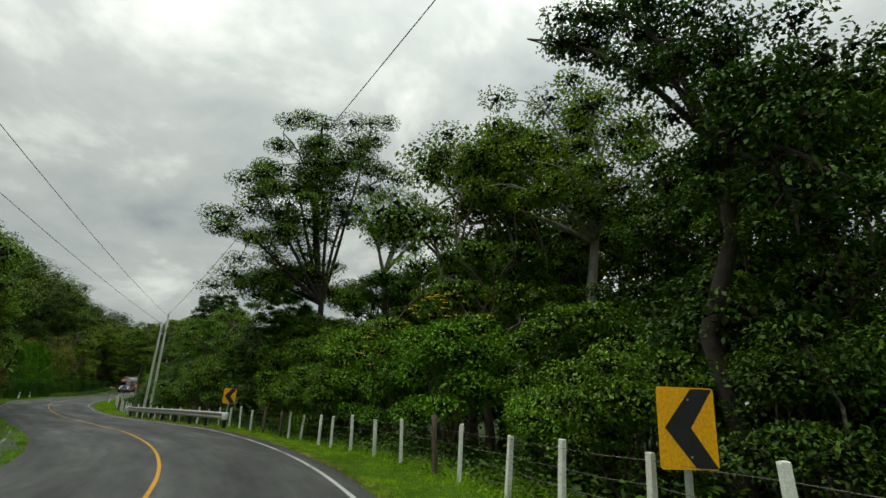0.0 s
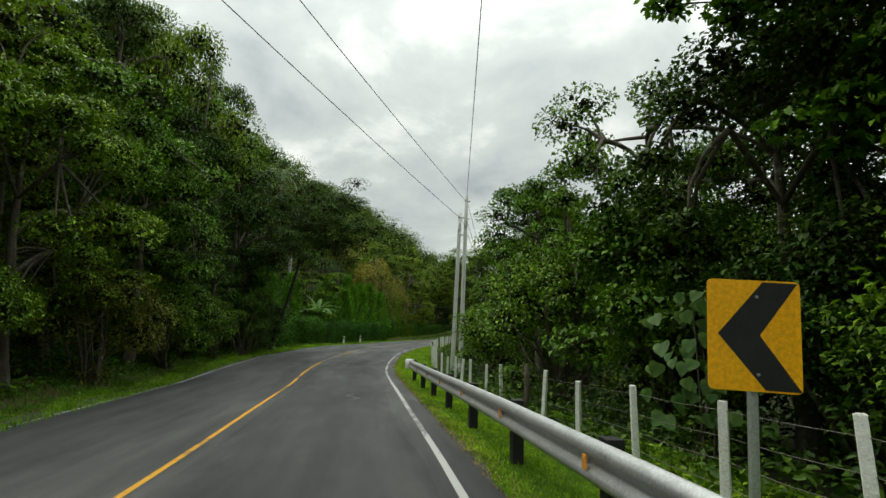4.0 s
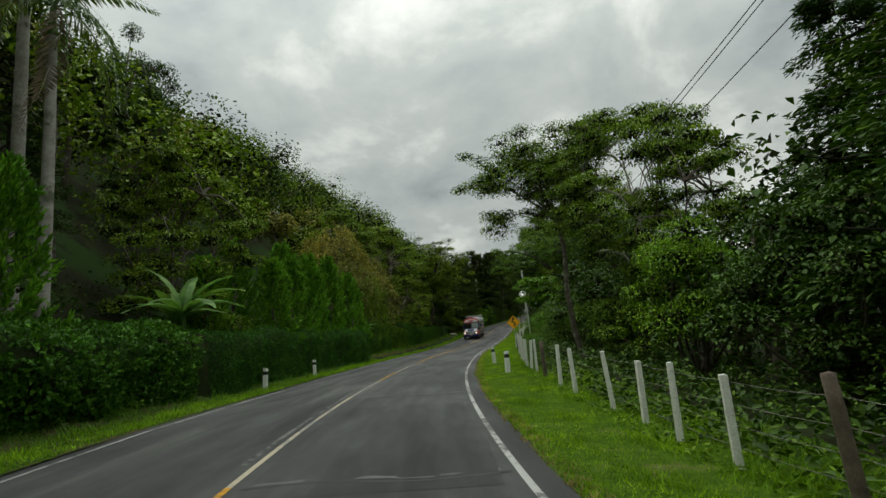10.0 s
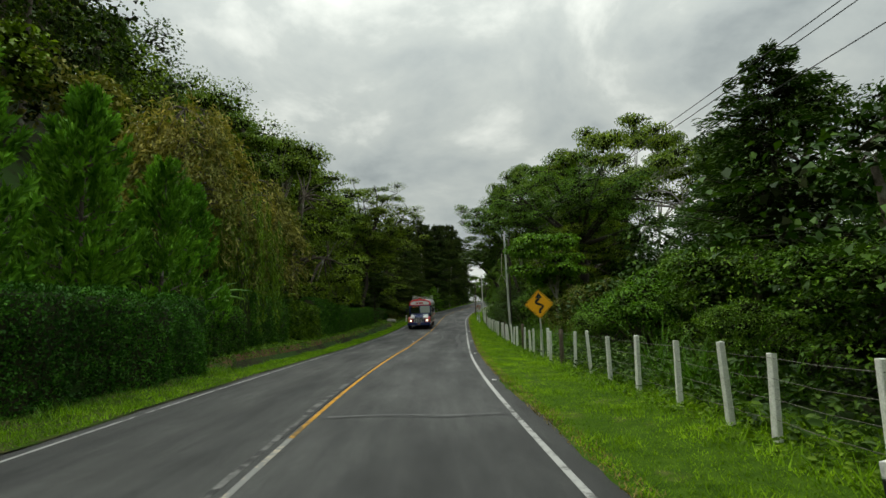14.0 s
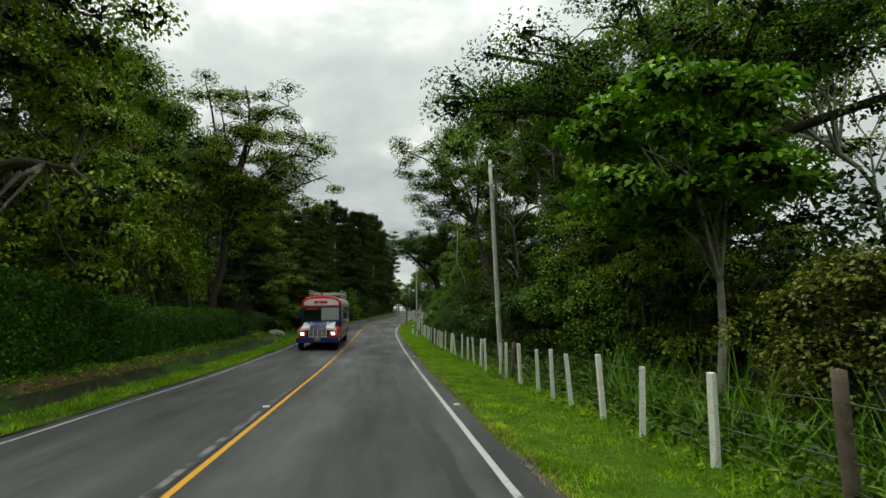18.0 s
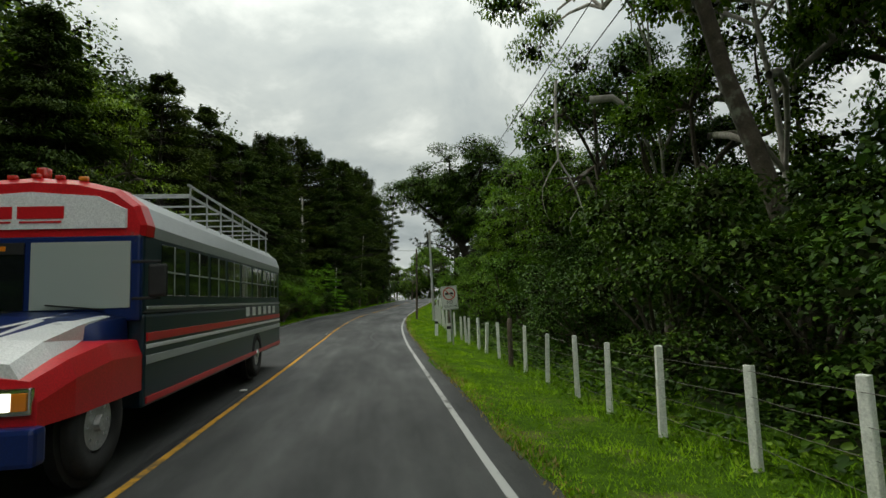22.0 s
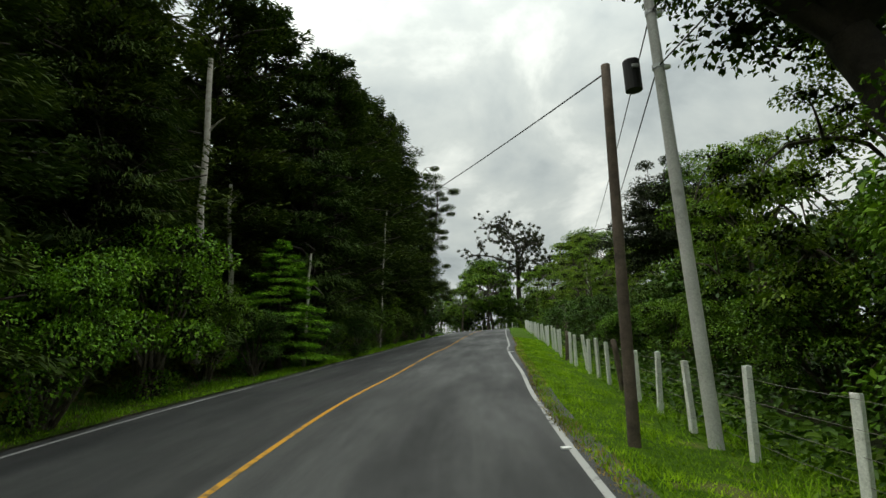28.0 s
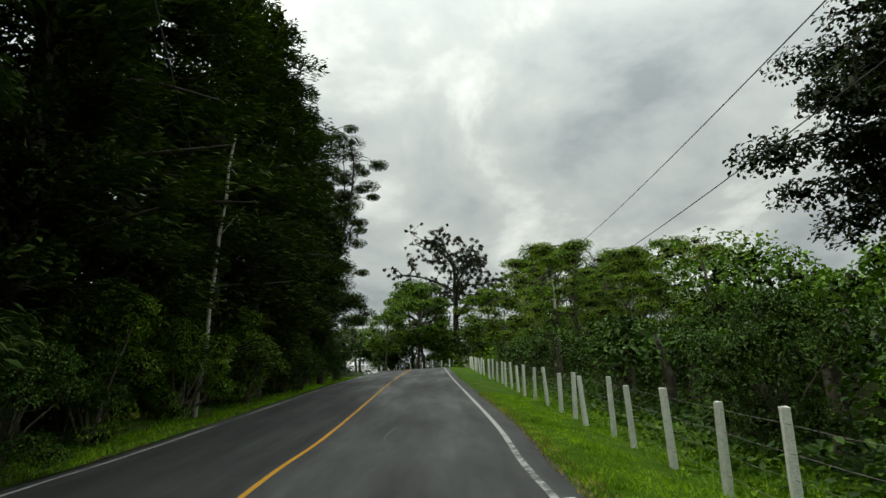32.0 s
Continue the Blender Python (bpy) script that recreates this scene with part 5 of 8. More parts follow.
woods("far_woods", "thick dark bushes behind the far fence", scatter(7, 44, 222, 300, 6.5, 16, 5, 8, 2.6), LEAF_DARK, 27, 870, 0.33, 0.44)
woods("far_woods", "bushes on the inside of the far bend", scatter(8, 16, 222, 300, -22, -7, 5, 9, 3.6), LEAF_DARK, 28, 870, 0.33, 0.42)

# ---------------- fence of concrete posts and barbed wire ----------------
def post_mesh(seed, h=1.0, w=0.085):
    rng = np.random.default_rng(seed)
    bm = box(w, w, h + 0.3, (0, 0, h / 2 - 0.15), 0.012)
    for v in bm.verts:
        v.co.x += rng.normal() * 0.003
        v.co.y += rng.normal() * 0.003
        v.co.z += rng.normal() * 0.004
        f = v.co.z / h
        v.co.x *= 1.06 - 0.12 * f
        v.co.y *= 1.06 - 0.12 * f
    return bm_mesh("post", bm, CONCRETE)


def wood_post_mesh(seed, h=1.05, r=0.065):
    rng = np.random.default_rng(seed)
    p, rad = trunk_path(rng, h + 0.25, r, 0.03, 6, 0.85)
    v, f = tube_arrays([(p, rad)], 9)
    n = len(v)
    v = np.concatenate([v, p[-1:] + np.array([[0, 0, 0.015]])])
    tri = [[n - 9 + i, n - 9 + (i + 1) % 9, n] for i in range(9)]
    return mesh_of("post", v, f.tolist() + tri, OLD_WOOD, True)


POSTS = [post_mesh(i, (1.05, 0.99, 1.08, 1.02)[i], 0.08) for i in range(4)]
WOOD_POSTS = [wood_post_mesh(i, (1.14, 1.06, 1.20)[i], 0.07) for i in range(3)]
# places along the road of the posts near which the camera passes; the rest stand at even steps between them
MARKS = [-6, 1.2, 9.7, 11.17, 13.27, 15.03, 16.95, 18.88, 20.16, 22.11, 24.58, 26.67, 28.25, 29.73, 31.26, 33.05, 35.09, 36.82, 38.48, 40.75, 42.53, 48.16, 49.65, 50.98, 52.71, 54.12, 55.35, 56.79, 57.89, 59.33, 60.6, 62.02, 63.39, 64.7,
         66.1, 68.32, 69.68, 71.97, 73.52, 74.79, 76.01, 77.3, 78.77, 80.18, 83.35, 84.21, 85.66, 87.45, 89.2, 90.81, 92.36, 93.61, 94.92, 96.01, 97.47, 98.81, 100.17, 101.75, 103.0, 104.6, 106.24, 107.62, 108.9, 110.0]
MARKS += [111.18, 112.56, 113.92, 114.15, 115.28, 116.62, 118.15, 119.43, 121.01, 122.38, 125.34, 129.42, 130.75, 132.37, 133.79, 135.17, 136.74, 138.2, 139.61, 141.07, 143.56, 145.09, 146.67, 148.2, 149.61, 150.95, 152.47, 153.84, 155.6,
          157.2, 158.7, 160.18, 161.33, 162.49, 163.72, 164.96, 165.89, 166.8, 167.9, 168.9, 170.01, 171.33, 172.55, 173.8, 175.22, 176.31, 177.6, 178.8, 180, 215]
WOODEN = (11.17, 24.58, 26.67, 38.48, 50.98, 60.6, 71.97, 93.61, 103.0, 113.92, 135.17, 146.67, 162.49, 170.01)


def fence_offset(v):
    return np.interp(v, [-10, 10, 20, 30, 40, 47, 56, 66, 76, 90, 100, 130, 150, 156, 160, 166, 170, 180, 200, 216], [5.4, 5.3, 5.2, 5.4, 6.0, 5.75, 5.45, 5.55, 5.4, 5.8, 5.65, 5.4, 5.45, 5.45, 5.4, 5.25, 5.12, 5.1, 5.2, 5.3])


fence = thing("fence", "barbed wire fence on whitish concrete posts with odd wooden ones", "fence")
rng = np.random.default_rng(31)
spots = []
for a, b in zip(MARKS[:-1], MARKS[1:]):
    n = max(1, round((b - a) / 1.55))
    for k in range(n):
        spots.append((a + (b - a) * k / n, k == 0))
tops = []
for k, (v, exact) in enumerate(spots):
    d = float(fence_offset(v)) + rng.normal() * 0.04
    mark = v
    for _ in range(4):
        v = v + mark - float(road_xy(v, d)[1])
    x, y = road_xy(v, d)
    z = land_at(float(x), float(y))
    wooden = exact and any(abs(mark - w_) < 0.01 for w_ in WOODEN)
    me = WOOD_POSTS[k % 3] if wooden else POSTS[k % 4]
    m = Matrix.Translation((x, y, z)) @ Euler((rng.normal() * 0.035, rng.normal() * 0.035, rng.uniform(-0.5, 0.5))).to_matrix().to_4x4()
    child("wooden_post" if wooden else "post", me, fence, "weathered dark wooden post" if wooden else "", m)
    tops.append((float(x), float(y), z))
tops = np.array(tops)
for h in (0.25, 0.48, 0.70, 0.94):
    pts = []
    for a, b in zip(tops[:-1], tops[1:]):
        for t in (0, 0.5):
            q = a + (b - a) * t
            pts.append((q[0], q[1], q[2] + h - (0.015 if t else 0) + rng.normal() * 0.004))
    v_, f_ = tube_arrays([(np.array(pts), np.full(len(pts), 0.0030))], 4)
    child("wire", mesh_of("wire", v_, f_, WIRE), fence, "thin strand of barbed wire")

# the far fence beyond the last bend
far_fence = thing("fence", "distant fence of pale posts beyond the bend", "fence")
for k in range(26):
    x, y = road_xy(224 + k * 1.9, 5.0 + 1.4 * smooth(np.array((k - 2) / 6)))
    child("post", POSTS[k % 4], far_fence, "", Matrix.Translation((x, y, land_at(float(x), float(y)))))


# ---------------- guard rail ----------------
rail = thing("guard_rail", "grey galvanised W-beam guard rail on dark posts", "guard rail")
prof = [(0.0, -0.155), (0.012, -0.150), (0.062, -0.110), (0.068, -0.085), (0.062, -0.060), (0.012, -0.022), (0.004, 0.0), (0.012, 0.022), (0.062, 0.060), (0.068, 0.085), (0.062, 0.110), (0.012, 0.150), (0.0, 0.155)]
prof = prof + [(a - 0.006, b) for a, b in prof[::-1]]
seg_v = np.arange(25.8, 42.21, 0.4)
rx = road_xy(seg_v, np.full(len(seg_v), 3.80))
rn = unit(np.stack([np.interp(seg_v, CL_V, CL_N[:, 0]), np.interp(seg_v, CL_V, CL_N[:, 1])], -1))
rz = np.array([land_at(*p) for p in rx]) + 0.56
for a in range(0, len(seg_v) - 1, 10):
    b = min(a + 10, len(seg_v) - 1)
    V = [[rx[i, 0] - rn[i, 0] * o, rx[i, 1] - rn[i, 1] * o, rz[i] + q + (0.0015 if a % 20 else 0)] for i in range(a, b + 1) for o, q in prof]
    k = len(prof)
    F = [[i * k + j, i * k + (j + 1) % k, (i + 1) * k + (j + 1) % k, (i + 1) * k + j] for i in range(b - a) for j in range(k)]
    child("beam", mesh_of("beam", V, F, GALV, True), rail)
for v in np.arange(26.1, 42.3, 2.3):
    x, y = road_xy(v, 3.94)
    ang = math.atan2(*np.array([np.interp(v, CL_V, CL_N[:, 1]), np.interp(v, CL_V, CL_N[:, 0])]))
    z = land_at(float(x), float(y))
    pst = part("rail_post", box(0.13, 0.15, 1.0, (0, 0, 0.22), 0.008), BLACK, rail, "dark steel post", at=Matrix.Translation((x, y, z)) @ Matrix.Rotation(ang, 4, "Z"))
    part("reflector", box(0.012, 0.07, 0.10, (-0.205, 0, 0.56), 0.004), AMBER, pst, "small amber reflector")
    for s in (-0.085, 0.085):
        part("bolt", cyl(0.018, 0.014, 0.02, (-0.155, 0.05, 0.56 + s * 0.1), Matrix.Rotation(radians(90), 3, "Y"), 8), GALV, pst)
ends = []
for v, sgn in ((25.65, -1), (42.35, 1)):
    x, y = road_xy(v, 3.77)
    ang = math.atan2(*np.array([np.interp(v, CL_V, CL_T[:, 1]), np.interp(v, CL_V, CL_T[:, 0])]))
    z = land_at(float(x), float(y)) + 0.56
    bm = cyl(0.15, 0.15, 0.31, (0, 0, 0), None, 18)
    bmesh.ops.bevel(bm, geom=bm.edges[:], offset=0.01, segments=1, affect="EDGES")
    part("end_cap", bm, WHITE_PAINT, rail, "rounded white end terminal", True, Matrix.Translation((x, y, z)) @ Matrix.Rotation(ang, 4, "Z"))


# ---------------- signs ----------------
def plate(w, h, r, t=0.006, seg=4):
    """A flat sheet with rounded corners, standing in the x-z plane, face to -y."""
    bm = bmesh.new()
    ring = []
    for cx, cz, a0 in ((w / 2 - r, h / 2 - r, 0), (-w / 2 + r, h / 2 - r, 90), (-w / 2 + r, -h / 2 + r, 180), (w / 2 - r, -h / 2 + r, 270)):
        for k in range(seg + 1):
            a = radians(a0 + 90 * k / seg)
            ring.append(bm.verts.new((cx + r * math.cos(a), 0, cz + r * math.sin(a))))
    f = bm.faces.new(ring)
    ex = bmesh.ops.extrude_face_region(bm, geom=[f])
    bmesh.ops.translate(bm, verts=[g for g in ex["geom"] if isinstance(g, bmesh.types.BMVert)], vec=(0, t, 0))
    bmesh.ops.recalc_face_normals(bm, faces=bm.faces[:])
    return bm


def poly(points, y, t=0.002):
    bm = bmesh.new()
    f = bm.faces.new([bm.verts.new((x, y, z)) for x, z in points])
    ex = bmesh.ops.extrude_face_region(bm, geom=[f])
    bmesh.ops.translate(bm, verts=[g for g in ex["geom"] if isinstance(g, bmesh.types.BMVert)], vec=(0, -t, 0))
    bmesh.ops.recalc_face_normals(bm, faces=bm.faces[:])
    return bm


def ring_band(r0, r1, y, cx=0, cz=0, t=0.002, seg=40):
    bm = bmesh.new()
    lo = [[bm.verts.new((cx + r * math.cos(2 * math.pi * k / seg), y - dy, cz + r * math.sin(2 * math.pi * k / seg))) for k in range(seg)] for r, dy in ((r0, 0), (r0, t), (r1, t), (r1, 0))]
    for k in range(seg):
        for a in range(4):
            b = (a + 1) % 4
            bm.faces.new((lo[a][k], lo[a][(k + 1) % seg], lo[b][(k + 1) % seg], lo[b][k]))
    bmesh.ops.recalc_face_normals(bm, faces=bm.faces[:])
    return bm


def sign_post(root, length, at=(0, 0.045, 0), bury=0.4):
    part("sign_post", box(0.055, 0.055, length + bury, (at[0], at[1], (length - bury) / 2), 0.006), GALV, root, "square galvanised post")


def face_to(x, y, yaw, lean=0.0, roll=0.0):
    return Matrix.Translation((x, y, land_at(x, y))) @ Matrix.Rotation(radians(yaw), 4, "Z") @ Matrix.Rotation(radians(lean), 4, "X") @ Matrix.Rotation(radians(roll), 4, "Y")


def chevron_sign(x, y, yaw, low, w=0.60, h=0.75, roll=0.0, label="yellow chevron curve sign with a black arrow"):
    root = thing("chevron_sign", label, "road sign", "curve chevrons", at=face_to(x, y, yaw, 0, roll))
    sign_post(root, low + h - 0.05)
    zc = low + h / 2
    up = Matrix.Translation((0, 0, zc))
    p = part("panel", plate(w, h, 0.035), SIGN_YELLOW, root, "yellow reflective panel", at=up)
    W, Hh = w / 2, h / 2 - 0.012
    arrow = [(W * 0.20, Hh), (W * 0.95, Hh), (W * 0.12, 0.0), (W * 0.98, -Hh), (W * 0.22, -Hh), (-W * 0.78, 0.0)]
    part("arrow", poly(arrow, -0.001), BLACK, p, "black chevron pointing left")
    for s in (-0.72, 0.72):
        part("bolt", cyl(0.012, 0.010, 0.012, (0.02, -0.006, s * Hh), Matrix.Rotation(radians(90), 3, "X"), 8), GALV, p)
    return root


chevron_sign(4.10, 4.10, -12, 0.90, label="yellow chevron sign with black arrow, slightly faded")
chevron_sign(-0.15, 29.7, 6, 1.15, roll=2)


def winding_sign(x, y, yaw):
    root = thing("winding_road_sign", "yellow diamond warning sign with winding road arrow", "road sign", at=face_to(x, y, yaw, 0, -2))
    sign_post(root, 2.4)
    up = Matrix.Translation((0, 0, 1.95)) @ Matrix.Rotation(radians(45), 4, "Y")
    p = part("panel", plate(0.75, 0.75, 0.05), SIGN_YELLOW, root, "yellow diamond panel", at=up)
    band = [((-0.355, -0.355), (0.355, -0.355), (0.355, -0.343), (-0.355, -0.343)), ((-0.355, 0.343), (0.355, 0.343), (0.355, 0.355), (-0.355, 0.355)),
            ((-0.355, -0.342), (-0.343, -0.342), (-0.343, 0.342), (-0.355, 0.342)), ((0.343, -0.342), (0.355, -0.342), (0.355, 0.342), (0.343, 0.342))]
    for q in band:
        part("border", poly(q, -0.001), BLACK, p, "thin black border")
    back = Matrix.Rotation(radians(-45), 4, "Y")
    mid = [(0.02, -0.33), (0.02, -0.22), (0.10, -0.14), (0.12, -0.07), (0.04, -0.02), (-0.08, 0.03), (-0.11, 0.10), (-0.02, 0.17), (0.0, 0.24)]
    mid = catmull(mid, 4)
    tg = unit(np.gradient(mid, axis=0))
    nn = np.stack([tg[:, 1], -tg[:, 0]], 1) * 0.042
    V = [(a[0] + b[0], -0.0012, a[1] + b[1]) for a, b in zip(mid, nn)] + [(a[0] - b[0], -0.0012, a[1] - b[1]) for a, b in zip(mid, nn)]
    n = len(mid)
    F = [[i, i + 1, n + i + 1, n + i] for i in range(n - 1)]
    child("arrow", mesh_of("arrow", V, F, BLACK), p, "black winding arrow", back)
    part("arrow_head", poly([(-0.13, 0.22), (0.13, 0.22), (0.0, 0.41)], -0.001, 0.003), BLACK, p, at=back)
    for s in (-0.25, 0.25):
        part("bolt", cyl(0.012, 0.010, 0.012, (0, -0.006, s), Matrix.Rotation(radians(90), 3, "X"), 8), GALV, p, at=back)


winding_sign(-13.75, 96.4, -3)


def letters(text, size, mat, parent, x, z, y=-0.003, width=None, label=""):
    cu = bpy.data.curves.new("text", "FONT")
    cu.body, cu.size, cu.align_x, cu.align_y, cu.extrude = text, size, "CENTER", "CENTER", 0.001
    tmp = bpy.data.objects.new("text", cu)
    scene.collection.objects.link(tmp)
    me = bpy.data.meshes.new_from_object(tmp.evaluated_get(bpy.context.evaluated_depsgraph_get()))
    bpy.data.objects.remove(tmp)
    me.materials.append(mat)
    co = np.array([v.co for v in me.vertices])
    wide = co[:, 0].max() - co[:, 0].min()
    fx = (width / wide) if width else 1.0
    return child("lettering", me, parent, label, Matrix.Translation((x, y, z)) @ Matrix.Rotation(radians(90), 4, "X") @ Matrix.Diagonal((fx, 1, 1, 1)))


def no_passing_sign(x, y, yaw):
    root = thing("no_overtaking_sign", "white no-overtaking sign with red ring and black lettering", "road sign", at=face_to(x, y, yaw, 0, -3))
    sign_post(root, 2.1)
    p = part("panel", plate(0.61, 0.86, 0.04), SIGN_WHITE, root, "white panel with black border", at=Matrix.Translation((0, 0, 1.72)))
    for q in (((-0.29, 0.405), (0.29, 0.405), (0.29, 0.414), (-0.29, 0.414)), ((-0.29, -0.414), (0.29, -0.414), (0.29, -0.405), (-0.29, -0.405)),
              ((-0.29, -0.404), (-0.281, -0.404), (-0.281, 0.404), (-0.29, 0.404)), ((0.281, -0.404), (0.29, -0.404), (0.29, 0.404), (0.281, 0.404))):
        part("border", poly(q, -0.001), BLACK, p)
    part("ring", ring_band(0.195, 0.235, -0.001, 0, 0.15), SIGN_RED, p, "red prohibition ring")
    for cx in (-0.088, 0.088):
        car = [(-0.066, -0.05), (-0.036, -0.05), (-0.036, -0.034), (0.036, -0.034), (0.036, -0.05), (0.066, -0.05), (0.066, 0.0), (0.052, 0.008), (0.036, 0.05), (-0.036, 0.05), (-0.052, 0.008), (-0.066, 0.0)]
        part("car_symbol", poly([(cx + a, 0.15 + b) for a, b in car], -0.001), BLACK, p, "black car outline")
    part("slash", poly([(-0.152, 0.282), (-0.132, 0.302), (0.152, 0.018), (0.132, -0.002)], -0.0034, 0.0015), SIGN_RED, p, "red diagonal slash")
    letters("NO", 0.19, BLACK, p, 0, -0.165, width=0.21)
    letters("ADELANTAR", 0.115, BLACK, p, 0, -0.315, width=0.50)


no_passing_sign(-14.45, 141.1, 3)


def marker_sign(x, y, yaw):
    root = thing("hazard_marker", "orange and black striped hazard board at the bend", "road sign", at=face_to(x, y, yaw))
    sign_post(root, 1.9)
    p = part("panel", plate(0.5, 1.0, 0.03), SIGN_ORANGE, root, "orange panel", at=Matrix.Translation((0, 0, 1.45)))
    for k in range(4):
        z = -0.40 + k * 0.25
        part("stripe", poly([(-0.245, z + 0.10), (-0.245, z - 0.01), (0.245, z - 0.12), (0.245, z - 0.01)], -0.001), BLACK, p, "black stripe")


marker_sign(1.6, 224.5, 10)


# ---------------- white delineator posts ----------------
def delineator():
    root = thing("delineator_post", "short white concrete marker post with black band", "marker post", "roadside marker posts")
    for name, z0, z1, mat in (("foot", -0.2, 0.52, WHITE_PAINT), ("band", 0.522, 0.638, BLACK), ("cap", 0.64, 0.76, WHITE_PAINT)):
        bm = box(0.135, 0.135, z1 - z0, (0, 0, (z0 + z1) / 2), 0.008)
        if name == "cap":
            for v in bm.verts:
                if v.co.z > 0.74:
                    v.co.z -= 0.03 * (0.5 + v.co.y / 0.135)
        part(name, bm, mat, root, {"band": "black painted band"}.get(name, ""))
    return root


first = delineator()
for k, (x, y) in enumerate([(-22.1, 73.7), (-22.9, 80.0), (-14.3, 80.1), (-13.45, 74.5), (-23.3, 140.8), (-23.0, 144.4), (-14.45, 142.2), (-14.6, 145.2), (0.2, 224.0), (0.9, 221.5)]):
    m = Matrix.Translation((x, y, land_at(x, y))) @ Euler((radians(2.5 * math.sin(k * 2.1)), radians(3.0 * math.cos(k * 1.7)), 0.2 * k)).to_matrix().to_4x4()
    if k == 0:
        first.matrix_basis = m
    else:
        copy_thing(first, m)


# ---------------- utility poles and overhead wires ----------------
def pole(name, label, x, y, top, r0, r1, mat, lean=(0, 0), fittings=True):
    z = land_at(x, y)
    h = top - z
    root = thing(name, label, "utility pole", "utility poles", at=Matrix.Translation((x, y, z)))
    t = np.linspace(0, 1, 8)
    p = np.stack([lean[0] * t, lean[1] * t, -0.4 + t * (h + 0.4)], 1)
    v, f = tube_arrays([(p, r0 + (r1 - r0) * t)], 14)
    n = len(v)
    v = np.concatenate([v, p[-1:]])
    child("pole", mesh_of("pole", v, f.tolist() + [[n - 14 + i, n - 14 + (i + 1) % 14, n] for i in range(14)], mat, True), root)
    if fittings:
        for zz in (h - 0.25, h - 1.1):
            part("insulator", cyl(0.05, 0.035, 0.11, (lean[0] + r1 + 0.05, lean[1], zz), Matrix.Rotation(radians(80), 3, "Y"), 10), WHITE_PAINT, root, "white insulator")
            part("clamp", cyl(r1 + 0.012, r1 + 0.012, 0.06, (lean[0] * 0.95, lean[1] * 0.95, zz), None, 14), GALV, root, "steel clamp")
    return np.array([x + lean[0], y + lean[1], top])


PA = pole("utility_pole", "pale round concrete utility pole behind the fence", -6.6, 50.8, 6.7, 0.115, 0.08, POLE_CONCRETE, (0.22, 0.1))
PB = pole("utility_pole", "grey concrete utility pole, leaning a little", -6.0, 49.7, 7.3, 0.115, 0.08, POLE_CONCRETE, (0.12, 0.2))
PC = pole("utility_pole", "pale concrete utility pole among the trees", -12.75, 119.6, 7.4, 0.10, 0.07, POLE_CONCRETE, (-0.25, 0))
pole("utility_pole", "slim black-stained wooden pole beside the concrete one", -12.60, 120.6, 6.8, 0.075, 0.06, BARK_DARK, (0.05, 0), False)
PD = pole("utility_pole", "pale concrete utility pole by the fence", -13.3, 157.8, 6.75, 0.095, 0.07, POLE_CONCRETE, (-0.1, 0))
PE = pole("utility_pole", "slim dark wooden pole on the grass verge", -14.5, 157.4, 5.4, 0.075, 0.058, OLD_WOOD, (0.14, -0.1), False)
PF = pole("utility_pole", "far concrete pole behind trees", 2.0, 207.0, 12.2, 0.12, 0.09, POLE_CONCRETE)
part_tr = thing("pole_transformer", "small dark transformer box clamped to the slim pole", "transformer", at=Matrix.Translation((-13.36, 158.5, 6.0)))
part("tank", cyl(0.13, 0.13, 0.5, (0, 0.17, 0), None, 16), BLACK, part_tr)
part("bracket", box(0.1, 0.1, 0.06, (0, 0.06, 0.1), 0.005), GALV, part_tr)


def wire(a, b, sag, r=0.011, label="black overhead power cable"):
    t = np.linspace(0, 1, 28)[:, None]
    p = np.asarray(a) + (np.asarray(b) - np.asarray(a)) * t
    p[:, 2] -= 4 * sag * (t * (1 - t))[:, 0]
    v, f = tube_arrays([(p, np.full(len(p), r))], 5)
    tagged(new("overhead_wire", mesh_of("overhead_wire", v, f, CABLE, True)), label, "wire", "overhead wires")


wire(PA + (0, 0, -0.25), (-9.5, 2.0, 9.0), 0.5)
wire(PB + (0, 0, -0.3), (-7.5, 2.0, 9.4), 0.5)
wire(PB + (0, 0, -0.1), (5.0, -4.0, 9.5), 0.5)
wire(PA + (0, 0, -0.1), PC + (0, 0, -0.2), 0.9)
wire(PB + (0, 0, -0.2), PC + (0.2, 0, -0.3), 1.1)
wire(PB + (0, 0, -1.1), PC + (0, 0, -1.1), 1.0)
wire(PC + (0, 0, -0.25), PD + (0, 0, -0.25), 0.6)
wire(PC + (0, 0, -1.1), PD + (0, 0, -1.1), 0.6)
wire(PD + (0, 0, -0.25), PF + (0, 0, -0.2), 0.7)
wire(PD + (0, 0, -1.1), PF + (0.2, 0, -2.2), 0.8)
wire(PE + (0, 0, -0.1), (-22.6, 198.0, 13.0), 0.6)


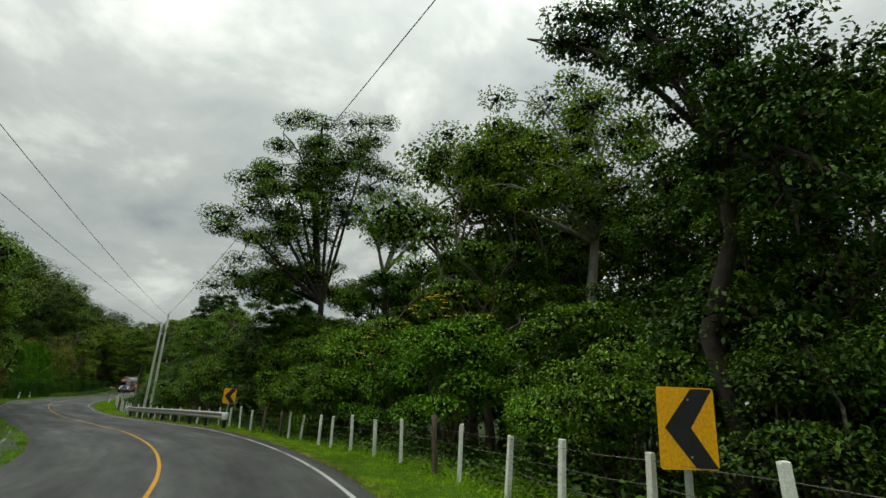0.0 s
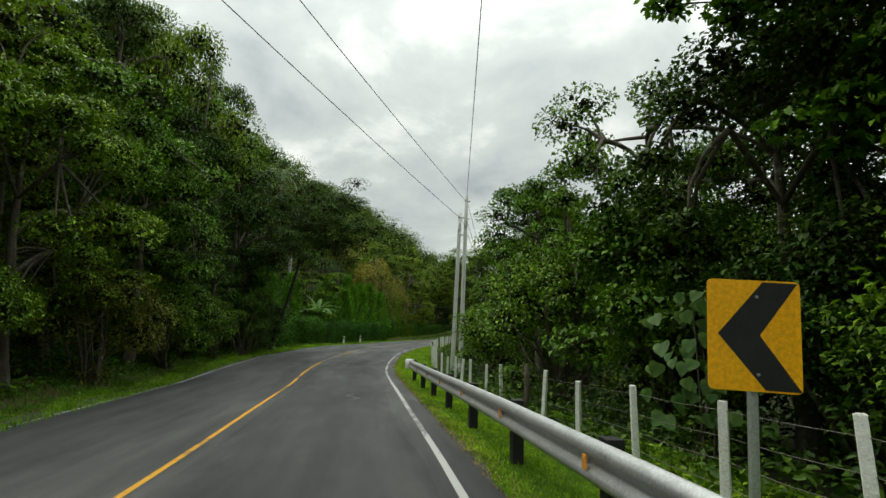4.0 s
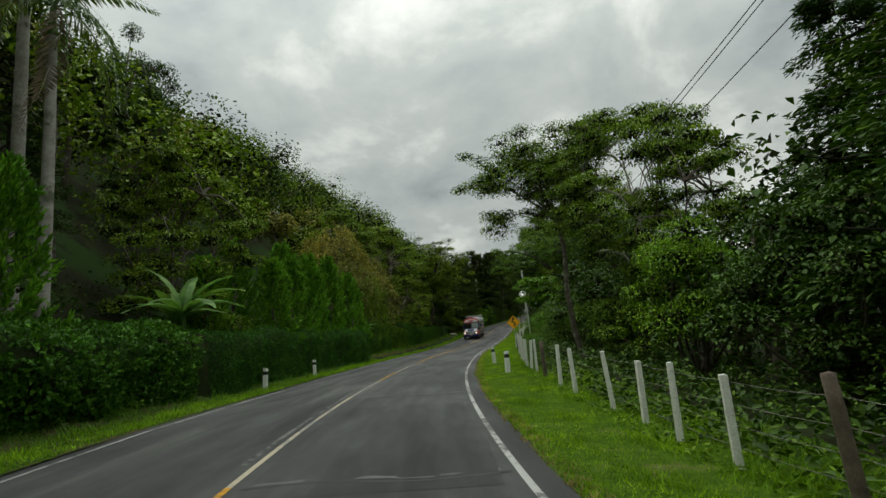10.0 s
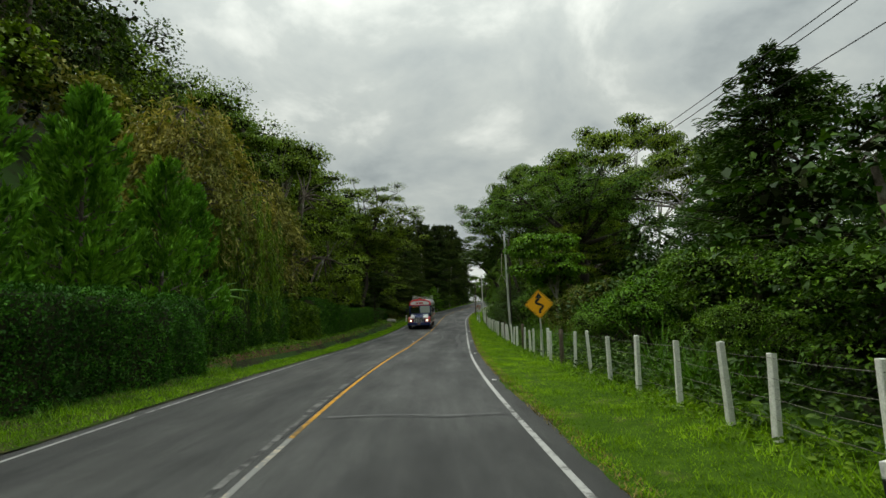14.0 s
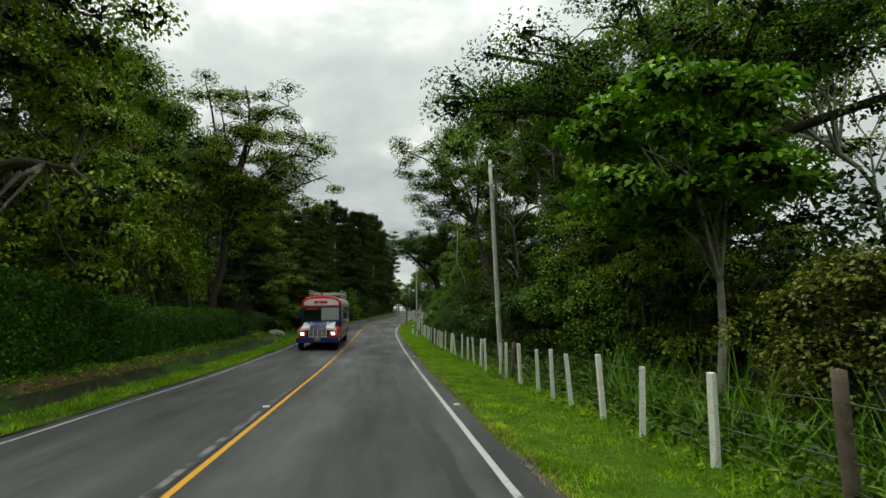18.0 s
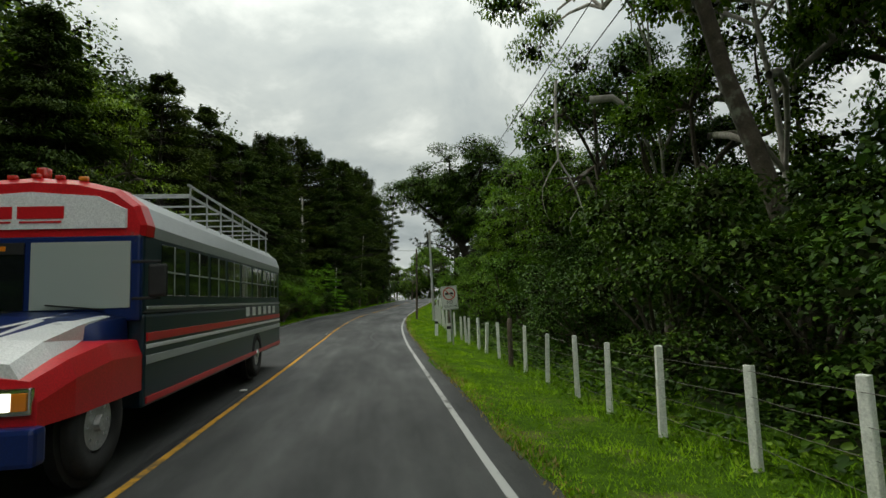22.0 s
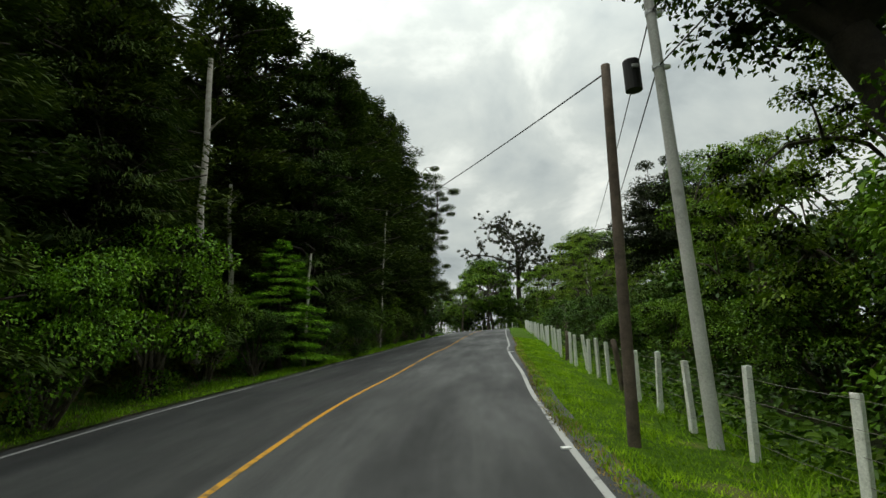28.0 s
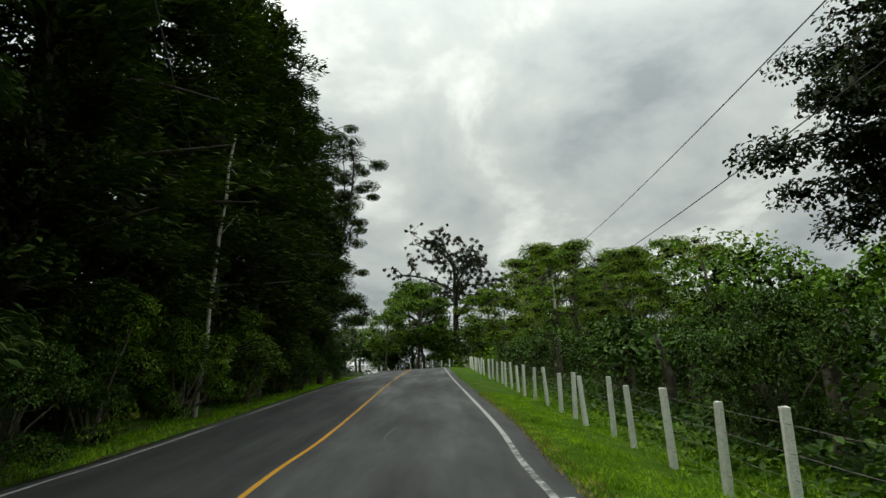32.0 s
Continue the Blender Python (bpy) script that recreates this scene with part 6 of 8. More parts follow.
# ---------------- hedges ----------------
def hedge(v0, v1, face, depth, h, label, seed, leaf=LEAF_HEDGE, rough=0.0, per=620, size=0.078):
    """A clipped hedge: a dark body that paints in the inner shade, and a skin of small leaves."""
    rng = np.random.default_rng(seed)
    n = max(3, int((v1 - v0) / 0.6))
    v = np.linspace(v0, v1, n)
    root = thing("hedge", label, "hedge", "garden hedges")
    prof = np.array([(0.06, 0), (0.02, 0.35), (0.0, 0.8), (0.08, 0.95), (0.3, 1.0), (0.7, 1.0), (0.92, 0.95), (1.0, 0.8), (0.98, 0.3), (0.94, 0)])
    wob = np.convolve(rng.normal(size=n + 6), np.ones(4) / 4, "same")[3:3 + n]
    bulge = noise_field(rng, n, len(prof)) * (0.07 + rough)
    V = []
    for i in range(n):
        for j, (a, b) in enumerate(prof):
            d = -(face + a * depth * 0.9 + 0.08 + bulge[i, j])
            x, y = road_xy(v[i], d)
            V.append((x, y, land_at(float(x), float(y)) - 0.1 if b == 0 else land_at(*road_xy(v[i], -(face + 0.5 * depth))) + b * (h - 0.1) * (1 + 0.05 * wob[i] + rough * wob[i]) + bulge[i, j] * 0.6))
    k = len(prof)
    F = [[i * k + j, i * k + j + 1, (i + 1) * k + j + 1, (i + 1) * k + j] for i in range(n - 1) for j in range(k - 1)]
    F += [list(range(k))[::-1], [(n - 1) * k + j for j in range(k)]]
    V = np.array(V)
    # solid body in the dark soil colour, shade painted behind the leaf skin
    child("body", mesh_of("body", V, F, FOREST_FLOOR_HEDGE_SHADE, True), root, "dark body as painted inner shade")
    quads = np.array([f for f in F if len(f) == 4 and (f[0] % k) < 6])
    A, B, C, D = (V[quads[:, i]] for i in range(4))
    area = np.linalg.norm(np.cross(C - A, D - B), axis=1) / 2
    pick = rng.choice(len(quads), int(area.sum() * per), p=area / area.sum())
    s, t = rng.random((2, len(pick), 1))
    P = (A[pick] * (1 - s) + B[pick] * s) * (1 - t) + (D[pick] * (1 - s) + C[pick] * s) * t
    nr = unit(np.cross(C[pick] - A[pick], D[pick] - B[pick]))
    cen = np.stack([np.array([*road_xy(vv, -(face + depth / 2)), 0]) for vv in v])
    near = cen[np.abs(P[:, None, 1] - cen[None, :, 1]).argmin(1)]
    o2 = P - near
    o2[:, 2] = P[:, 2] - V[:, 2].mean()
    nr = np.where(((nr * o2).sum(1) < 0)[:, None], -nr, nr)
    P = P + nr * rng.uniform(-0.03, 0.10 + rough, len(P))[:, None]
    d = unit(nr * 0.5 + rng.normal(size=P.shape) * 0.6 + np.array([[0, 0, 0.25]]))
    L_ = size * rng.uniform(0.7, 1.5, len(P))
    child("foliage", mesh_of("foliage", *leaf_arrays(P, d, nr + rng.normal(size=P.shape) * 0.5, L_, L_ * 0.5), leaf), root)
    return root


def noise_field(rng, a, b):
    f = rng.normal(size=(a + 4, b + 4))
    return (f[:-4, :-4] + f[1:-3, 1:-3] + f[2:-2, 2:-2] + f[1:-3, :-4] + f[:-4, 1:-3])[:a, :b] / 2.4


hedge(56.5, 71.0, 5.0, 2.2, 1.7, "overgrown leafy hedge spilling over a grass bank", 41, LEAF_HEDGE, 0.22, 520, 0.115)
hedge(71.5, 92.6, 4.75, 1.6, 1.95, "long clipped dark green hedge along the road", 42, LEAF_HEDGE, 0.05, 800, 0.07)
hedge(93.4, 97.5, 5.6, 1.5, 1.8, "short clipped dark green hedge block", 43)
hedge(99.5, 104.4, 6.2, 1.6, 2.3, "tall clipped green hedge above the ditch", 44, LEAF_HEDGE, 0.10)
hedge(105.0, 108.9, 5.9, 1.7, 2.35, "bushy hedge of broad glossy leaves above the ditch", 49, LEAF_MID, 0.26, 520, 0.125)
hedge(109.0, 117.4, 5.9, 1.7, 2.25, "feathery green hedge above the red earth ditch", 45, LEAF_HEDGE, 0.12, 800, 0.085)
hedge(118.0, 129.5, 6.0, 1.5, 1.75, "dark clipped hedge above the ditch", 46)
hedge(130.2, 132.5, 6.0, 1.4, 1.45, "small square block of dark hedge", 47)
hedge(136.5, 139.0, 6.0, 1.8, 1.4, "rounded dark green hedge end", 48)


# ---------------- undergrowth and grass ----------------
def leaf_carpet(name, label, v0, v1, d0, d1, per, h0, h1, size, mat, seed, slim=0.55, category="undergrowth"):
    """Weeds and low leaves of uneven height over a strip of ground."""
    rng = np.random.default_rng(seed)
    n = int((v1 - v0) * (d1 - d0) * per)
    v, d = rng.uniform(v0, v1, n), rng.uniform(d0, d1, n)
    xy = road_xy(v, d)
    lump = 0.5 + 0.5 * np.sin(v * 1.3 + 2 * np.sin(d * 1.9)) * np.cos(d * 2.3 + 1.7 * np.sin(v * 0.7))
    edge = np.clip((np.abs(d) - min(abs(d0), abs(d1))) / 1.2, 0.15, 1)
    z = land(xy[:, 0], xy[:, 1]) + (h0 + (h1 - h0) * lump * edge) * rng.uniform(0.15, 1.0, n)
    P = np.stack([xy[:, 0], xy[:, 1], z], 1)
    D_ = rng.normal(size=(n, 3)) * np.array([[1, 1, 0.4]])
    L_ = size * rng.uniform(0.5, 1.4, n)
    me = mesh_of(name, *leaf_arrays(P, D_, np.array([[0, 0, 1.0]]) + rng.normal(size=(n, 3)) * 0.5, L_, L_ * slim, 0.25, True), mat)
    return tagged(new(name, me), label, category, kind="stuff")


leaf_carpet("undergrowth", "tangle of low weeds and leaves behind the fence", -6, 215, 5.7, 10.0, 80, 0.2, 1.0, 0.135, LEAF_DARK, 51)
leaf_carpet("undergrowth", "bushy growth on the far side of the last bend", 215, 300, 6.5, 12.0, 26, 0.4, 3.2, 0.34, LEAF_MID, 57)
leaf_carpet("undergrowth", "dark bushy growth inside the last bend", 185, 260, -11.0, -6.6, 30, 0.4, 3.0, 0.32, LEAF_DARK, 58)
leaf_carpet("undergrowth", "bright low weeds at the foot of the fence", -6, 215, 5.2, 6.6, 110, 0.05, 0.32, 0.085, LEAF_MID, 52)
leaf_carpet("undergrowth", "weeds on the left bank under the trees", 10, 70, -9.5, -5.0, 80, 0.1, 0.9, 0.14, LEAF_MID, 53)
leaf_carpet("undergrowth", "low weeds on the bank above the ditch", 92, 137, -7.0, -5.30, 210, 0.05, 0.34, 0.085, LEAF_BRIGHT, 54)
leaf_carpet("undergrowth", "weeds under the garden pines", 70, 137, -13, -6.6, 26, 0.1, 0.8, 0.22, LEAF_DARK, 55)
leaf_carpet("undergrowth", "dry weeds under the dark conifers", 137, 206, -9.5, -5.0, 40, 0.1, 0.7, 0.2, LEAF_WARM, 56)


def blades(name, label, v0, v1, d0, d1, per, h0, h1, wide, mat, seed, category="grass"):
    rng = np.random.default_rng(seed)
    n = int((v1 - v0) * abs(d1 - d0) * per)
    v, d = rng.uniform(v0, v1, n), rng.uniform(d0, d1, n)
    xy = road_xy(v, d)
    tuft = 0.6 + 0.8 * np.clip(np.sin(v * 2.1 + d * 3) * np.sin(d * 2.7 - v * 0.9), 0, 1)
    h = rng.uniform(h0, h1, n) * tuft
    z = land(xy[:, 0], xy[:, 1])
    a = rng.uniform(0, 2 * np.pi, n)
    lean = rng.uniform(0.3, 1.5, n)
    s = np.stack([np.cos(a), np.sin(a), 0 * a], 1)
    f = np.stack([-np.sin(a), np.cos(a), 0 * a], 1)
    P = np.stack([xy[:, 0], xy[:, 1], z], 1)
    w_ = (wide * rng.uniform(0.6, 1.4, n))[:, None]
    tip = P + f * (lean * h)[:, None] + np.array([[0, 0, 1.0]]) * h[:, None]
    V = np.stack([P - s * w_, P + s * w_, tip], 1).reshape(-1, 3)
    me = mesh_of(name, V, np.arange(n * 3).reshape(-1, 3), mat)
    return tagged(new(name, me), label, category, kind="stuff")


blades("verge_grass", "short mown bright green grass on the verge", -4, 185, 3.50, 6.1, 700, 0.035, 0.085, 0.009, GRASS, 61)
blades("verge_grass", "dry yellowish grass at the tarmac's edge", -4, 185, 3.42, 3.75, 420, 0.03, 0.08, 0.008, DRY_GRASS, 67)
blades("verge_grass", "longer grass along the fence line", -4, 215, 5.0, 6.6, 90, 0.10, 0.32, 0.008, GRASS, 62)
blades("verge_grass", "short grass on the left verge", 2, 205, -4.6, -3.25, 420, 0.04, 0.14, 0.009, GRASS, 63)
blades("verge_grass", "ragged dry and green grass under the left bank", 2, 205, -5.6, -4.2, 130, 0.08, 0.26, 0.009, TALL_GRASS, 69)
blades("ditch_grass", "grass on the slopes of the roadside ditch", 92, 137, -5.1, -4.2, 260, 0.05, 0.16, 0.009, GRASS, 68)
blades("tall_grass", "tall arching grass behind the fence", 98, 112, 6.3, 8.2, 60, 0.6, 1.5, 0.018, TALL_GRASS, 64)
blades("tall_grass", "clump of tall arching grass under the trees", 21, 25, 6.0, 7.8, 80, 0.7, 1.5, 0.02, TALL_GRASS, 65)
blades("tall_grass", "tall grass clump by the fence", 86, 90, 6.5, 8.5, 70, 0.6, 1.5, 0.018, TALL_GRASS, 66)

# ---------------- single big trees whose limbs have a shape of their own ----------------
def limbed_tree(name, label, base, fork, tips, spread, clumps, radius, per, size, leaf, bark, girth, seed, under=()):
    """A trunk to the fork, limbs to the tips, and leaf clumps about the tips."""
    rng = np.random.default_rng(seed)
    z = land_at(*base)
    o = np.array([base[0], base[1], z])
    root = thing(name, label, "tree", "roadside trees", at=Matrix.Translation(o))
    fork = np.array(fork) - o
    tp = np.array([(0, 0, -0.3)] + [fork * t + rng.normal(size=3) * 0.12 for t in (0.25, 0.5, 0.75)] + [fork])
    paths = [(tp, np.linspace(girth * 1.3, girth * 0.8, 5))]
    C = []
    for tip in tips:
        tip = np.array(tip) - o
        way = limb(fork, tip, girth * 0.55, girth * 0.14, rng, 0.10, 8)
        paths.append(way)
        for k in range(clumps):
            s = way[0][rng.integers(3, 8)]
            q = s + rng.normal(size=3) * np.array(spread)
            C.append(q)
            paths.append(limb(s, q, girth * 0.13, 0.015, rng, 0.08, 4))
    C = np.array(C)
    child("trunk", mesh_of("trunk", *tube_arrays(paths, 7), bark, True), root)
    child("crown", mesh_of("crown", *clump_leaves(rng, C, rng.uniform(0.6, 1.2, len(C)) * radius, round(per * 1.9), size * 0.64, 0.52, 0.35, 0.35, 0.46, 0.65), leaf), root)
    return root


limbed_tree("spreading_tree", "big dark old tree with thick limbs leaning over the road", (-9.6, 156.4), (-11.3, 157.0, 5.6), [(-15.4, 159.6, 10.2), (-14.0, 158.4, 11.0), (-13.4, 160.2, 10.4), (-12.0, 156.4, 11.2), (-10.4, 158.6, 11.2), (-9.4, 155.0, 11.4), (-7.8, 157.2, 10.6), (-11.0, 153.4, 11.2), (-13.6, 158.6, 9.9), (-11.4, 158.2, 10.2), (-9.4, 157.4, 9.8), (-11.2, 157.2, 7.3), (-10.4, 156.4, 7.4), (-8.0, 155.2, 10.2), (-6.6, 156.4, 9.4)],
            (0.80, 0.80, 0.45), 15, 0.95, 150, 0.22, LEAF_DARK, BARK_DARK, 0.34, 301)
limbed_tree("spreading_tree", "dark roadside tree with leathery leaves behind the fence", (-5.1, 173.4), (-5.7, 172.8, 4.8), [(-7.9, 173.2, 6.3), (-7.7, 172.6, 7.6), (-6.7, 172.3, 8.2), (-6.1, 172.0, 9.0), (-5.1, 172.4, 9.0), (-4.3, 173.0, 9.1), (-3.8, 173.4, 8.0), (-6.5, 173.8, 8.4), (-7.2, 173.6, 5.7), (-5.3, 171.9, 7.6), (-4.6, 172.3, 6.3)],
            (0.50, 0.50, 0.42), 12, 0.60, 120, 0.17, LEAF_GREY, BARK_DARK, 0.11, 302)

limbed_tree("conifer_tree", "tall dark conifer with boughs hanging high over the road", (-16.2, 197.8), (-15.9, 197.8, 8.0), [(-15.1, 197.4, 8.0), (-15.0, 198.2, 10.0), (-14.3, 197.2, 12.2), (-14.5, 198.4, 14.4), (-15.0, 197.6, 16.6), (-15.4, 197.8, 18.6), (-15.2, 196.6, 9.6), (-15.4, 196.4, 13.0), (-14.8, 196.8, 7.0)],
            (0.7, 0.7, 0.45), 10, 0.7, 330, 0.14, LEAF_CONIFER, BARK_DARK, 0.16, 314)
limbed_tree("broadleaf_tree", "green leafy tree beside a darker one behind the fence", (-4.2, 173.0), (-4.4, 172.4, 4.6), [(-5.6, 172.2, 8.7), (-4.6, 171.8, 9.1), (-4.0, 171.4, 8.2), (-4.8, 171.4, 6.6), (-3.6, 172.2, 7.4), (-5.2, 171.2, 7.4), (-3.4, 171.0, 6.0)],
            (0.5, 0.5, 0.4), 9, 0.55, 110, 0.14, LEAF_MID, BARK, 0.10, 312)
limbed_tree("broadleaf_tree", "leafy tree with large light leaves hanging over the chevron sign", (4.8, 33.8), (3.8, 33.4, 3.9), [(1.1, 33.8, 6.0), (1.9, 33.2, 5.7), (2.7, 32.2, 5.0), (3.2, 32.6, 6.6), (1.9, 32.8, 3.5), (2.8, 31.8, 3.2), (1.6, 34.0, 6.8), (2.4, 33.6, 7.4)],
            (0.42, 0.42, 0.30), 8, 0.5, 62, 0.26, LEAF_BRIGHT, BARK_DARK, 0.09, 313)

limbed_tree("broadleaf_tree", "tall rounded tree with layered bright leaves over the first bend", (4.4, 29.9), (4.0, 29.8, 6.1), [(-0.5, 32.6, 7.0), (0.3, 31.6, 7.6), (-0.9, 29.0, 9.8), (-0.5, 29.6, 13.0), (0.8, 30.2, 16.2), (3.2, 30.2, 18.0), (6.0, 30.2, 17.4), (1.6, 29.6, 11.2), (3.4, 31.0, 13.4), (6.8, 29.6, 14.2), (1.5, 32.2, 7.6), (2.0, 30.4, 14.6), (4.8, 30.4, 15.6)],
            (1.0, 1.0, 0.55), 12, 1.1, 165, 0.22, LEAF_MID, BARK_DARK, 0.20, 303)
limbed_tree("broadleaf_tree", "tall tree with a pale leaning trunk behind the thicket", (8.3, 31.2), (7.8, 31.2, 8.6), [(6.2, 31.8, 12.4), (7.6, 30.6, 13.6), (9.4, 31.4, 13.2), (10.8, 30.2, 11.6), (9.0, 29.0, 12.0)],
            (0.9, 0.9, 0.5), 8, 0.95, 130, 0.20, LEAF_SUN, BARK_PALE, 0.20, 304)
limbed_tree("broadleaf_tree", "tall open tree with pale limbs behind the thicket", (11.3, 15.3), (11.5, 15.1, 7.0), [(7.9, 18.4, 11.2), (8.9, 16.8, 11.7), (10.5, 17.0, 13.3), (11.1, 15.4, 12.8), (11.6, 13.8, 11.3), (8.4, 15.9, 8.9), (9.6, 14.0, 9.0), (11.9, 13.5, 8.9), (7.3, 18.6, 9.5)],
            (0.8, 0.8, 0.5), 9, 1.0, 140, 0.22, LEAF_SUN, BARK_PALE, 0.20, 305)
limbed_tree("broadleaf_tree", "large-leaved dark tree close beside the road", (7.2, 6.2), (7.1, 5.9, 5.6), [(5.5, 9.5, 9.8), (6.1, 8.6, 9.8), (7.2, 7.6, 9.5), (6.6, 6.2, 6.9), (6.8, 5.1, 7.2), (6.7, 4.3, 5.8), (6.5, 3.9, 4.3), (7.2, 6.2, 5.6), (7.6, 3.8, 6.0), (6.8, 4.6, 3.7)],
            (0.5, 0.5, 0.45), 9, 0.62, 110, 0.16, LEAF_DARK, BARK_DARK, 0.14, 306)
limbed_tree("broadleaf_tree", "roadside garden tree with heavy crown reaching over the hedge", (-26.2, 127.0), (-25.6, 127.2, 5.4), [(-20.6, 129.3, 9.4), (-21.1, 128.1, 10.0), (-22.0, 130.0, 8.6), (-22.6, 126.7, 9.2), (-23.5, 126.4, 7.7), (-22.8, 128.7, 7.4), (-24.2, 126.1, 9.1), (-25.2, 126.7, 7.6), (-26.3, 127.3, 9.3), (-22.5, 127.0, 12.6), (-23.5, 126.5, 11.6), (-24.6, 126.0, 13.2), (-21.6, 127.5, 11.2), (-25.6, 125.6, 11.6), (-26.6, 126.0, 13.4)],
            (0.75, 0.75, 0.45), 9, 0.85, 130, 0.19, LEAF_SUN, BARK_DARK, 0.2, 307)
limbed_tree("broadleaf_tree", "tall open roadside tree leaning over the verge", (-10.0, 129.6), (-11.8, 129.6, 6.6), [(-16.6, 130.5, 10.2), (-16.2, 129.5, 11.1), (-15.2, 130.4, 9.3), (-15.0, 130.4, 7.2), (-14.5, 129.3, 11.5), (-13.4, 128.1, 9.8), (-13.9, 129.2, 7.9), (-12.2, 127.8, 10.8), (-11.2, 128.5, 9.3)],
            (0.7, 0.7, 0.45), 8, 0.75, 110, 0.19, LEAF_SUN, BARK, 0.15, 308)

limbed_tree("umbrella_tree", "wide shade tree with pale limbs reaching over the verge", (-10.6, 76.2), (-11.0, 76.2, 4.6), [(-14.2, 79.6, 6.9), (-13.3, 79.0, 7.6), (-12.1, 78.3, 7.6), (-13.5, 79.1, 5.0), (-11.4, 77.6, 6.4), (-10.8, 76.8, 6.7), (-10.1, 76.0, 5.7), (-9.6, 75.1, 5.4), (-9.4, 74.4, 4.2), (-9.9, 74.7, 3.4), (-11.5, 78.5, 8.7), (-10.0, 78.0, 8.9), (-8.8, 77.0, 8.5), (-13.0, 78.8, 8.3), (-9.5, 76.0, 8.1), (-12.2, 77.2, 7.9)],
            (0.62, 0.62, 0.26), 11, 0.66, 100, 0.15, LEAF_SUN, BARK, 0.09, 309)

limbed_tree("broadleaf_tree", "huge domed shade tree with dense layered crown behind the fence", (-8.2, 112.0), (-8.6, 112.0, 5.0), [(-15.7, 114.2, 7.6), (-14.3, 114.0, 9.0), (-12.5, 112.6, 8.7), (-10.5, 111.9, 10.0), (-8.6, 111.1, 10.2), (-7.5, 109.3, 9.8), (-6.3, 108.6, 8.4), (-5.2, 107.7, 7.0), (-4.7, 107.2, 5.9), (-12.1, 113.5, 7.4), (-8.6, 112.2, 8.9), (-5.8, 110.6, 7.9), (-14.5, 114.0, 7.1)],
            (0.85, 0.85, 0.42), 9, 1.0, 130, 0.19, LEAF_MID, BARK_DARK, 0.3, 310)
limbed_tree("broadleaf_tree", "leafy tree leaning over the overgrown hedge and road", (-18.8, 54.8), (-17.0, 54.6, 4.6), [(-12.5, 54.2, 6.3), (-13.2, 53.9, 7.9), (-14.1, 53.4, 9.0), (-14.5, 52.3, 6.7), (-14.8, 51.2, 7.9), (-13.9, 53.5, 5.7), (-15.5, 50.6, 6.1), (-15.6, 49.5, 7.2), (-15.2, 49.8, 4.7)],
            (0.7, 0.7, 0.38), 13, 0.82, 130, 0.16, LEAF_DARK, BARK_DARK, 0.09, 311)


# ---------------- palms, bananas and other single plants ----------------
PALM_LEAF = leaf_material("palm_leaflet", (0.040, 0.080, 0.016), (0.075, 0.130, 0.030), (0.140, 0.190, 0.060), 0.5, 0.2)
DRY_FROND = surface("dry_frond", (0.16, 0.12, 0.07), (0.28, 0.22, 0.14), 5, 0.9, bump=0)
BANANA_LEAF = leaf_material("banana_blade", (0.050, 0.115, 0.020), (0.085, 0.180, 0.035), (0.150, 0.250, 0.070), 0.4, 0.3)
BROAD_BLADE = leaf_material("heart_leaf", (0.030, 0.070, 0.012), (0.055, 0.115, 0.020), (0.090, 0.160, 0.032), 0.6, 0.2, 0.12)
SNAG = surface("bleached_wood", (0.34, 0.31, 0.26), (0.52, 0.49, 0.43), 5, 0.9, fine=30, bump=0.5, dist=0.01, stain=(0.20, 0.18, 0.14), stain_scale=3, stain_at=0.6)


def frond_mesh(rng, length, mat, sag):
    """One feather frond: an arched rib with two rows of leaflets."""
    s = np.linspace(0, 1, 12)
    rib = np.stack([s * length * (1 - 0.25 * sag * s), 0 * s, length * (0.55 * s - (0.55 + sag) * s ** 2)], 1)
    tv, tf = tube_arrays([(rib, np.linspace(0.035, 0.006, 12))], 5)
    n = 44
    q = np.repeat(np.linspace(0.12, 0.99, n), 2)
    side = np.tile([1.0, -1.0], n)
    c = np.stack([np.interp(q, s, rib[:, 0]), 0 * q, np.interp(q, s, rib[:, 2])], 1)
    L_ = 0.62 * np.sin(np.pi * np.clip(q * 0.9 + 0.08, 0, 1)) + 0.12
    d = np.stack([0.45 + 0 * q, side * 0.8, -0.45 - 0.3 * rng.random(len(q))], 1) + rng.normal(size=(len(q), 3)) * 0.10
    lv, lf = leaf_arrays(c + unit(d) * L_[:, None] * 0.5, d, np.array([[0, 0, 1.0]]) + 0 * d, L_, 0.05, 0.2)
    v, f = join((tv, tf), (lv, lf))
    return mesh_of("frond", v, f, mat)


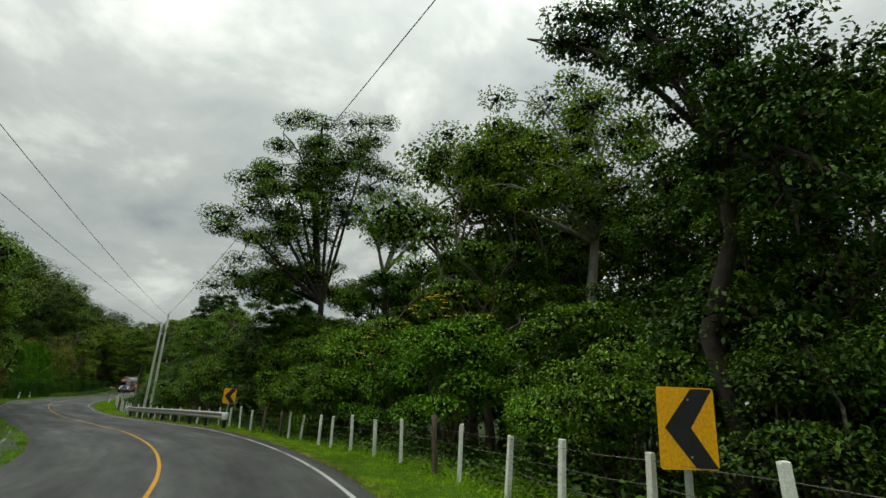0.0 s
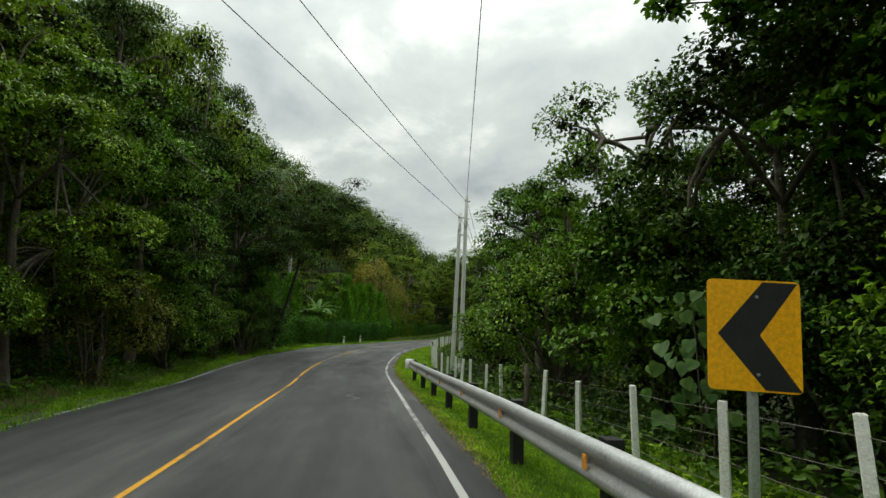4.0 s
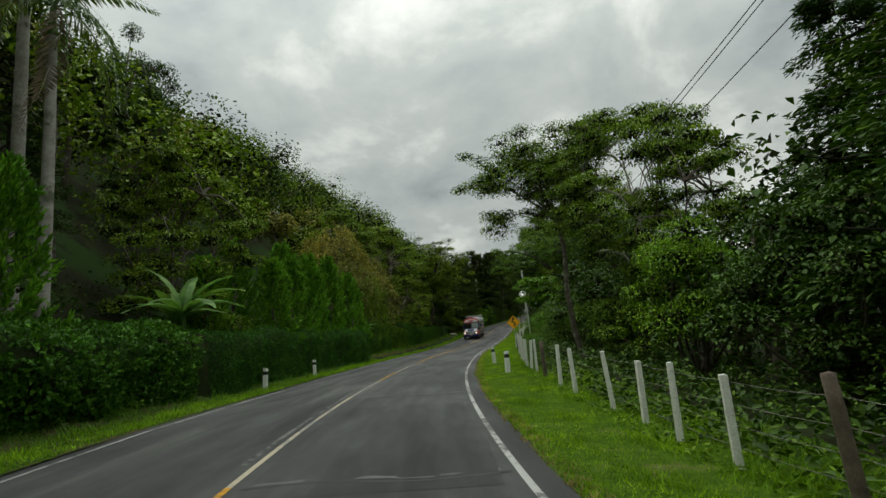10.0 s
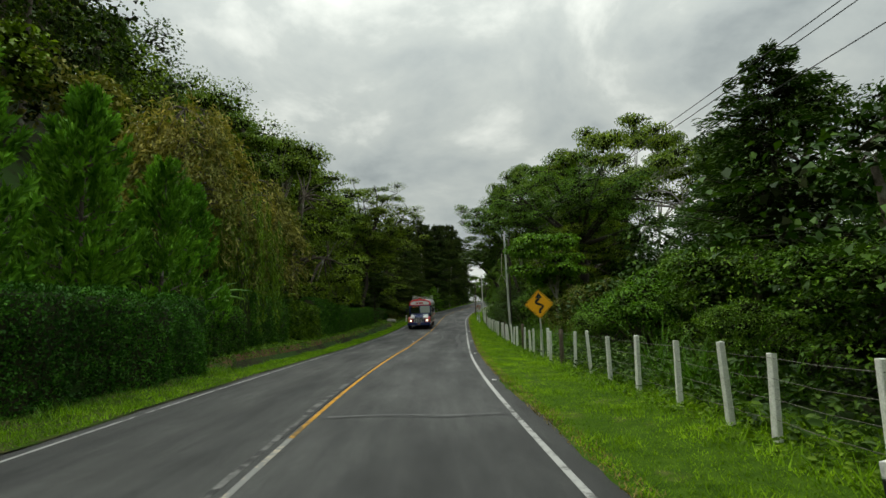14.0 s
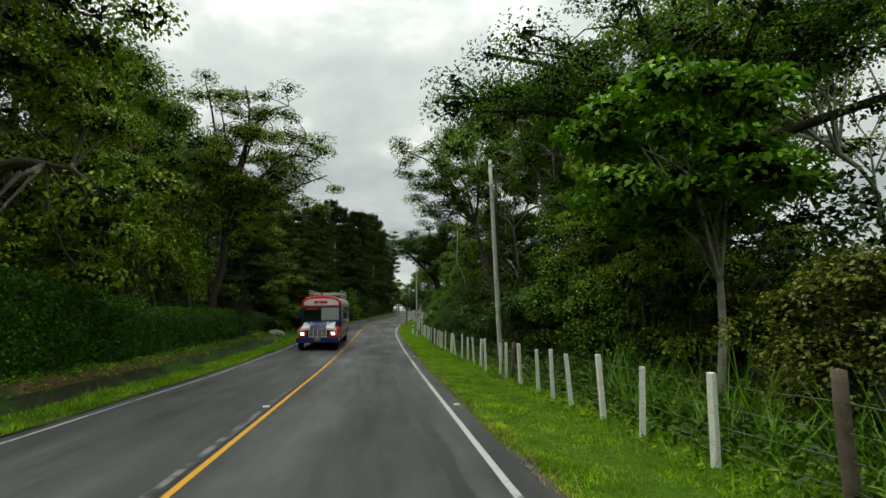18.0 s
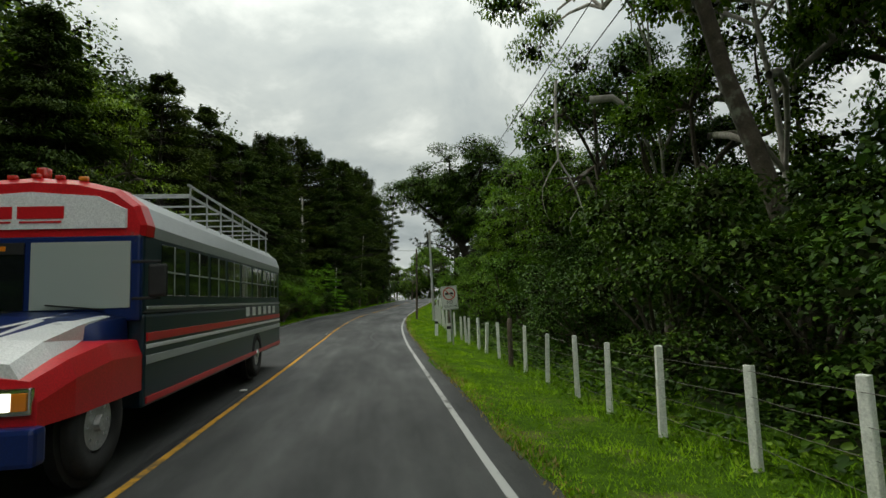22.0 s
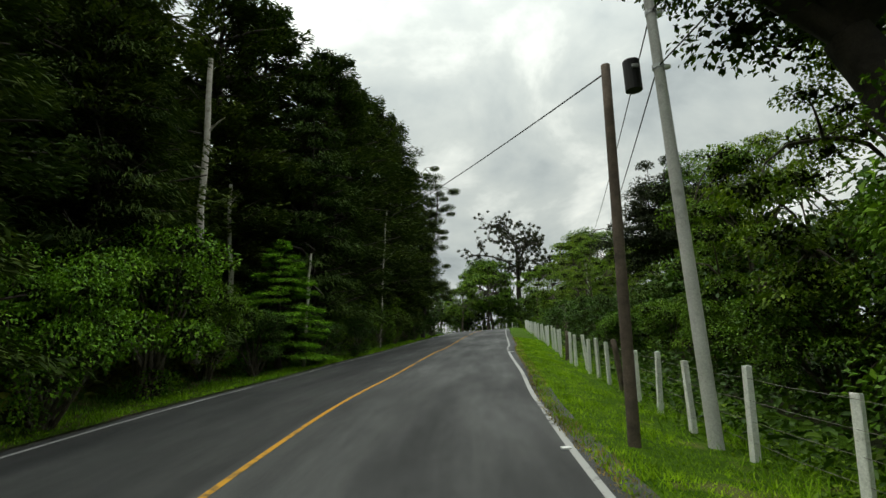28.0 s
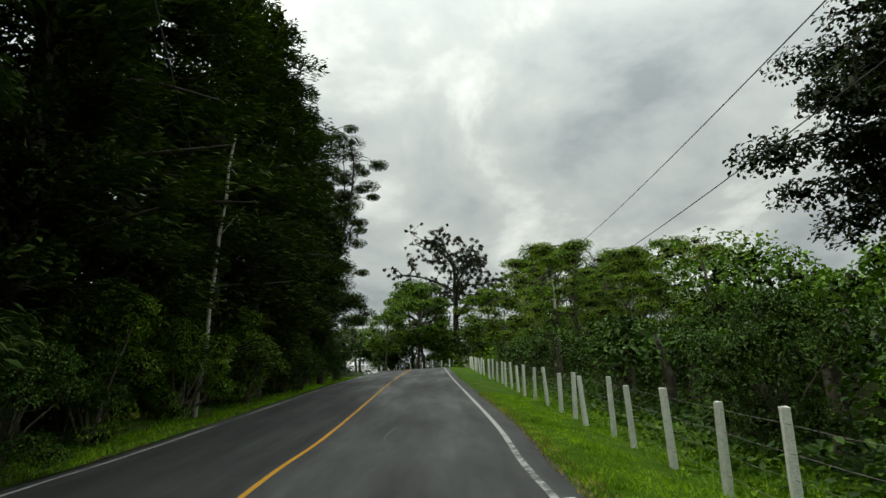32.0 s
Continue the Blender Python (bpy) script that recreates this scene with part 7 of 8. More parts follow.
def royal_palm(x, y, top, r):
    z = land_at(x, y)
    h = top - z - 1.4
    root = thing("palm_tree", "tall palm with a pale ringed trunk and drooping fronds", "palm", "palms", at=Matrix.Translation((x, y, z)))
    t = np.linspace(0, 1, 40)
    rad = r * (1.12 - 0.35 * t) * (1 + 0.05 * (np.arange(40) % 2))
    v, f = tube_arrays([(np.stack([0.12 * np.sin(t * 2), 0 * t, -0.3 + t * (h + 0.3)], 1), rad)], 14)
    child("trunk", mesh_of("trunk", v, f, BARK_PALE, True), root, "pale ringed trunk")
    crown_z = Matrix.Translation((0.11, 0, h))
    part("crownshaft", cyl(r * 0.8, r * 0.45, 1.1, (0.11, 0, h + 0.45), None, 14), BANANA_LEAF, root, "smooth green crownshaft", True)
    rng = np.random.default_rng(int(abs(x) * 10))
    kinds = [frond_mesh(rng, 2.9, PALM_LEAF, s) for s in (0.35, 0.7, 1.0)] + [frond_mesh(rng, 2.3, DRY_FROND, 1.5)]
    for k in range(15):
        kind = kinds[k % 3] if k < 13 else kinds[3]
        tilt = (-38, -14, 8)[k % 3] if k < 13 else 45
        child("frond", kind, root, "brown dead frond" if k >= 13 else "", crown_z @ Matrix.Translation((0, 0, 0.9)) @ Matrix.Rotation(k * 2.4, 4, "Z") @ Matrix.Rotation(radians(tilt), 4, "Y"))


royal_palm(-27.0, 68.4, 15.0, 0.19)
royal_palm(-24.9, 67.4, 11.2, 0.16)


def blade_mesh(rng, length, wide, fold, torn=True):
    """A broad arching blade, torn along its edge."""
    n = 14
    s = np.linspace(0, 1, n)
    x = s * length
    zz = length * (0.65 * s - 0.75 * s ** 2)
    w_ = wide * np.sin(np.pi * np.clip(s * 0.93 + 0.06, 0, 1)) ** 0.6
    V, F = [], []
    for side in (1, -1):
        b = len(V)
        for i in range(n):
            cut = (rng.uniform(0.75, 1.0) if torn else 1.0)
            V += [(x[i], 0, zz[i]), (x[i] + 0.05 * length * (rng.random() if torn else 0), side * w_[i] * cut, zz[i] - fold * w_[i])]
        F += [[b + 2 * i, b + 2 * i + 1, b + 2 * i + 3, b + 2 * i + 2] for i in range(n - 1)]
    return V, F


def banana(x, y, top, seed):
    rng = np.random.default_rng(seed)
    z = land_at(x, y)
    h = top - z
    root = thing("banana_plant", "banana plant with long torn green leaves", "banana plant", "banana plants", at=Matrix.Translation((x, y, z)))
    t = np.linspace(0, 1, 7)
    v, f = tube_arrays([(np.stack([0.1 * t, 0 * t, -0.2 + t * h * 0.55], 1), 0.14 - 0.07 * t)], 10)
    child("stem", mesh_of("stem", v, f, BANANA_LEAF, True), root, "thick green stem")
    for k in range(9):
        V, F = blade_mesh(rng, h * rng.uniform(0.38, 0.52), 0.26, 0.3)
        child("leaf", mesh_of("leaf", V, F, BANANA_LEAF, True), root, "", Matrix.Translation((0.1, 0, h * 0.52)) @ Matrix.Rotation(k * 2.4, 4, "Z") @ Matrix.Rotation(radians(rng.uniform(-55, -5)), 4, "Y"))


for k, (x, y, top) in enumerate([(-24.4, 72.3, 4.4), (-25.6, 73.6, 4.0), (-26.4, 96.8, 2.9), (-28.4, 109.6, 3.4), (-29.4, 112.0, 4.0), (-29.2, 119.5, 4.4)]):
    banana(x, y, top, 80 + k)

# a climber with heart-shaped leaves in front of the dark trees
climber = thing("large_leaved_climber", "climber with big pale green heart-shaped leaves", "plant", at=Matrix.Translation((0.55, 33.9, land_at(0.55, 33.9))))
rng = np.random.default_rng(90)
heart = [(0.0, 0.02), (0.10, -0.05), (0.20, 0.0), (0.23, 0.11), (0.17, 0.25), (0.07, 0.37), (0.0, 0.43)]
V = [(0, heart[i][1], 0.0) for i in range(7)] + [(a, b, -0.22 * a) for a, b in heart] + [(-a, b, -0.22 * a) for a, b in heart]
F = [[i, 7 + i, 8 + i, i + 1] for i in range(6)] + [[14 + i, i, i + 1, 15 + i] for i in range(6)]
heart_me = mesh_of("leaf", V, F, BROAD_BLADE, True)
vine = [limb((0.1 * k - 0.3, 0.1, -0.1), (0.35 * math.sin(k * 2), 0.1, 2.3), 0.02, 0.008, rng, 0.02, 6) for k in range(5)]
child("stem", mesh_of("stem", *tube_arrays(vine, 5), BARK, True), climber)
for k in range(84):
    px_, pz_ = rng.normal() * 0.42, rng.uniform(0.55, 2.35)
    child("leaf", heart_me, climber, "", Matrix.Translation((px_ - 0.1 * (pz_ - 1.4), rng.uniform(-0.55, 0.1), pz_)) @ Euler((radians(rng.uniform(-150, -95)), radians(rng.uniform(-30, 30)), radians(rng.uniform(-60, 60)))).to_matrix().to_4x4() @ Matrix.Diagonal((*[rng.uniform(0.32, 0.55)] * 3, 1)))

# the bare tree at the bend, hung with air plants
rng = np.random.default_rng(93)
bx, by = 1.0, 239.5
bz = land_at(bx, by)
bare = thing("bare_tree", "huge almost leafless tree hung with grey air plants", "tree", "roadside trees", at=Matrix.Translation((bx, by, bz)))
tp, tr = trunk_path(rng, 15.5, 0.62, 0.05, 9, 0.3)
paths, tips = [(tp, tr)], []
for k in range(17):
    a, i0 = k * 2.4, 4 + k % 5
    reach = (9.2 if i0 < 7 else 5.2) * rng.uniform(0.7, 1.05)
    b = tp[i0] + np.array([np.cos(a) * reach, np.sin(a) * reach, rng.uniform(1.0, 4.2)])
    L1 = limb(tp[i0], b, tr[i0] * 0.5, 0.09, rng, 0.15, 7)
    paths.append(L1)
    for j in range(7):
        c0 = L1[0][rng.integers(2, 7)]
        c1 = c0 + rng.normal(size=3) * np.array([1.3, 1.3, 0.8]) + np.array([0, 0, 0.9])
        paths.append(limb(c0, c1, 0.07, 0.025, rng, 0.1, 4))
        tips += [c0, c1]
        for m_ in range(3):
            c2 = c1 + rng.normal(size=3) * 0.7 + np.array([0, 0, 0.4])
            paths.append(limb(c1, c2, 0.03, 0.012, rng, 0.1, 3))
            tips.append(c2)
child("trunk", mesh_of("trunk", *tube_arrays(paths, 6), BARK_DARK, True), bare, "dark trunk with bare limbs")
tips = np.array(tips)
child("epiphyte", mesh_of("epiphyte", *clump_leaves(rng, tips, rng.uniform(0.2, 0.42, len(tips)), 18, 0.34, 0.35, 0.6, 0.1, 0.9, 1.0), LEAF_GREY), bare, "grey tufts of air plants")


def snag(x, y, top, r, lean, label):
    rng = np.random.default_rng(int(top * 10))
    z = land_at(x, y)
    root = thing("dead_trunk", label, "dead tree", at=Matrix.Translation((x, y, z)))
    t = np.linspace(0, 1, 9)[:, None]
    p = np.array([[0, 0, -0.3]]) + t * np.array([[lean, 0, top - z + 0.3]]) + rng.normal(size=(9, 3)) * 0.03
    child("trunk", mesh_of("trunk", *tube_arrays([(p, np.linspace(r, r * 0.55, 9))] + [limb(p[i], p[i] + rng.normal(size=3) * 0.5, r * 0.3, 0.01, rng, 0.1, 4) for i in (5, 6, 7)], 8), SNAG, True), root)


snag(-20.9, 170.4, 5.6, 0.07, 0.25, "thin bleached dead trunk among the bushes")
snag(-23.3, 167.1, 11.5, 0.15, 0.1, "tall pale dead trunk with mossy patches")
snag(-23.2, 169.8, 8.2, 0.12, -0.2, "slim pale dead trunk among dark conifers")
snag(-19.0, 182.6, 10.4, 0.07, 0.6, "thin bare leaning trunk in front of conifers")
snag(9.0, 214.0, 12.5, 0.16, -2.6, "pale leaning bare trunk among low trees")

# a dead forked branch that hangs in the trees
rng = np.random.default_rng(95)
hang = thing("hanging_branch", "dead pale forked branch hanging from the trees", "branch", at=Matrix.Translation((-12.0, 135.9, 0)))
paths = [limb((0.1, 0, 7.4), (0, 0, 5.05), 0.045, 0.032, rng, 0, 5), limb((0, 0, 5.05), (-0.45, 0.2, 4.25), 0.03, 0.016, rng, 0, 4), limb((0, 0, 5.05), (0.6, -0.3, 2.9), 0.03, 0.013, rng, 0, 5),
         limb((-0.45, 0.2, 4.25), (-0.34, 0.2, 3.4), 0.016, 0.006, rng, 0, 4), limb((0.4, -0.2, 3.6), (0.3, 0, 2.7), 0.014, 0.005, rng, 0, 4), limb((0, 0, 5.6), (-0.6, 0.2, 5.5), 0.014, 0.005, rng, 0, 4)]
child("branch", mesh_of("branch", *tube_arrays(paths, 6), SNAG, True), hang)

# yellow flowers on the first shrubs
for fx, fy, fz, n in ((5.6, 14.2, 3.4, 40), (5.4, 19.4, 3.0, 34)):
    rng = np.random.default_rng(int(fx * 100))
    P = ball(rng, n, 0.8) * np.array([[1.3, 1.3, 0.9]]) + np.array([[fx, fy, fz]])
    fl = thing("wild_sunflowers", "yellow daisy-like flowers on tall shrubs", "flowers", kind="stuff")
    pet = [leaf_arrays(P + 0.05 * np.array([[math.cos(a), math.sin(a), 0]]), np.tile([[math.cos(a), math.sin(a), 0.1]], (n, 1)), np.tile([[0.2, -0.4, 0.9]], (n, 1)), 0.11, 0.06) for a in np.linspace(0, 5.2, 6)]
    child("petals", mesh_of("petals", *join(*pet), FLOWER), fl)


# ---------------- patches, seams and studs on the road ----------------
def ribbon(name, pts, wide, mat, label, lift=0.004):
    """A thin flat band over the road along (v, d) marks."""
    pts = catmull(pts, 6)
    rng = np.random.default_rng(len(pts) + int(abs(pts[0][0])))
    tg = unit(np.gradient(pts, axis=0))
    nn = np.stack([-tg[:, 1], tg[:, 0]], 1) * (wide * 0.5 * rng.uniform(0.5, 1.4, len(pts)))[:, None]
    E = np.stack([pts + nn, pts - nn], 1).reshape(-1, 2)
    xy = road_xy(E[:, 0], E[:, 1])
    z = road_z(E[:, 0], E[:, 1]) + lift
    F = np.array([[2 * i, 2 * i + 1, 2 * i + 3, 2 * i + 2] for i in range(len(pts) - 1)])
    return tagged(new(name, mesh_of(name, np.column_stack([xy, z]), F, mat)), label, "road repair", kind="structure")


for v in (50.2, 60.9, 69.0, 85.3):
    ribbon("road_seam", [(v, 0.15), (v + 0.12, 1.0), (v - 0.05, 2.0), (v + 0.1, 3.0)], 0.07, TAR, "dark cross seam in the asphalt")
    ribbon("road_seam", [(v + 0.14, 0.2), (v + 0.24, 1.2), (v + 0.1, 2.1), (v + 0.22, 2.9)], 0.10, PALE_PATCH, "pale cross seam in the asphalt", 0.003)
for v0, v1, d, w_ in ((100, 118, 2.5, 0.22), (36.8, 38.0, 1.9, 0.16), (109, 122, 1.3, 0.10), (139.0, 146, 1.9, 0.14), (174, 178, 1.2, 0.06), (147.9, 148.3, 0.55, 0.14)):
    ribbon("tar_repair", [(v0, d), (v0 * 0.7 + v1 * 0.3, d + 0.14), (v0 * 0.3 + v1 * 0.7, d - 0.1), (v1, d)], w_, TAR, "dark tar repair in the asphalt", 0.0035)
ribbon("old_line", [(97, -0.30), (100, -0.24), (104, -0.18), (108, -0.14)], 0.06, PALE_PATCH, "ghost of an older centre line", 0.0035)

stud_me = bm_mesh("road_stud", box(0.11, 0.10, 0.024, (0, 0, 0.012), 0.008), WHITE_PAINT)
for v, d in ((99.2, 3.28), (108.9, 3.3), (109.1, -0.17), (122.0, 3.3), (157.5, 3.32), (89.8, 3.28), (172.6, 3.28), (145.6, -0.17), (131.6, -0.2)):
    x, y = road_xy(v, d)
    tagged(new("road_stud", stud_me), "small white reflective road stud", "road stud", "road studs").location = (x, y, float(road_z(v, d)))

rock = thing("boulder", "grey mossy boulder on the grass verge", "rock", at=Matrix.Translation((-24.6, 136.9, land_at(-24.6, 136.9))))
bm = bmesh.new()
bmesh.ops.create_icosphere(bm, subdivisions=3, radius=0.45)
for v in bm.verts:
    k = 1 + 0.25 * noise.noise(v.co * 2.1)
    v.co = Vector((v.co.x * 1.3 * k, v.co.y * k, v.co.z * 0.6 * k + 0.12))
part("stone", bm, BARK_PALE, rock)


# ---------------- the bus ----------------
def paint(name, c, rough=0.3, stain=(0.10, 0.09, 0.08)):
    return surface(name, tuple(a * 0.9 for a in c), c, 2, rough, 0.0, fine=70, bump=0.02, dist=0.001, stain=stain, stain_scale=2.5, stain_at=0.70, spec=0.5)


TEAL = paint("dark_teal_paint", (0.004, 0.020, 0.034))
NAVY, BUS_RED, BUS_WHITE, BUS_SILVER = paint("navy_paint", (0.007, 0.022, 0.120)), paint("red_paint", (0.64, 0.014, 0.022)), paint("bus_white", (0.84, 0.84, 0.83)), paint("silver_paint", (0.42, 0.44, 0.45))
RUBBER = surface("tyre_rubber", (0.012, 0.012, 0.012), (0.028, 0.028, 0.028), 6, 0.85, fine=60, bump=0.3, dist=0.004)
RIM = surface("steel_rim", (0.45, 0.45, 0.45), (0.62, 0.62, 0.62), 5, 0.35, 0.6, bump=0.05)
CHROME = surface("chrome", (0.70, 0.70, 0.70), (0.78, 0.78, 0.78), 5, 0.15, 1.0, bump=0)
PLATE = surface("licence_plate", (0.50, 0.30, 0.20), (0.58, 0.36, 0.24), 8, 0.5, bump=0)


def glass_dark(name, c, rough):
    m, N, L, B = nodes_of(name)
    B.inputs["Base Color"].default_value = (*c, 1)
    B.inputs["Roughness"].default_value = rough
    B.inputs["Specular IOR Level"].default_value = 0.6
    B.inputs["Coat Weight"].default_value = 0.5
    return m


GLASS = glass_dark("dark_window_glass", (0.008, 0.010, 0.011), 0.06)
# pale base colour paints a whitish reflection into one windscreen pane
PALE_REFLECTION_GLASS = glass_dark("windscreen_painted_reflection", (0.36, 0.40, 0.37), 0.10)
LAMP_LENS = glass_dark("lamp_lens", (0.62, 0.62, 0.58), 0.12)
AMBER_LENS = glass_dark("amber_lens", (0.72, 0.22, 0.02), 0.15)
RED_LENS = glass_dark("red_lens", (0.55, 0.03, 0.02), 0.15)
LIT = bpy.data.materials.new("lit_headlamp")
LIT.use_nodes = True
LIT.node_tree.nodes["Principled BSDF"].inputs["Emission Color"].default_value = (1.0, 0.93, 0.75, 1)
LIT.node_tree.nodes["Principled BSDF"].inputs["Emission Strength"].default_value = 3.0


def loft(sections, caps=True):
    """A closed skin through rings of equal count."""
    bm = bmesh.new()
    rings = [[bm.verts.new(p) for p in s] for s in sections]
    n = len(rings[0])
    for a, b in zip(rings[:-1], rings[1:]):
        for i in range(n):
            bm.faces.new((a[i], a[(i + 1) % n], b[(i + 1) % n], b[i]))
    if caps:
        bm.faces.new(rings[0][::-1])
        bm.faces.new(rings[-1])
    bmesh.ops.recalc_face_normals(bm, faces=bm.faces[:])
    return bm


def wheel(parent, x, y, r, w_, dual=False):
    turn = Matrix.Rotation(radians(90), 3, "Y")
    bm = bmesh.new()
    prof = [(r * 0.56, -w_ / 2), (r * 0.9, -w_ / 2), (r, -w_ * 0.38), (r, w_ * 0.38), (r * 0.9, w_ / 2), (r * 0.56, w_ / 2)]
    seg = 28
    rings = [[bm.verts.new((q, a * math.cos(2 * math.pi * k / seg), a * math.sin(2 * math.pi * k / seg))) for k in range(seg)] for a, q in prof]
    for a in range(len(prof)):
        b = (a + 1) % len(prof)
        for k in range(seg):
            bm.faces.new((rings[a][k], rings[a][(k + 1) % seg], rings[b][(k + 1) % seg], rings[b][k]))
    bmesh.ops.recalc_face_normals(bm, faces=bm.faces[:])
    wob = part("wheel", bm, RUBBER, parent, "black tyre", True, Matrix.Translation((x, y, r)))
    s = 1 if x > 0 else -1
    part("rim", cyl(r * 0.57, r * 0.5, w_ * 0.7, (s * 0.02, 0, 0), turn, 24), RIM, wob, "steel rim")
    part("hub", cyl(r * 0.2, r * 0.15, w_ * 0.5, (s * w_ * 0.35, 0, 0), turn, 12), RIM, wob)
    for k in range(8):
        a = k * math.pi / 4
        part("wheel_nut", cyl(0.018, 0.018, 0.03, (s * w_ * 0.37, r * 0.36 * math.cos(a), r * 0.36 * math.sin(a)), turn, 6), CHROME, wob)
    return wob


def build_bus(x, y, z, slope):
    root = thing("bus", "old bonneted passenger bus in navy, red and white with roof rack", "bus", at=Matrix.Translation((x, y, z)) @ Matrix.Rotation(slope, 4, "X") @ Matrix.Diagonal((0.88, 0.95, 0.95, 1)))
    Wd, Y0, Y1 = 1.19, 1.75, 9.7
    part("body", box(2 * Wd, Y1 - Y0, 0.98, (0, (Y0 + Y1) / 2, 0.92), 0.04), TEAL, root, "dark teal side panels")
    part("pillar_band", box(2 * Wd - 0.03, Y1 - Y0, 0.86, (0, (Y0 + Y1) / 2, 1.84), 0.03), TEAL, root, "dark window band")
    arch = [(Wd * 0.99, 2.24), (Wd * 1.0, 2.36), (Wd * 0.93, 2.58), (Wd * 0.75, 2.75), (Wd * 0.4, 2.85), (0, 2.88), (-Wd * 0.4, 2.85), (-Wd * 0.75, 2.75), (-Wd * 0.93, 2.58), (-Wd * 1.0, 2.36), (-Wd * 0.99, 2.24)]
    part("roof", loft([[(a, yy, b) for a, b in arch] for yy in (Y0 + 0.22, Y0 + 1.5, Y1 - 0.8, Y1)]), BUS_SILVER, root, "silver-white arched roof")
    part("front_cap", loft([[(a * sx, yy, (b - 2.24) * sz + 2.24) for a, b in arch] for yy, sx, sz in ((Y0 - 0.06, 0.97, 0.90), (Y0 + 0.02, 1.005, 1.0), (Y0 + 0.215, 1.01, 1.01))]), BUS_RED, root, "red front roof cap")
    # destination board with unreadable script
    board = part("destination_board", loft([[(a * s, yy, zz) for a, zz in ((1.0, 2.32), (1.0, 2.52), (0.7, 2.66), (0, 2.71), (-0.7, 2.66), (-1.0, 2.52), (-1.0, 2.32))] for yy, s in ((Y0 - 0.085, 1.0), (Y0 - 0.055, 1.02))]), BUS_WHITE, root, "white board over the windscreen")
    for k, (cx, wl_) in enumerate(((-0.30, 0.26), (0.12, 0.48))):
        part("script_bar", box(wl_, 0.006, 0.13, (cx, Y0 - 0.090, 2.49), 0.002), BUS_RED, board, "red bar of painted script")
        part("script_bar", box(wl_ * 0.9, 0.006, 0.02, (cx, Y0 - 0.090, 2.39), 0.002), BUS_RED, board)
    for cx in (-0.5, -0.25, 0.0, 0.25, 0.5):
        part("marker_lamp", box(0.10, 0.05, 0.05, (cx, Y0 + 0.02, 2.90 - 0.06 * abs(cx)), 0.015), AMBER_LENS if abs(cx) > 0.3 else RED_LENS, root, "small roof marker lamp")
    part("beacon", box(0.12, 0.12, 0.12, (0, Y0 + 0.15, 2.96), 0.03), RED_LENS, root, "red roof beacon")
    # windscreen
    frame_ = part("windscreen_frame", box(2 * Wd - 0.06, 0.10, 0.92, (0, Y0 - 0.01, 1.80), 0.03), NAVY, root)
    part("windscreen_pane", box(0.98, 0.02, 0.70, (-0.53, Y0 - 0.062, 1.83), 0.006), GLASS, frame_, "dark windscreen pane")
    part("windscreen_pane", box(1.04, 0.02, 0.70, (0.54, Y0 - 0.062, 1.83), 0.006), PALE_REFLECTION_GLASS, frame_, "windscreen pane with a painted pale reflection")
    part("visor_strip", box(0.98, 0.012, 0.12, (-0.53, Y0 - 0.078, 2.12), 0.003), BLACK, frame_, "dark sun strip")
    for k in range(7):
        part("script_bar", box(0.07, 0.006, 0.05, (-0.80 + k * 0.09, Y0 - 0.086, 2.12), 0.002), AMBER_LENS, frame_)
    for cx in (-0.45, 0.5):
        part("wiper", box(0.62, 0.015, 0.015, (cx, Y0 - 0.085, 1.50), 0.003, Matrix.Rotation(radians(6), 3, "Y")), BLACK, frame_)
    # bonnet
    def ring(yy, w1, w0, ztop, zlow):
        return [(w1, yy, ztop - 0.07), (w1 * 0.7, yy, ztop), (0, yy, ztop + 0.03), (-w1 * 0.7, yy, ztop), (-w1, yy, ztop - 0.07), (-w0, yy, zlow), (w0, yy, zlow)]
    bon = part("bonnet", loft([ring(0.18, 0.60, 0.62, 1.16, 0.62), ring(0.5, 0.74, 0.76, 1.27, 0.6), ring(1.2, 0.92, 0.95, 1.40, 0.6), ring(Y0 - 0.03, 1.02, 1.05, 1.45, 0.6)]), NAVY, root, "navy bonnet", True)
    stripe = catmull([(-0.50, 1.30), (-0.46, 0.85), (-0.25, 0.62), (0.05, 0.58), (0.30, 0.72), (0.52, 1.28)], 6)
    tg = unit(np.gradient(stripe, axis=0))
    nn = np.stack([tg[:, 1], -tg[:, 0]], 1) * 0.035
    E = np.concatenate([stripe + nn, stripe - nn])
    zt = np.interp(E[:, 1], [0.18, 0.5, 1.2, 1.72], [1.20, 1.305, 1.435, 1.485]) - 0.035 * np.abs(E[:, 0]) / 0.6
    n = len(stripe)
    child("bonnet_stripe", mesh_of("bonnet_stripe", np.column_stack([E, zt + 0.006]), np.array([[i, i + 1, n + i + 1, n + i] for i in range(n - 1)]), BUS_WHITE), bon, "white curved stripe")
    for s in (-1, 1):
        def fr(yy, zt_, wo):
            return [(s * 0.62, yy, zt_), (s * wo * 0.95, yy, zt_ - 0.06), (s * wo, yy, zt_ - 0.22), (s * wo, yy, 0.62), (s * 0.62, yy, 0.62)]
        fen = part("wing", loft([fr(0.10, 1.02, 1.12), fr(0.5, 1.14, 1.18), fr(1.1, 1.22, 1.18), fr(Y0, 1.2, 1.17)]), BUS_RED, root, "red front wing")
        part("wing_flash", loft([[(s * 0.46, yy, zt_), (s * 0.90, yy, zt_ - 0.05), (s * (0.90 + 0.10 * (yy < 0.6)), yy, zt_ - 0.20), (s * 0.46, yy, zt_ - 0.1)] for yy, zt_ in ((0.11, 1.14), (0.5, 1.275), (1.1, 1.395), (1.6, 1.45))]), BUS_WHITE, fen, "white flash along the bonnet edge")
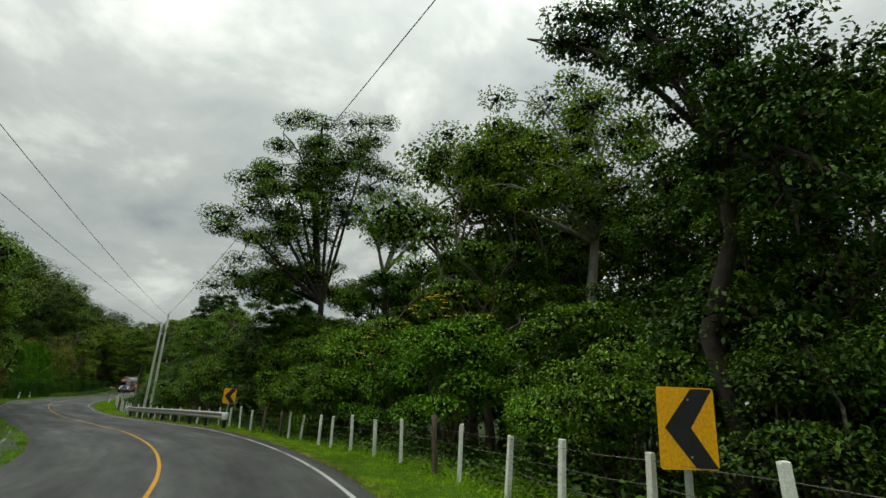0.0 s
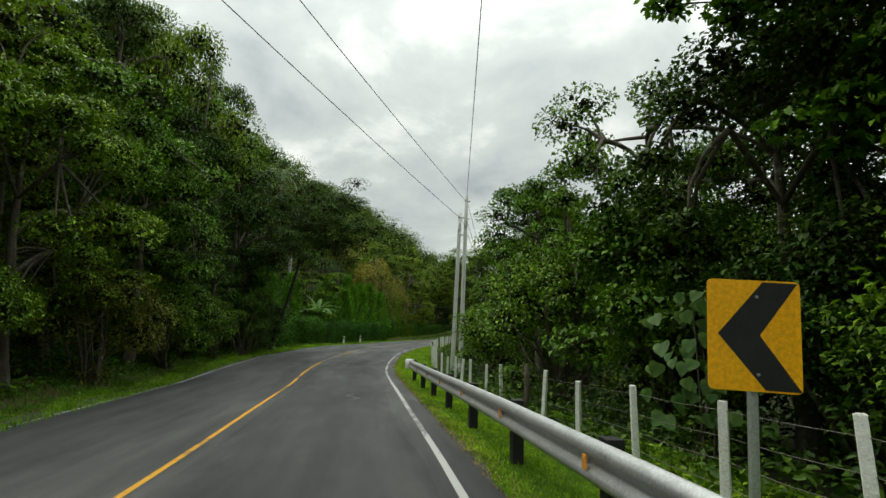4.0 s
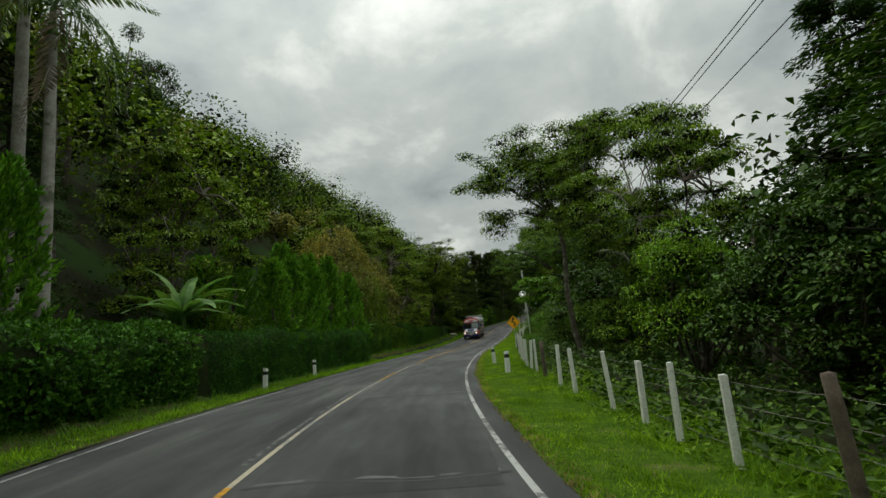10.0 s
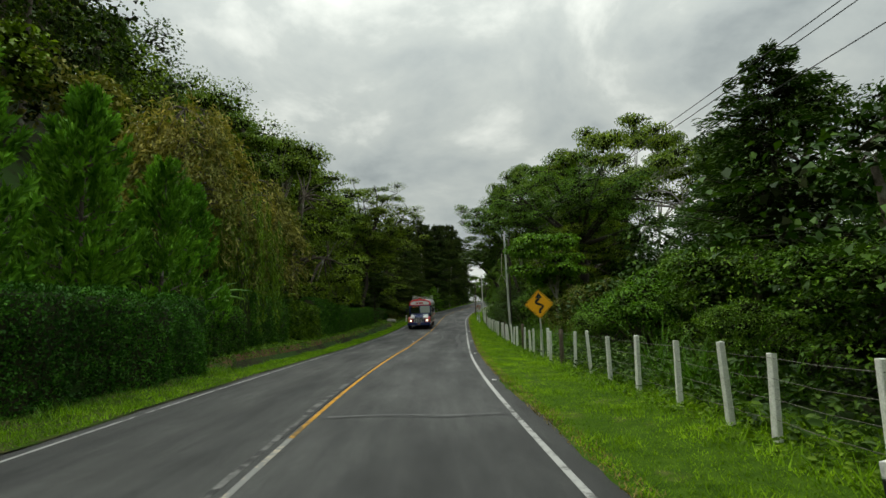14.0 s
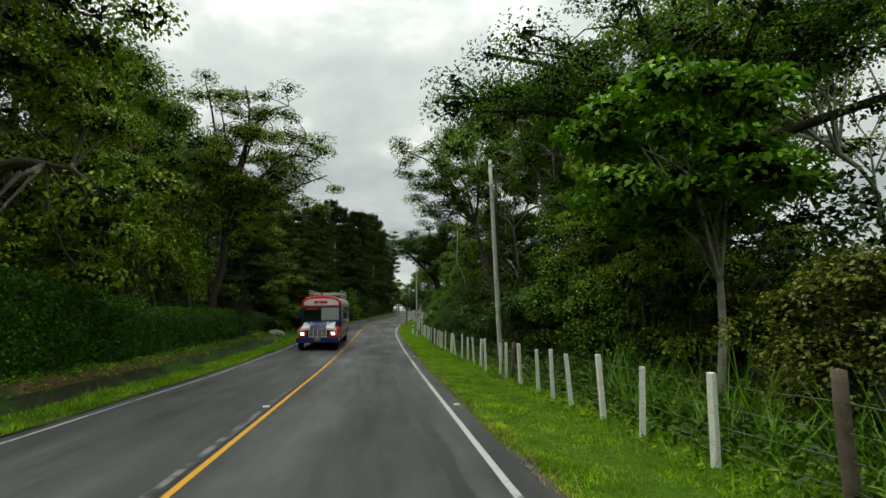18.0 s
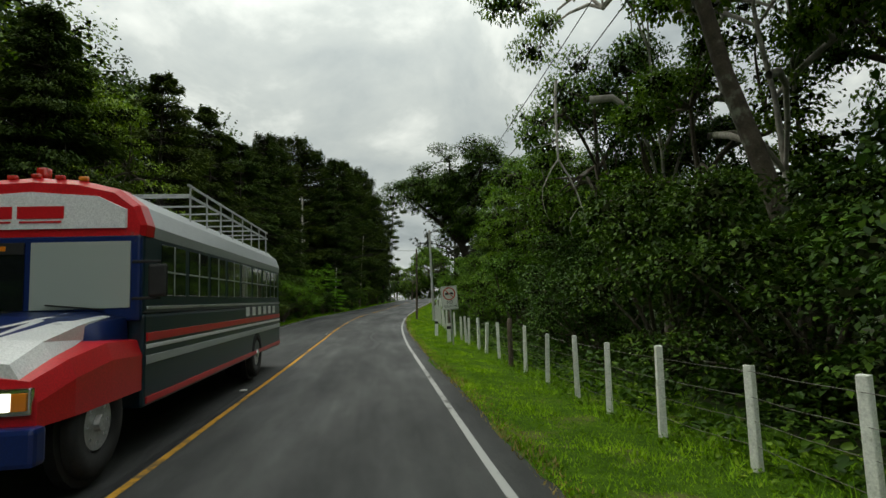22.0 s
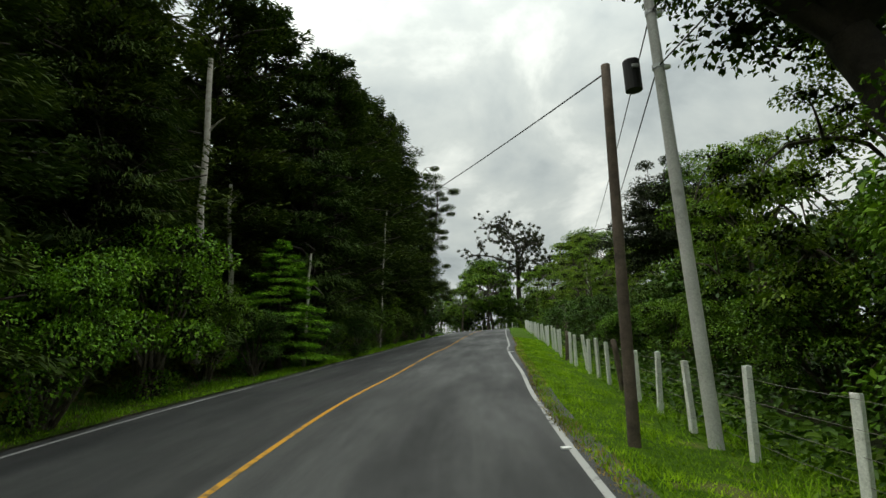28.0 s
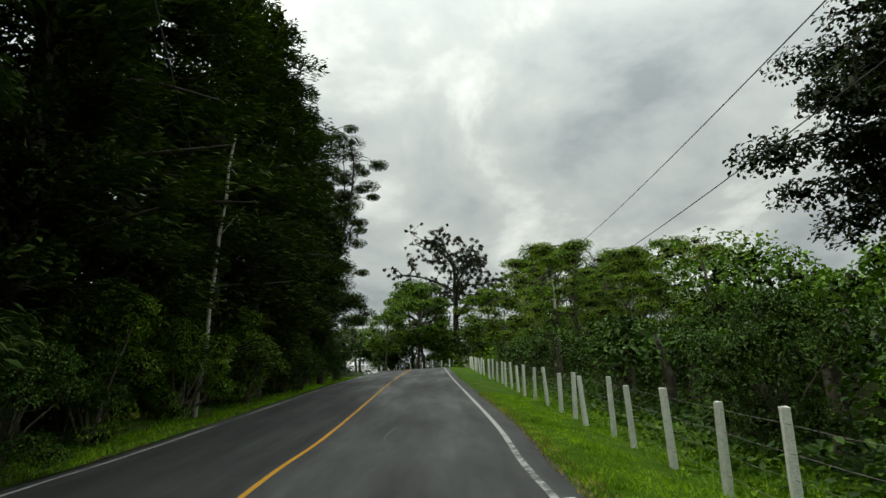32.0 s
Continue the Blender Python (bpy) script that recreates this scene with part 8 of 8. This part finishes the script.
        hl = part("headlight", box(0.40, 0.06, 0.20, (s * 0.90, 0.085, 0.82), 0.015), CHROME, root, "rectangular headlight in chrome bezel")
        part("lens", box(0.20, 0.02, 0.13, (s * 0.85, 0.048, 0.82), 0.008), LIT, hl, "lit headlamp")
        part("turn_signal", box(0.11, 0.02, 0.13, (s * 1.02, 0.05, 0.82), 0.008), AMBER_LENS, hl, "amber turn signal")
        mir = part("mirror", box(0.20, 0.05, 0.34, (s * 1.42, Y0 - 0.22, 1.75), 0.03), BLACK, root, "black side mirror")
        part("mirror_arm", box(0.30, 0.03, 0.03, (s * 1.27, Y0 - 0.15, 1.95), 0.008), BLACK, mir)
        part("mirror_arm", box(0.30, 0.03, 0.03, (s * 1.27, Y0 - 0.15, 1.57), 0.008), BLACK, mir)
    gr = part("grille", box(0.98, 0.06, 0.44, (0, 0.15, 0.86), 0.01), BLACK, root, "black grille backing")
    for k in range(5):
        part("grille_bar", box(1.0, 0.04, 0.028, (0, 0.115, 0.66 + k * 0.10), 0.006), BUS_WHITE, gr, "white grille bar")
    for k in range(5):
        part("grille_bar", box(0.028, 0.045, 0.45, (-0.49 + k * 0.245, 0.113, 0.86), 0.006), BUS_WHITE, gr)
    bum = part("bumper", box(2.36, 0.16, 0.28, (0, 0.06, 0.50), 0.04), NAVY, root, "blue steel bumper")
    pl = part("number_plate", box(0.32, 0.012, 0.15, (0.0, -0.03, 0.52), 0.006), PLATE, bum, "orange-white number plate")
    for k in range(3):
        part("plate_bar", box(0.07, 0.006, 0.06, (-0.10 + k * 0.10, -0.038, 0.52), 0.001), BLACK, pl)
    # sides
    for s in (-1, 1):
        xs = s * (Wd + 0.004)
        ys = Y0 + 0.55
        for k in range(8):
            wn_ = part("side_window", box(0.03, 0.78, 0.60, (s * (Wd - 0.022), ys + k * 0.92 + 0.3, 1.90), 0.01), GLASS, root, "dark side window")
            part("window_bar", box(0.035, 0.03, 0.60, (s * (Wd - 0.019), ys + k * 0.92 + 0.3, 1.90), 0.004), GALV, wn_)
            part("window_rail", box(0.036, 0.78, 0.02, (s * (Wd - 0.018), ys + k * 0.92 + 0.3, 1.88), 0.004), GALV, wn_)
        for zz, hh, mt, lb in ((1.47, 0.035, GALV, "thin silver side moulding"), (1.16, 0.09, BUS_RED, "red side stripe"), (1.06, 0.045, BUS_WHITE, "white side stripe"), (0.92, 0.09, BUS_SILVER, "silver rub rail"), (0.50, 0.07, BUS_RED, "red skirt stripe")):
            part("side_stripe", box(0.02, Y1 - Y0 - 0.1, hh, (xs, (Y0 + Y1) / 2, zz), 0.006), mt, root, lb)
        for k in range(6):
            part("script_bar", box(0.012, 0.26, 0.17, (xs, 6.3 + k * 0.52, 1.33), 0.003), BUS_WHITE, root, "pale bar of side lettering")
        for yy in (0.95, 7.1):
            part("wheel_arch", cyl(0.56, 0.56, 0.10, (s * (Wd - 0.17), yy, 0.50), Matrix.Rotation(radians(90), 3, "Y"), 24), BLACK, root, "dark wheel arch")
    wheel(root, -1.02, 0.95, 0.47, 0.27)
    wheel(root, 1.02, 0.95, 0.47, 0.27)
    for s in (-1, 1):
        wheel(root, s * 1.06, 7.1, 0.47, 0.27)
        wheel(root, s * 0.74, 7.1, 0.47, 0.27)
    part("door", box(0.03, 0.74, 1.75, (-(Wd + 0.002), Y0 + 0.5, 1.33), 0.015), GLASS, root, "folding glass door")
    part("rear_bumper", box(2.3, 0.14, 0.24, (0, Y1 + 0.05, 0.52), 0.03), BUS_RED, root)
    part("rear_window", box(1.6, 0.03, 0.6, (0, Y1 + 0.004, 1.90), 0.01), GLASS, root)
    for s in (-1, 1):
        part("tail_lamp", box(0.16, 0.03, 0.2, (s * 0.95, Y1 + 0.01, 1.1), 0.01), RED_LENS, root)
        part("roof_marker", box(0.08, 0.08, 0.06, (s * 1.0, Y1 - 0.1, 2.62), 0.02), RED_LENS, root)
    rack = part("roof_rack", box(2.0, 0.03, 0.03, (0, 3.6, 3.05), 0.006), GALV, root, "tubular roof rack")
    for zz in (3.05, 3.2):
        for s in (-1, 1):
            part("rack_rail", box(0.03, 5.6, 0.03, (s * 0.98, 6.4, zz), 0.006), GALV, rack)
    for k in range(8):
        part("rack_bar", box(1.96, 0.025, 0.025, (0, 3.75 + k * 0.76, 3.05), 0.005), GALV, rack)
        for s in (-1, 1):
            part("rack_leg", box(0.025, 0.025, 0.55, (s * 0.98, 3.7 + k * 0.76, 2.95), 0.005), GALV, rack)
    lad = part("ladder", box(0.03, 0.03, 2.2, (-0.9, Y1 + 0.10, 1.9), 0.006), GALV, root, "rear ladder")
    part("ladder_rail", box(0.03, 0.03, 2.2, (-0.5, Y1 + 0.10, 1.9), 0.006), GALV, lad)
    for k in range(7):
        part("ladder_rung", box(0.37, 0.025, 0.025, (-0.7, Y1 + 0.10, 1.0 + k * 0.3), 0.005), GALV, lad)


BUS_V = 126.05
bx_, by_ = road_xy(BUS_V + 0.5, -1.25)
build_bus(float(bx_), BUS_V, float(road_z(BUS_V + 1.0, -1.55)) + 0.005, math.atan((float(road_z(BUS_V + 7.1, -1.55)) - float(road_z(BUS_V + 0.95, -1.55))) / 6.15))


# ---------------- the white car at the bend ----------------
def build_car(x, y, z, yaw):
    root = thing("car", "white sport utility car waiting at the bend", "car", at=Matrix.Translation((x, y, z)) @ Matrix.Rotation(yaw, 4, "Z"))
    W = 0.9
    def sec(yy, zt, w1, zl=0.35):
        return [(w1, yy, zl), (w1, yy, zt - 0.15), (w1 * 0.9, yy, zt), (-w1 * 0.9, yy, zt), (-w1, yy, zt - 0.15), (-w1, yy, zl)]
    part("body", loft([sec(0.0, 0.82, 0.78), sec(0.12, 0.95, W), sec(1.1, 1.08, W), sec(4.2, 1.1, W), sec(4.4, 1.0, 0.84)]), BUS_WHITE, root, "white body", True)
    part("cabin", loft([[(W * 0.92 * s_, yy, zz) for s_, zz in ((1, 1.05), (0.82, zt), (-0.82, zt), (-1, 1.05))] for yy, zt in ((1.05, 1.08), (1.65, 1.66), (3.6, 1.70), (4.3, 1.12))]), GLASS, root, "dark glasshouse")
    part("roof", box(1.42, 1.9, 0.05, (0, 2.65, 1.70), 0.02), BUS_WHITE, root, "white roof")
    part("grille", box(0.9, 0.05, 0.18, (0, -0.01, 0.72), 0.02), BLACK, root)
    part("bumper", box(1.74, 0.10, 0.16, (0, 0.0, 0.45), 0.03), BLACK, root)
    for s in (-1, 1):
        part("headlight", box(0.30, 0.06, 0.15, (s * 0.68, 0.02, 0.76), 0.02), LAMP_LENS, root, "clear headlight")
        part("mirror", box(0.2, 0.1, 0.14, (s * 1.0, 1.35, 1.12), 0.03), BUS_WHITE, root)
        for yy in (0.85, 3.5):
            wheel(root, s * 0.8, yy, 0.36, 0.22)


cx_, cy_ = road_xy(236.0, -1.6)
build_car(float(cx_), float(cy_), float(road_z(236.0, -1.6)) + 0.005, radians(35))
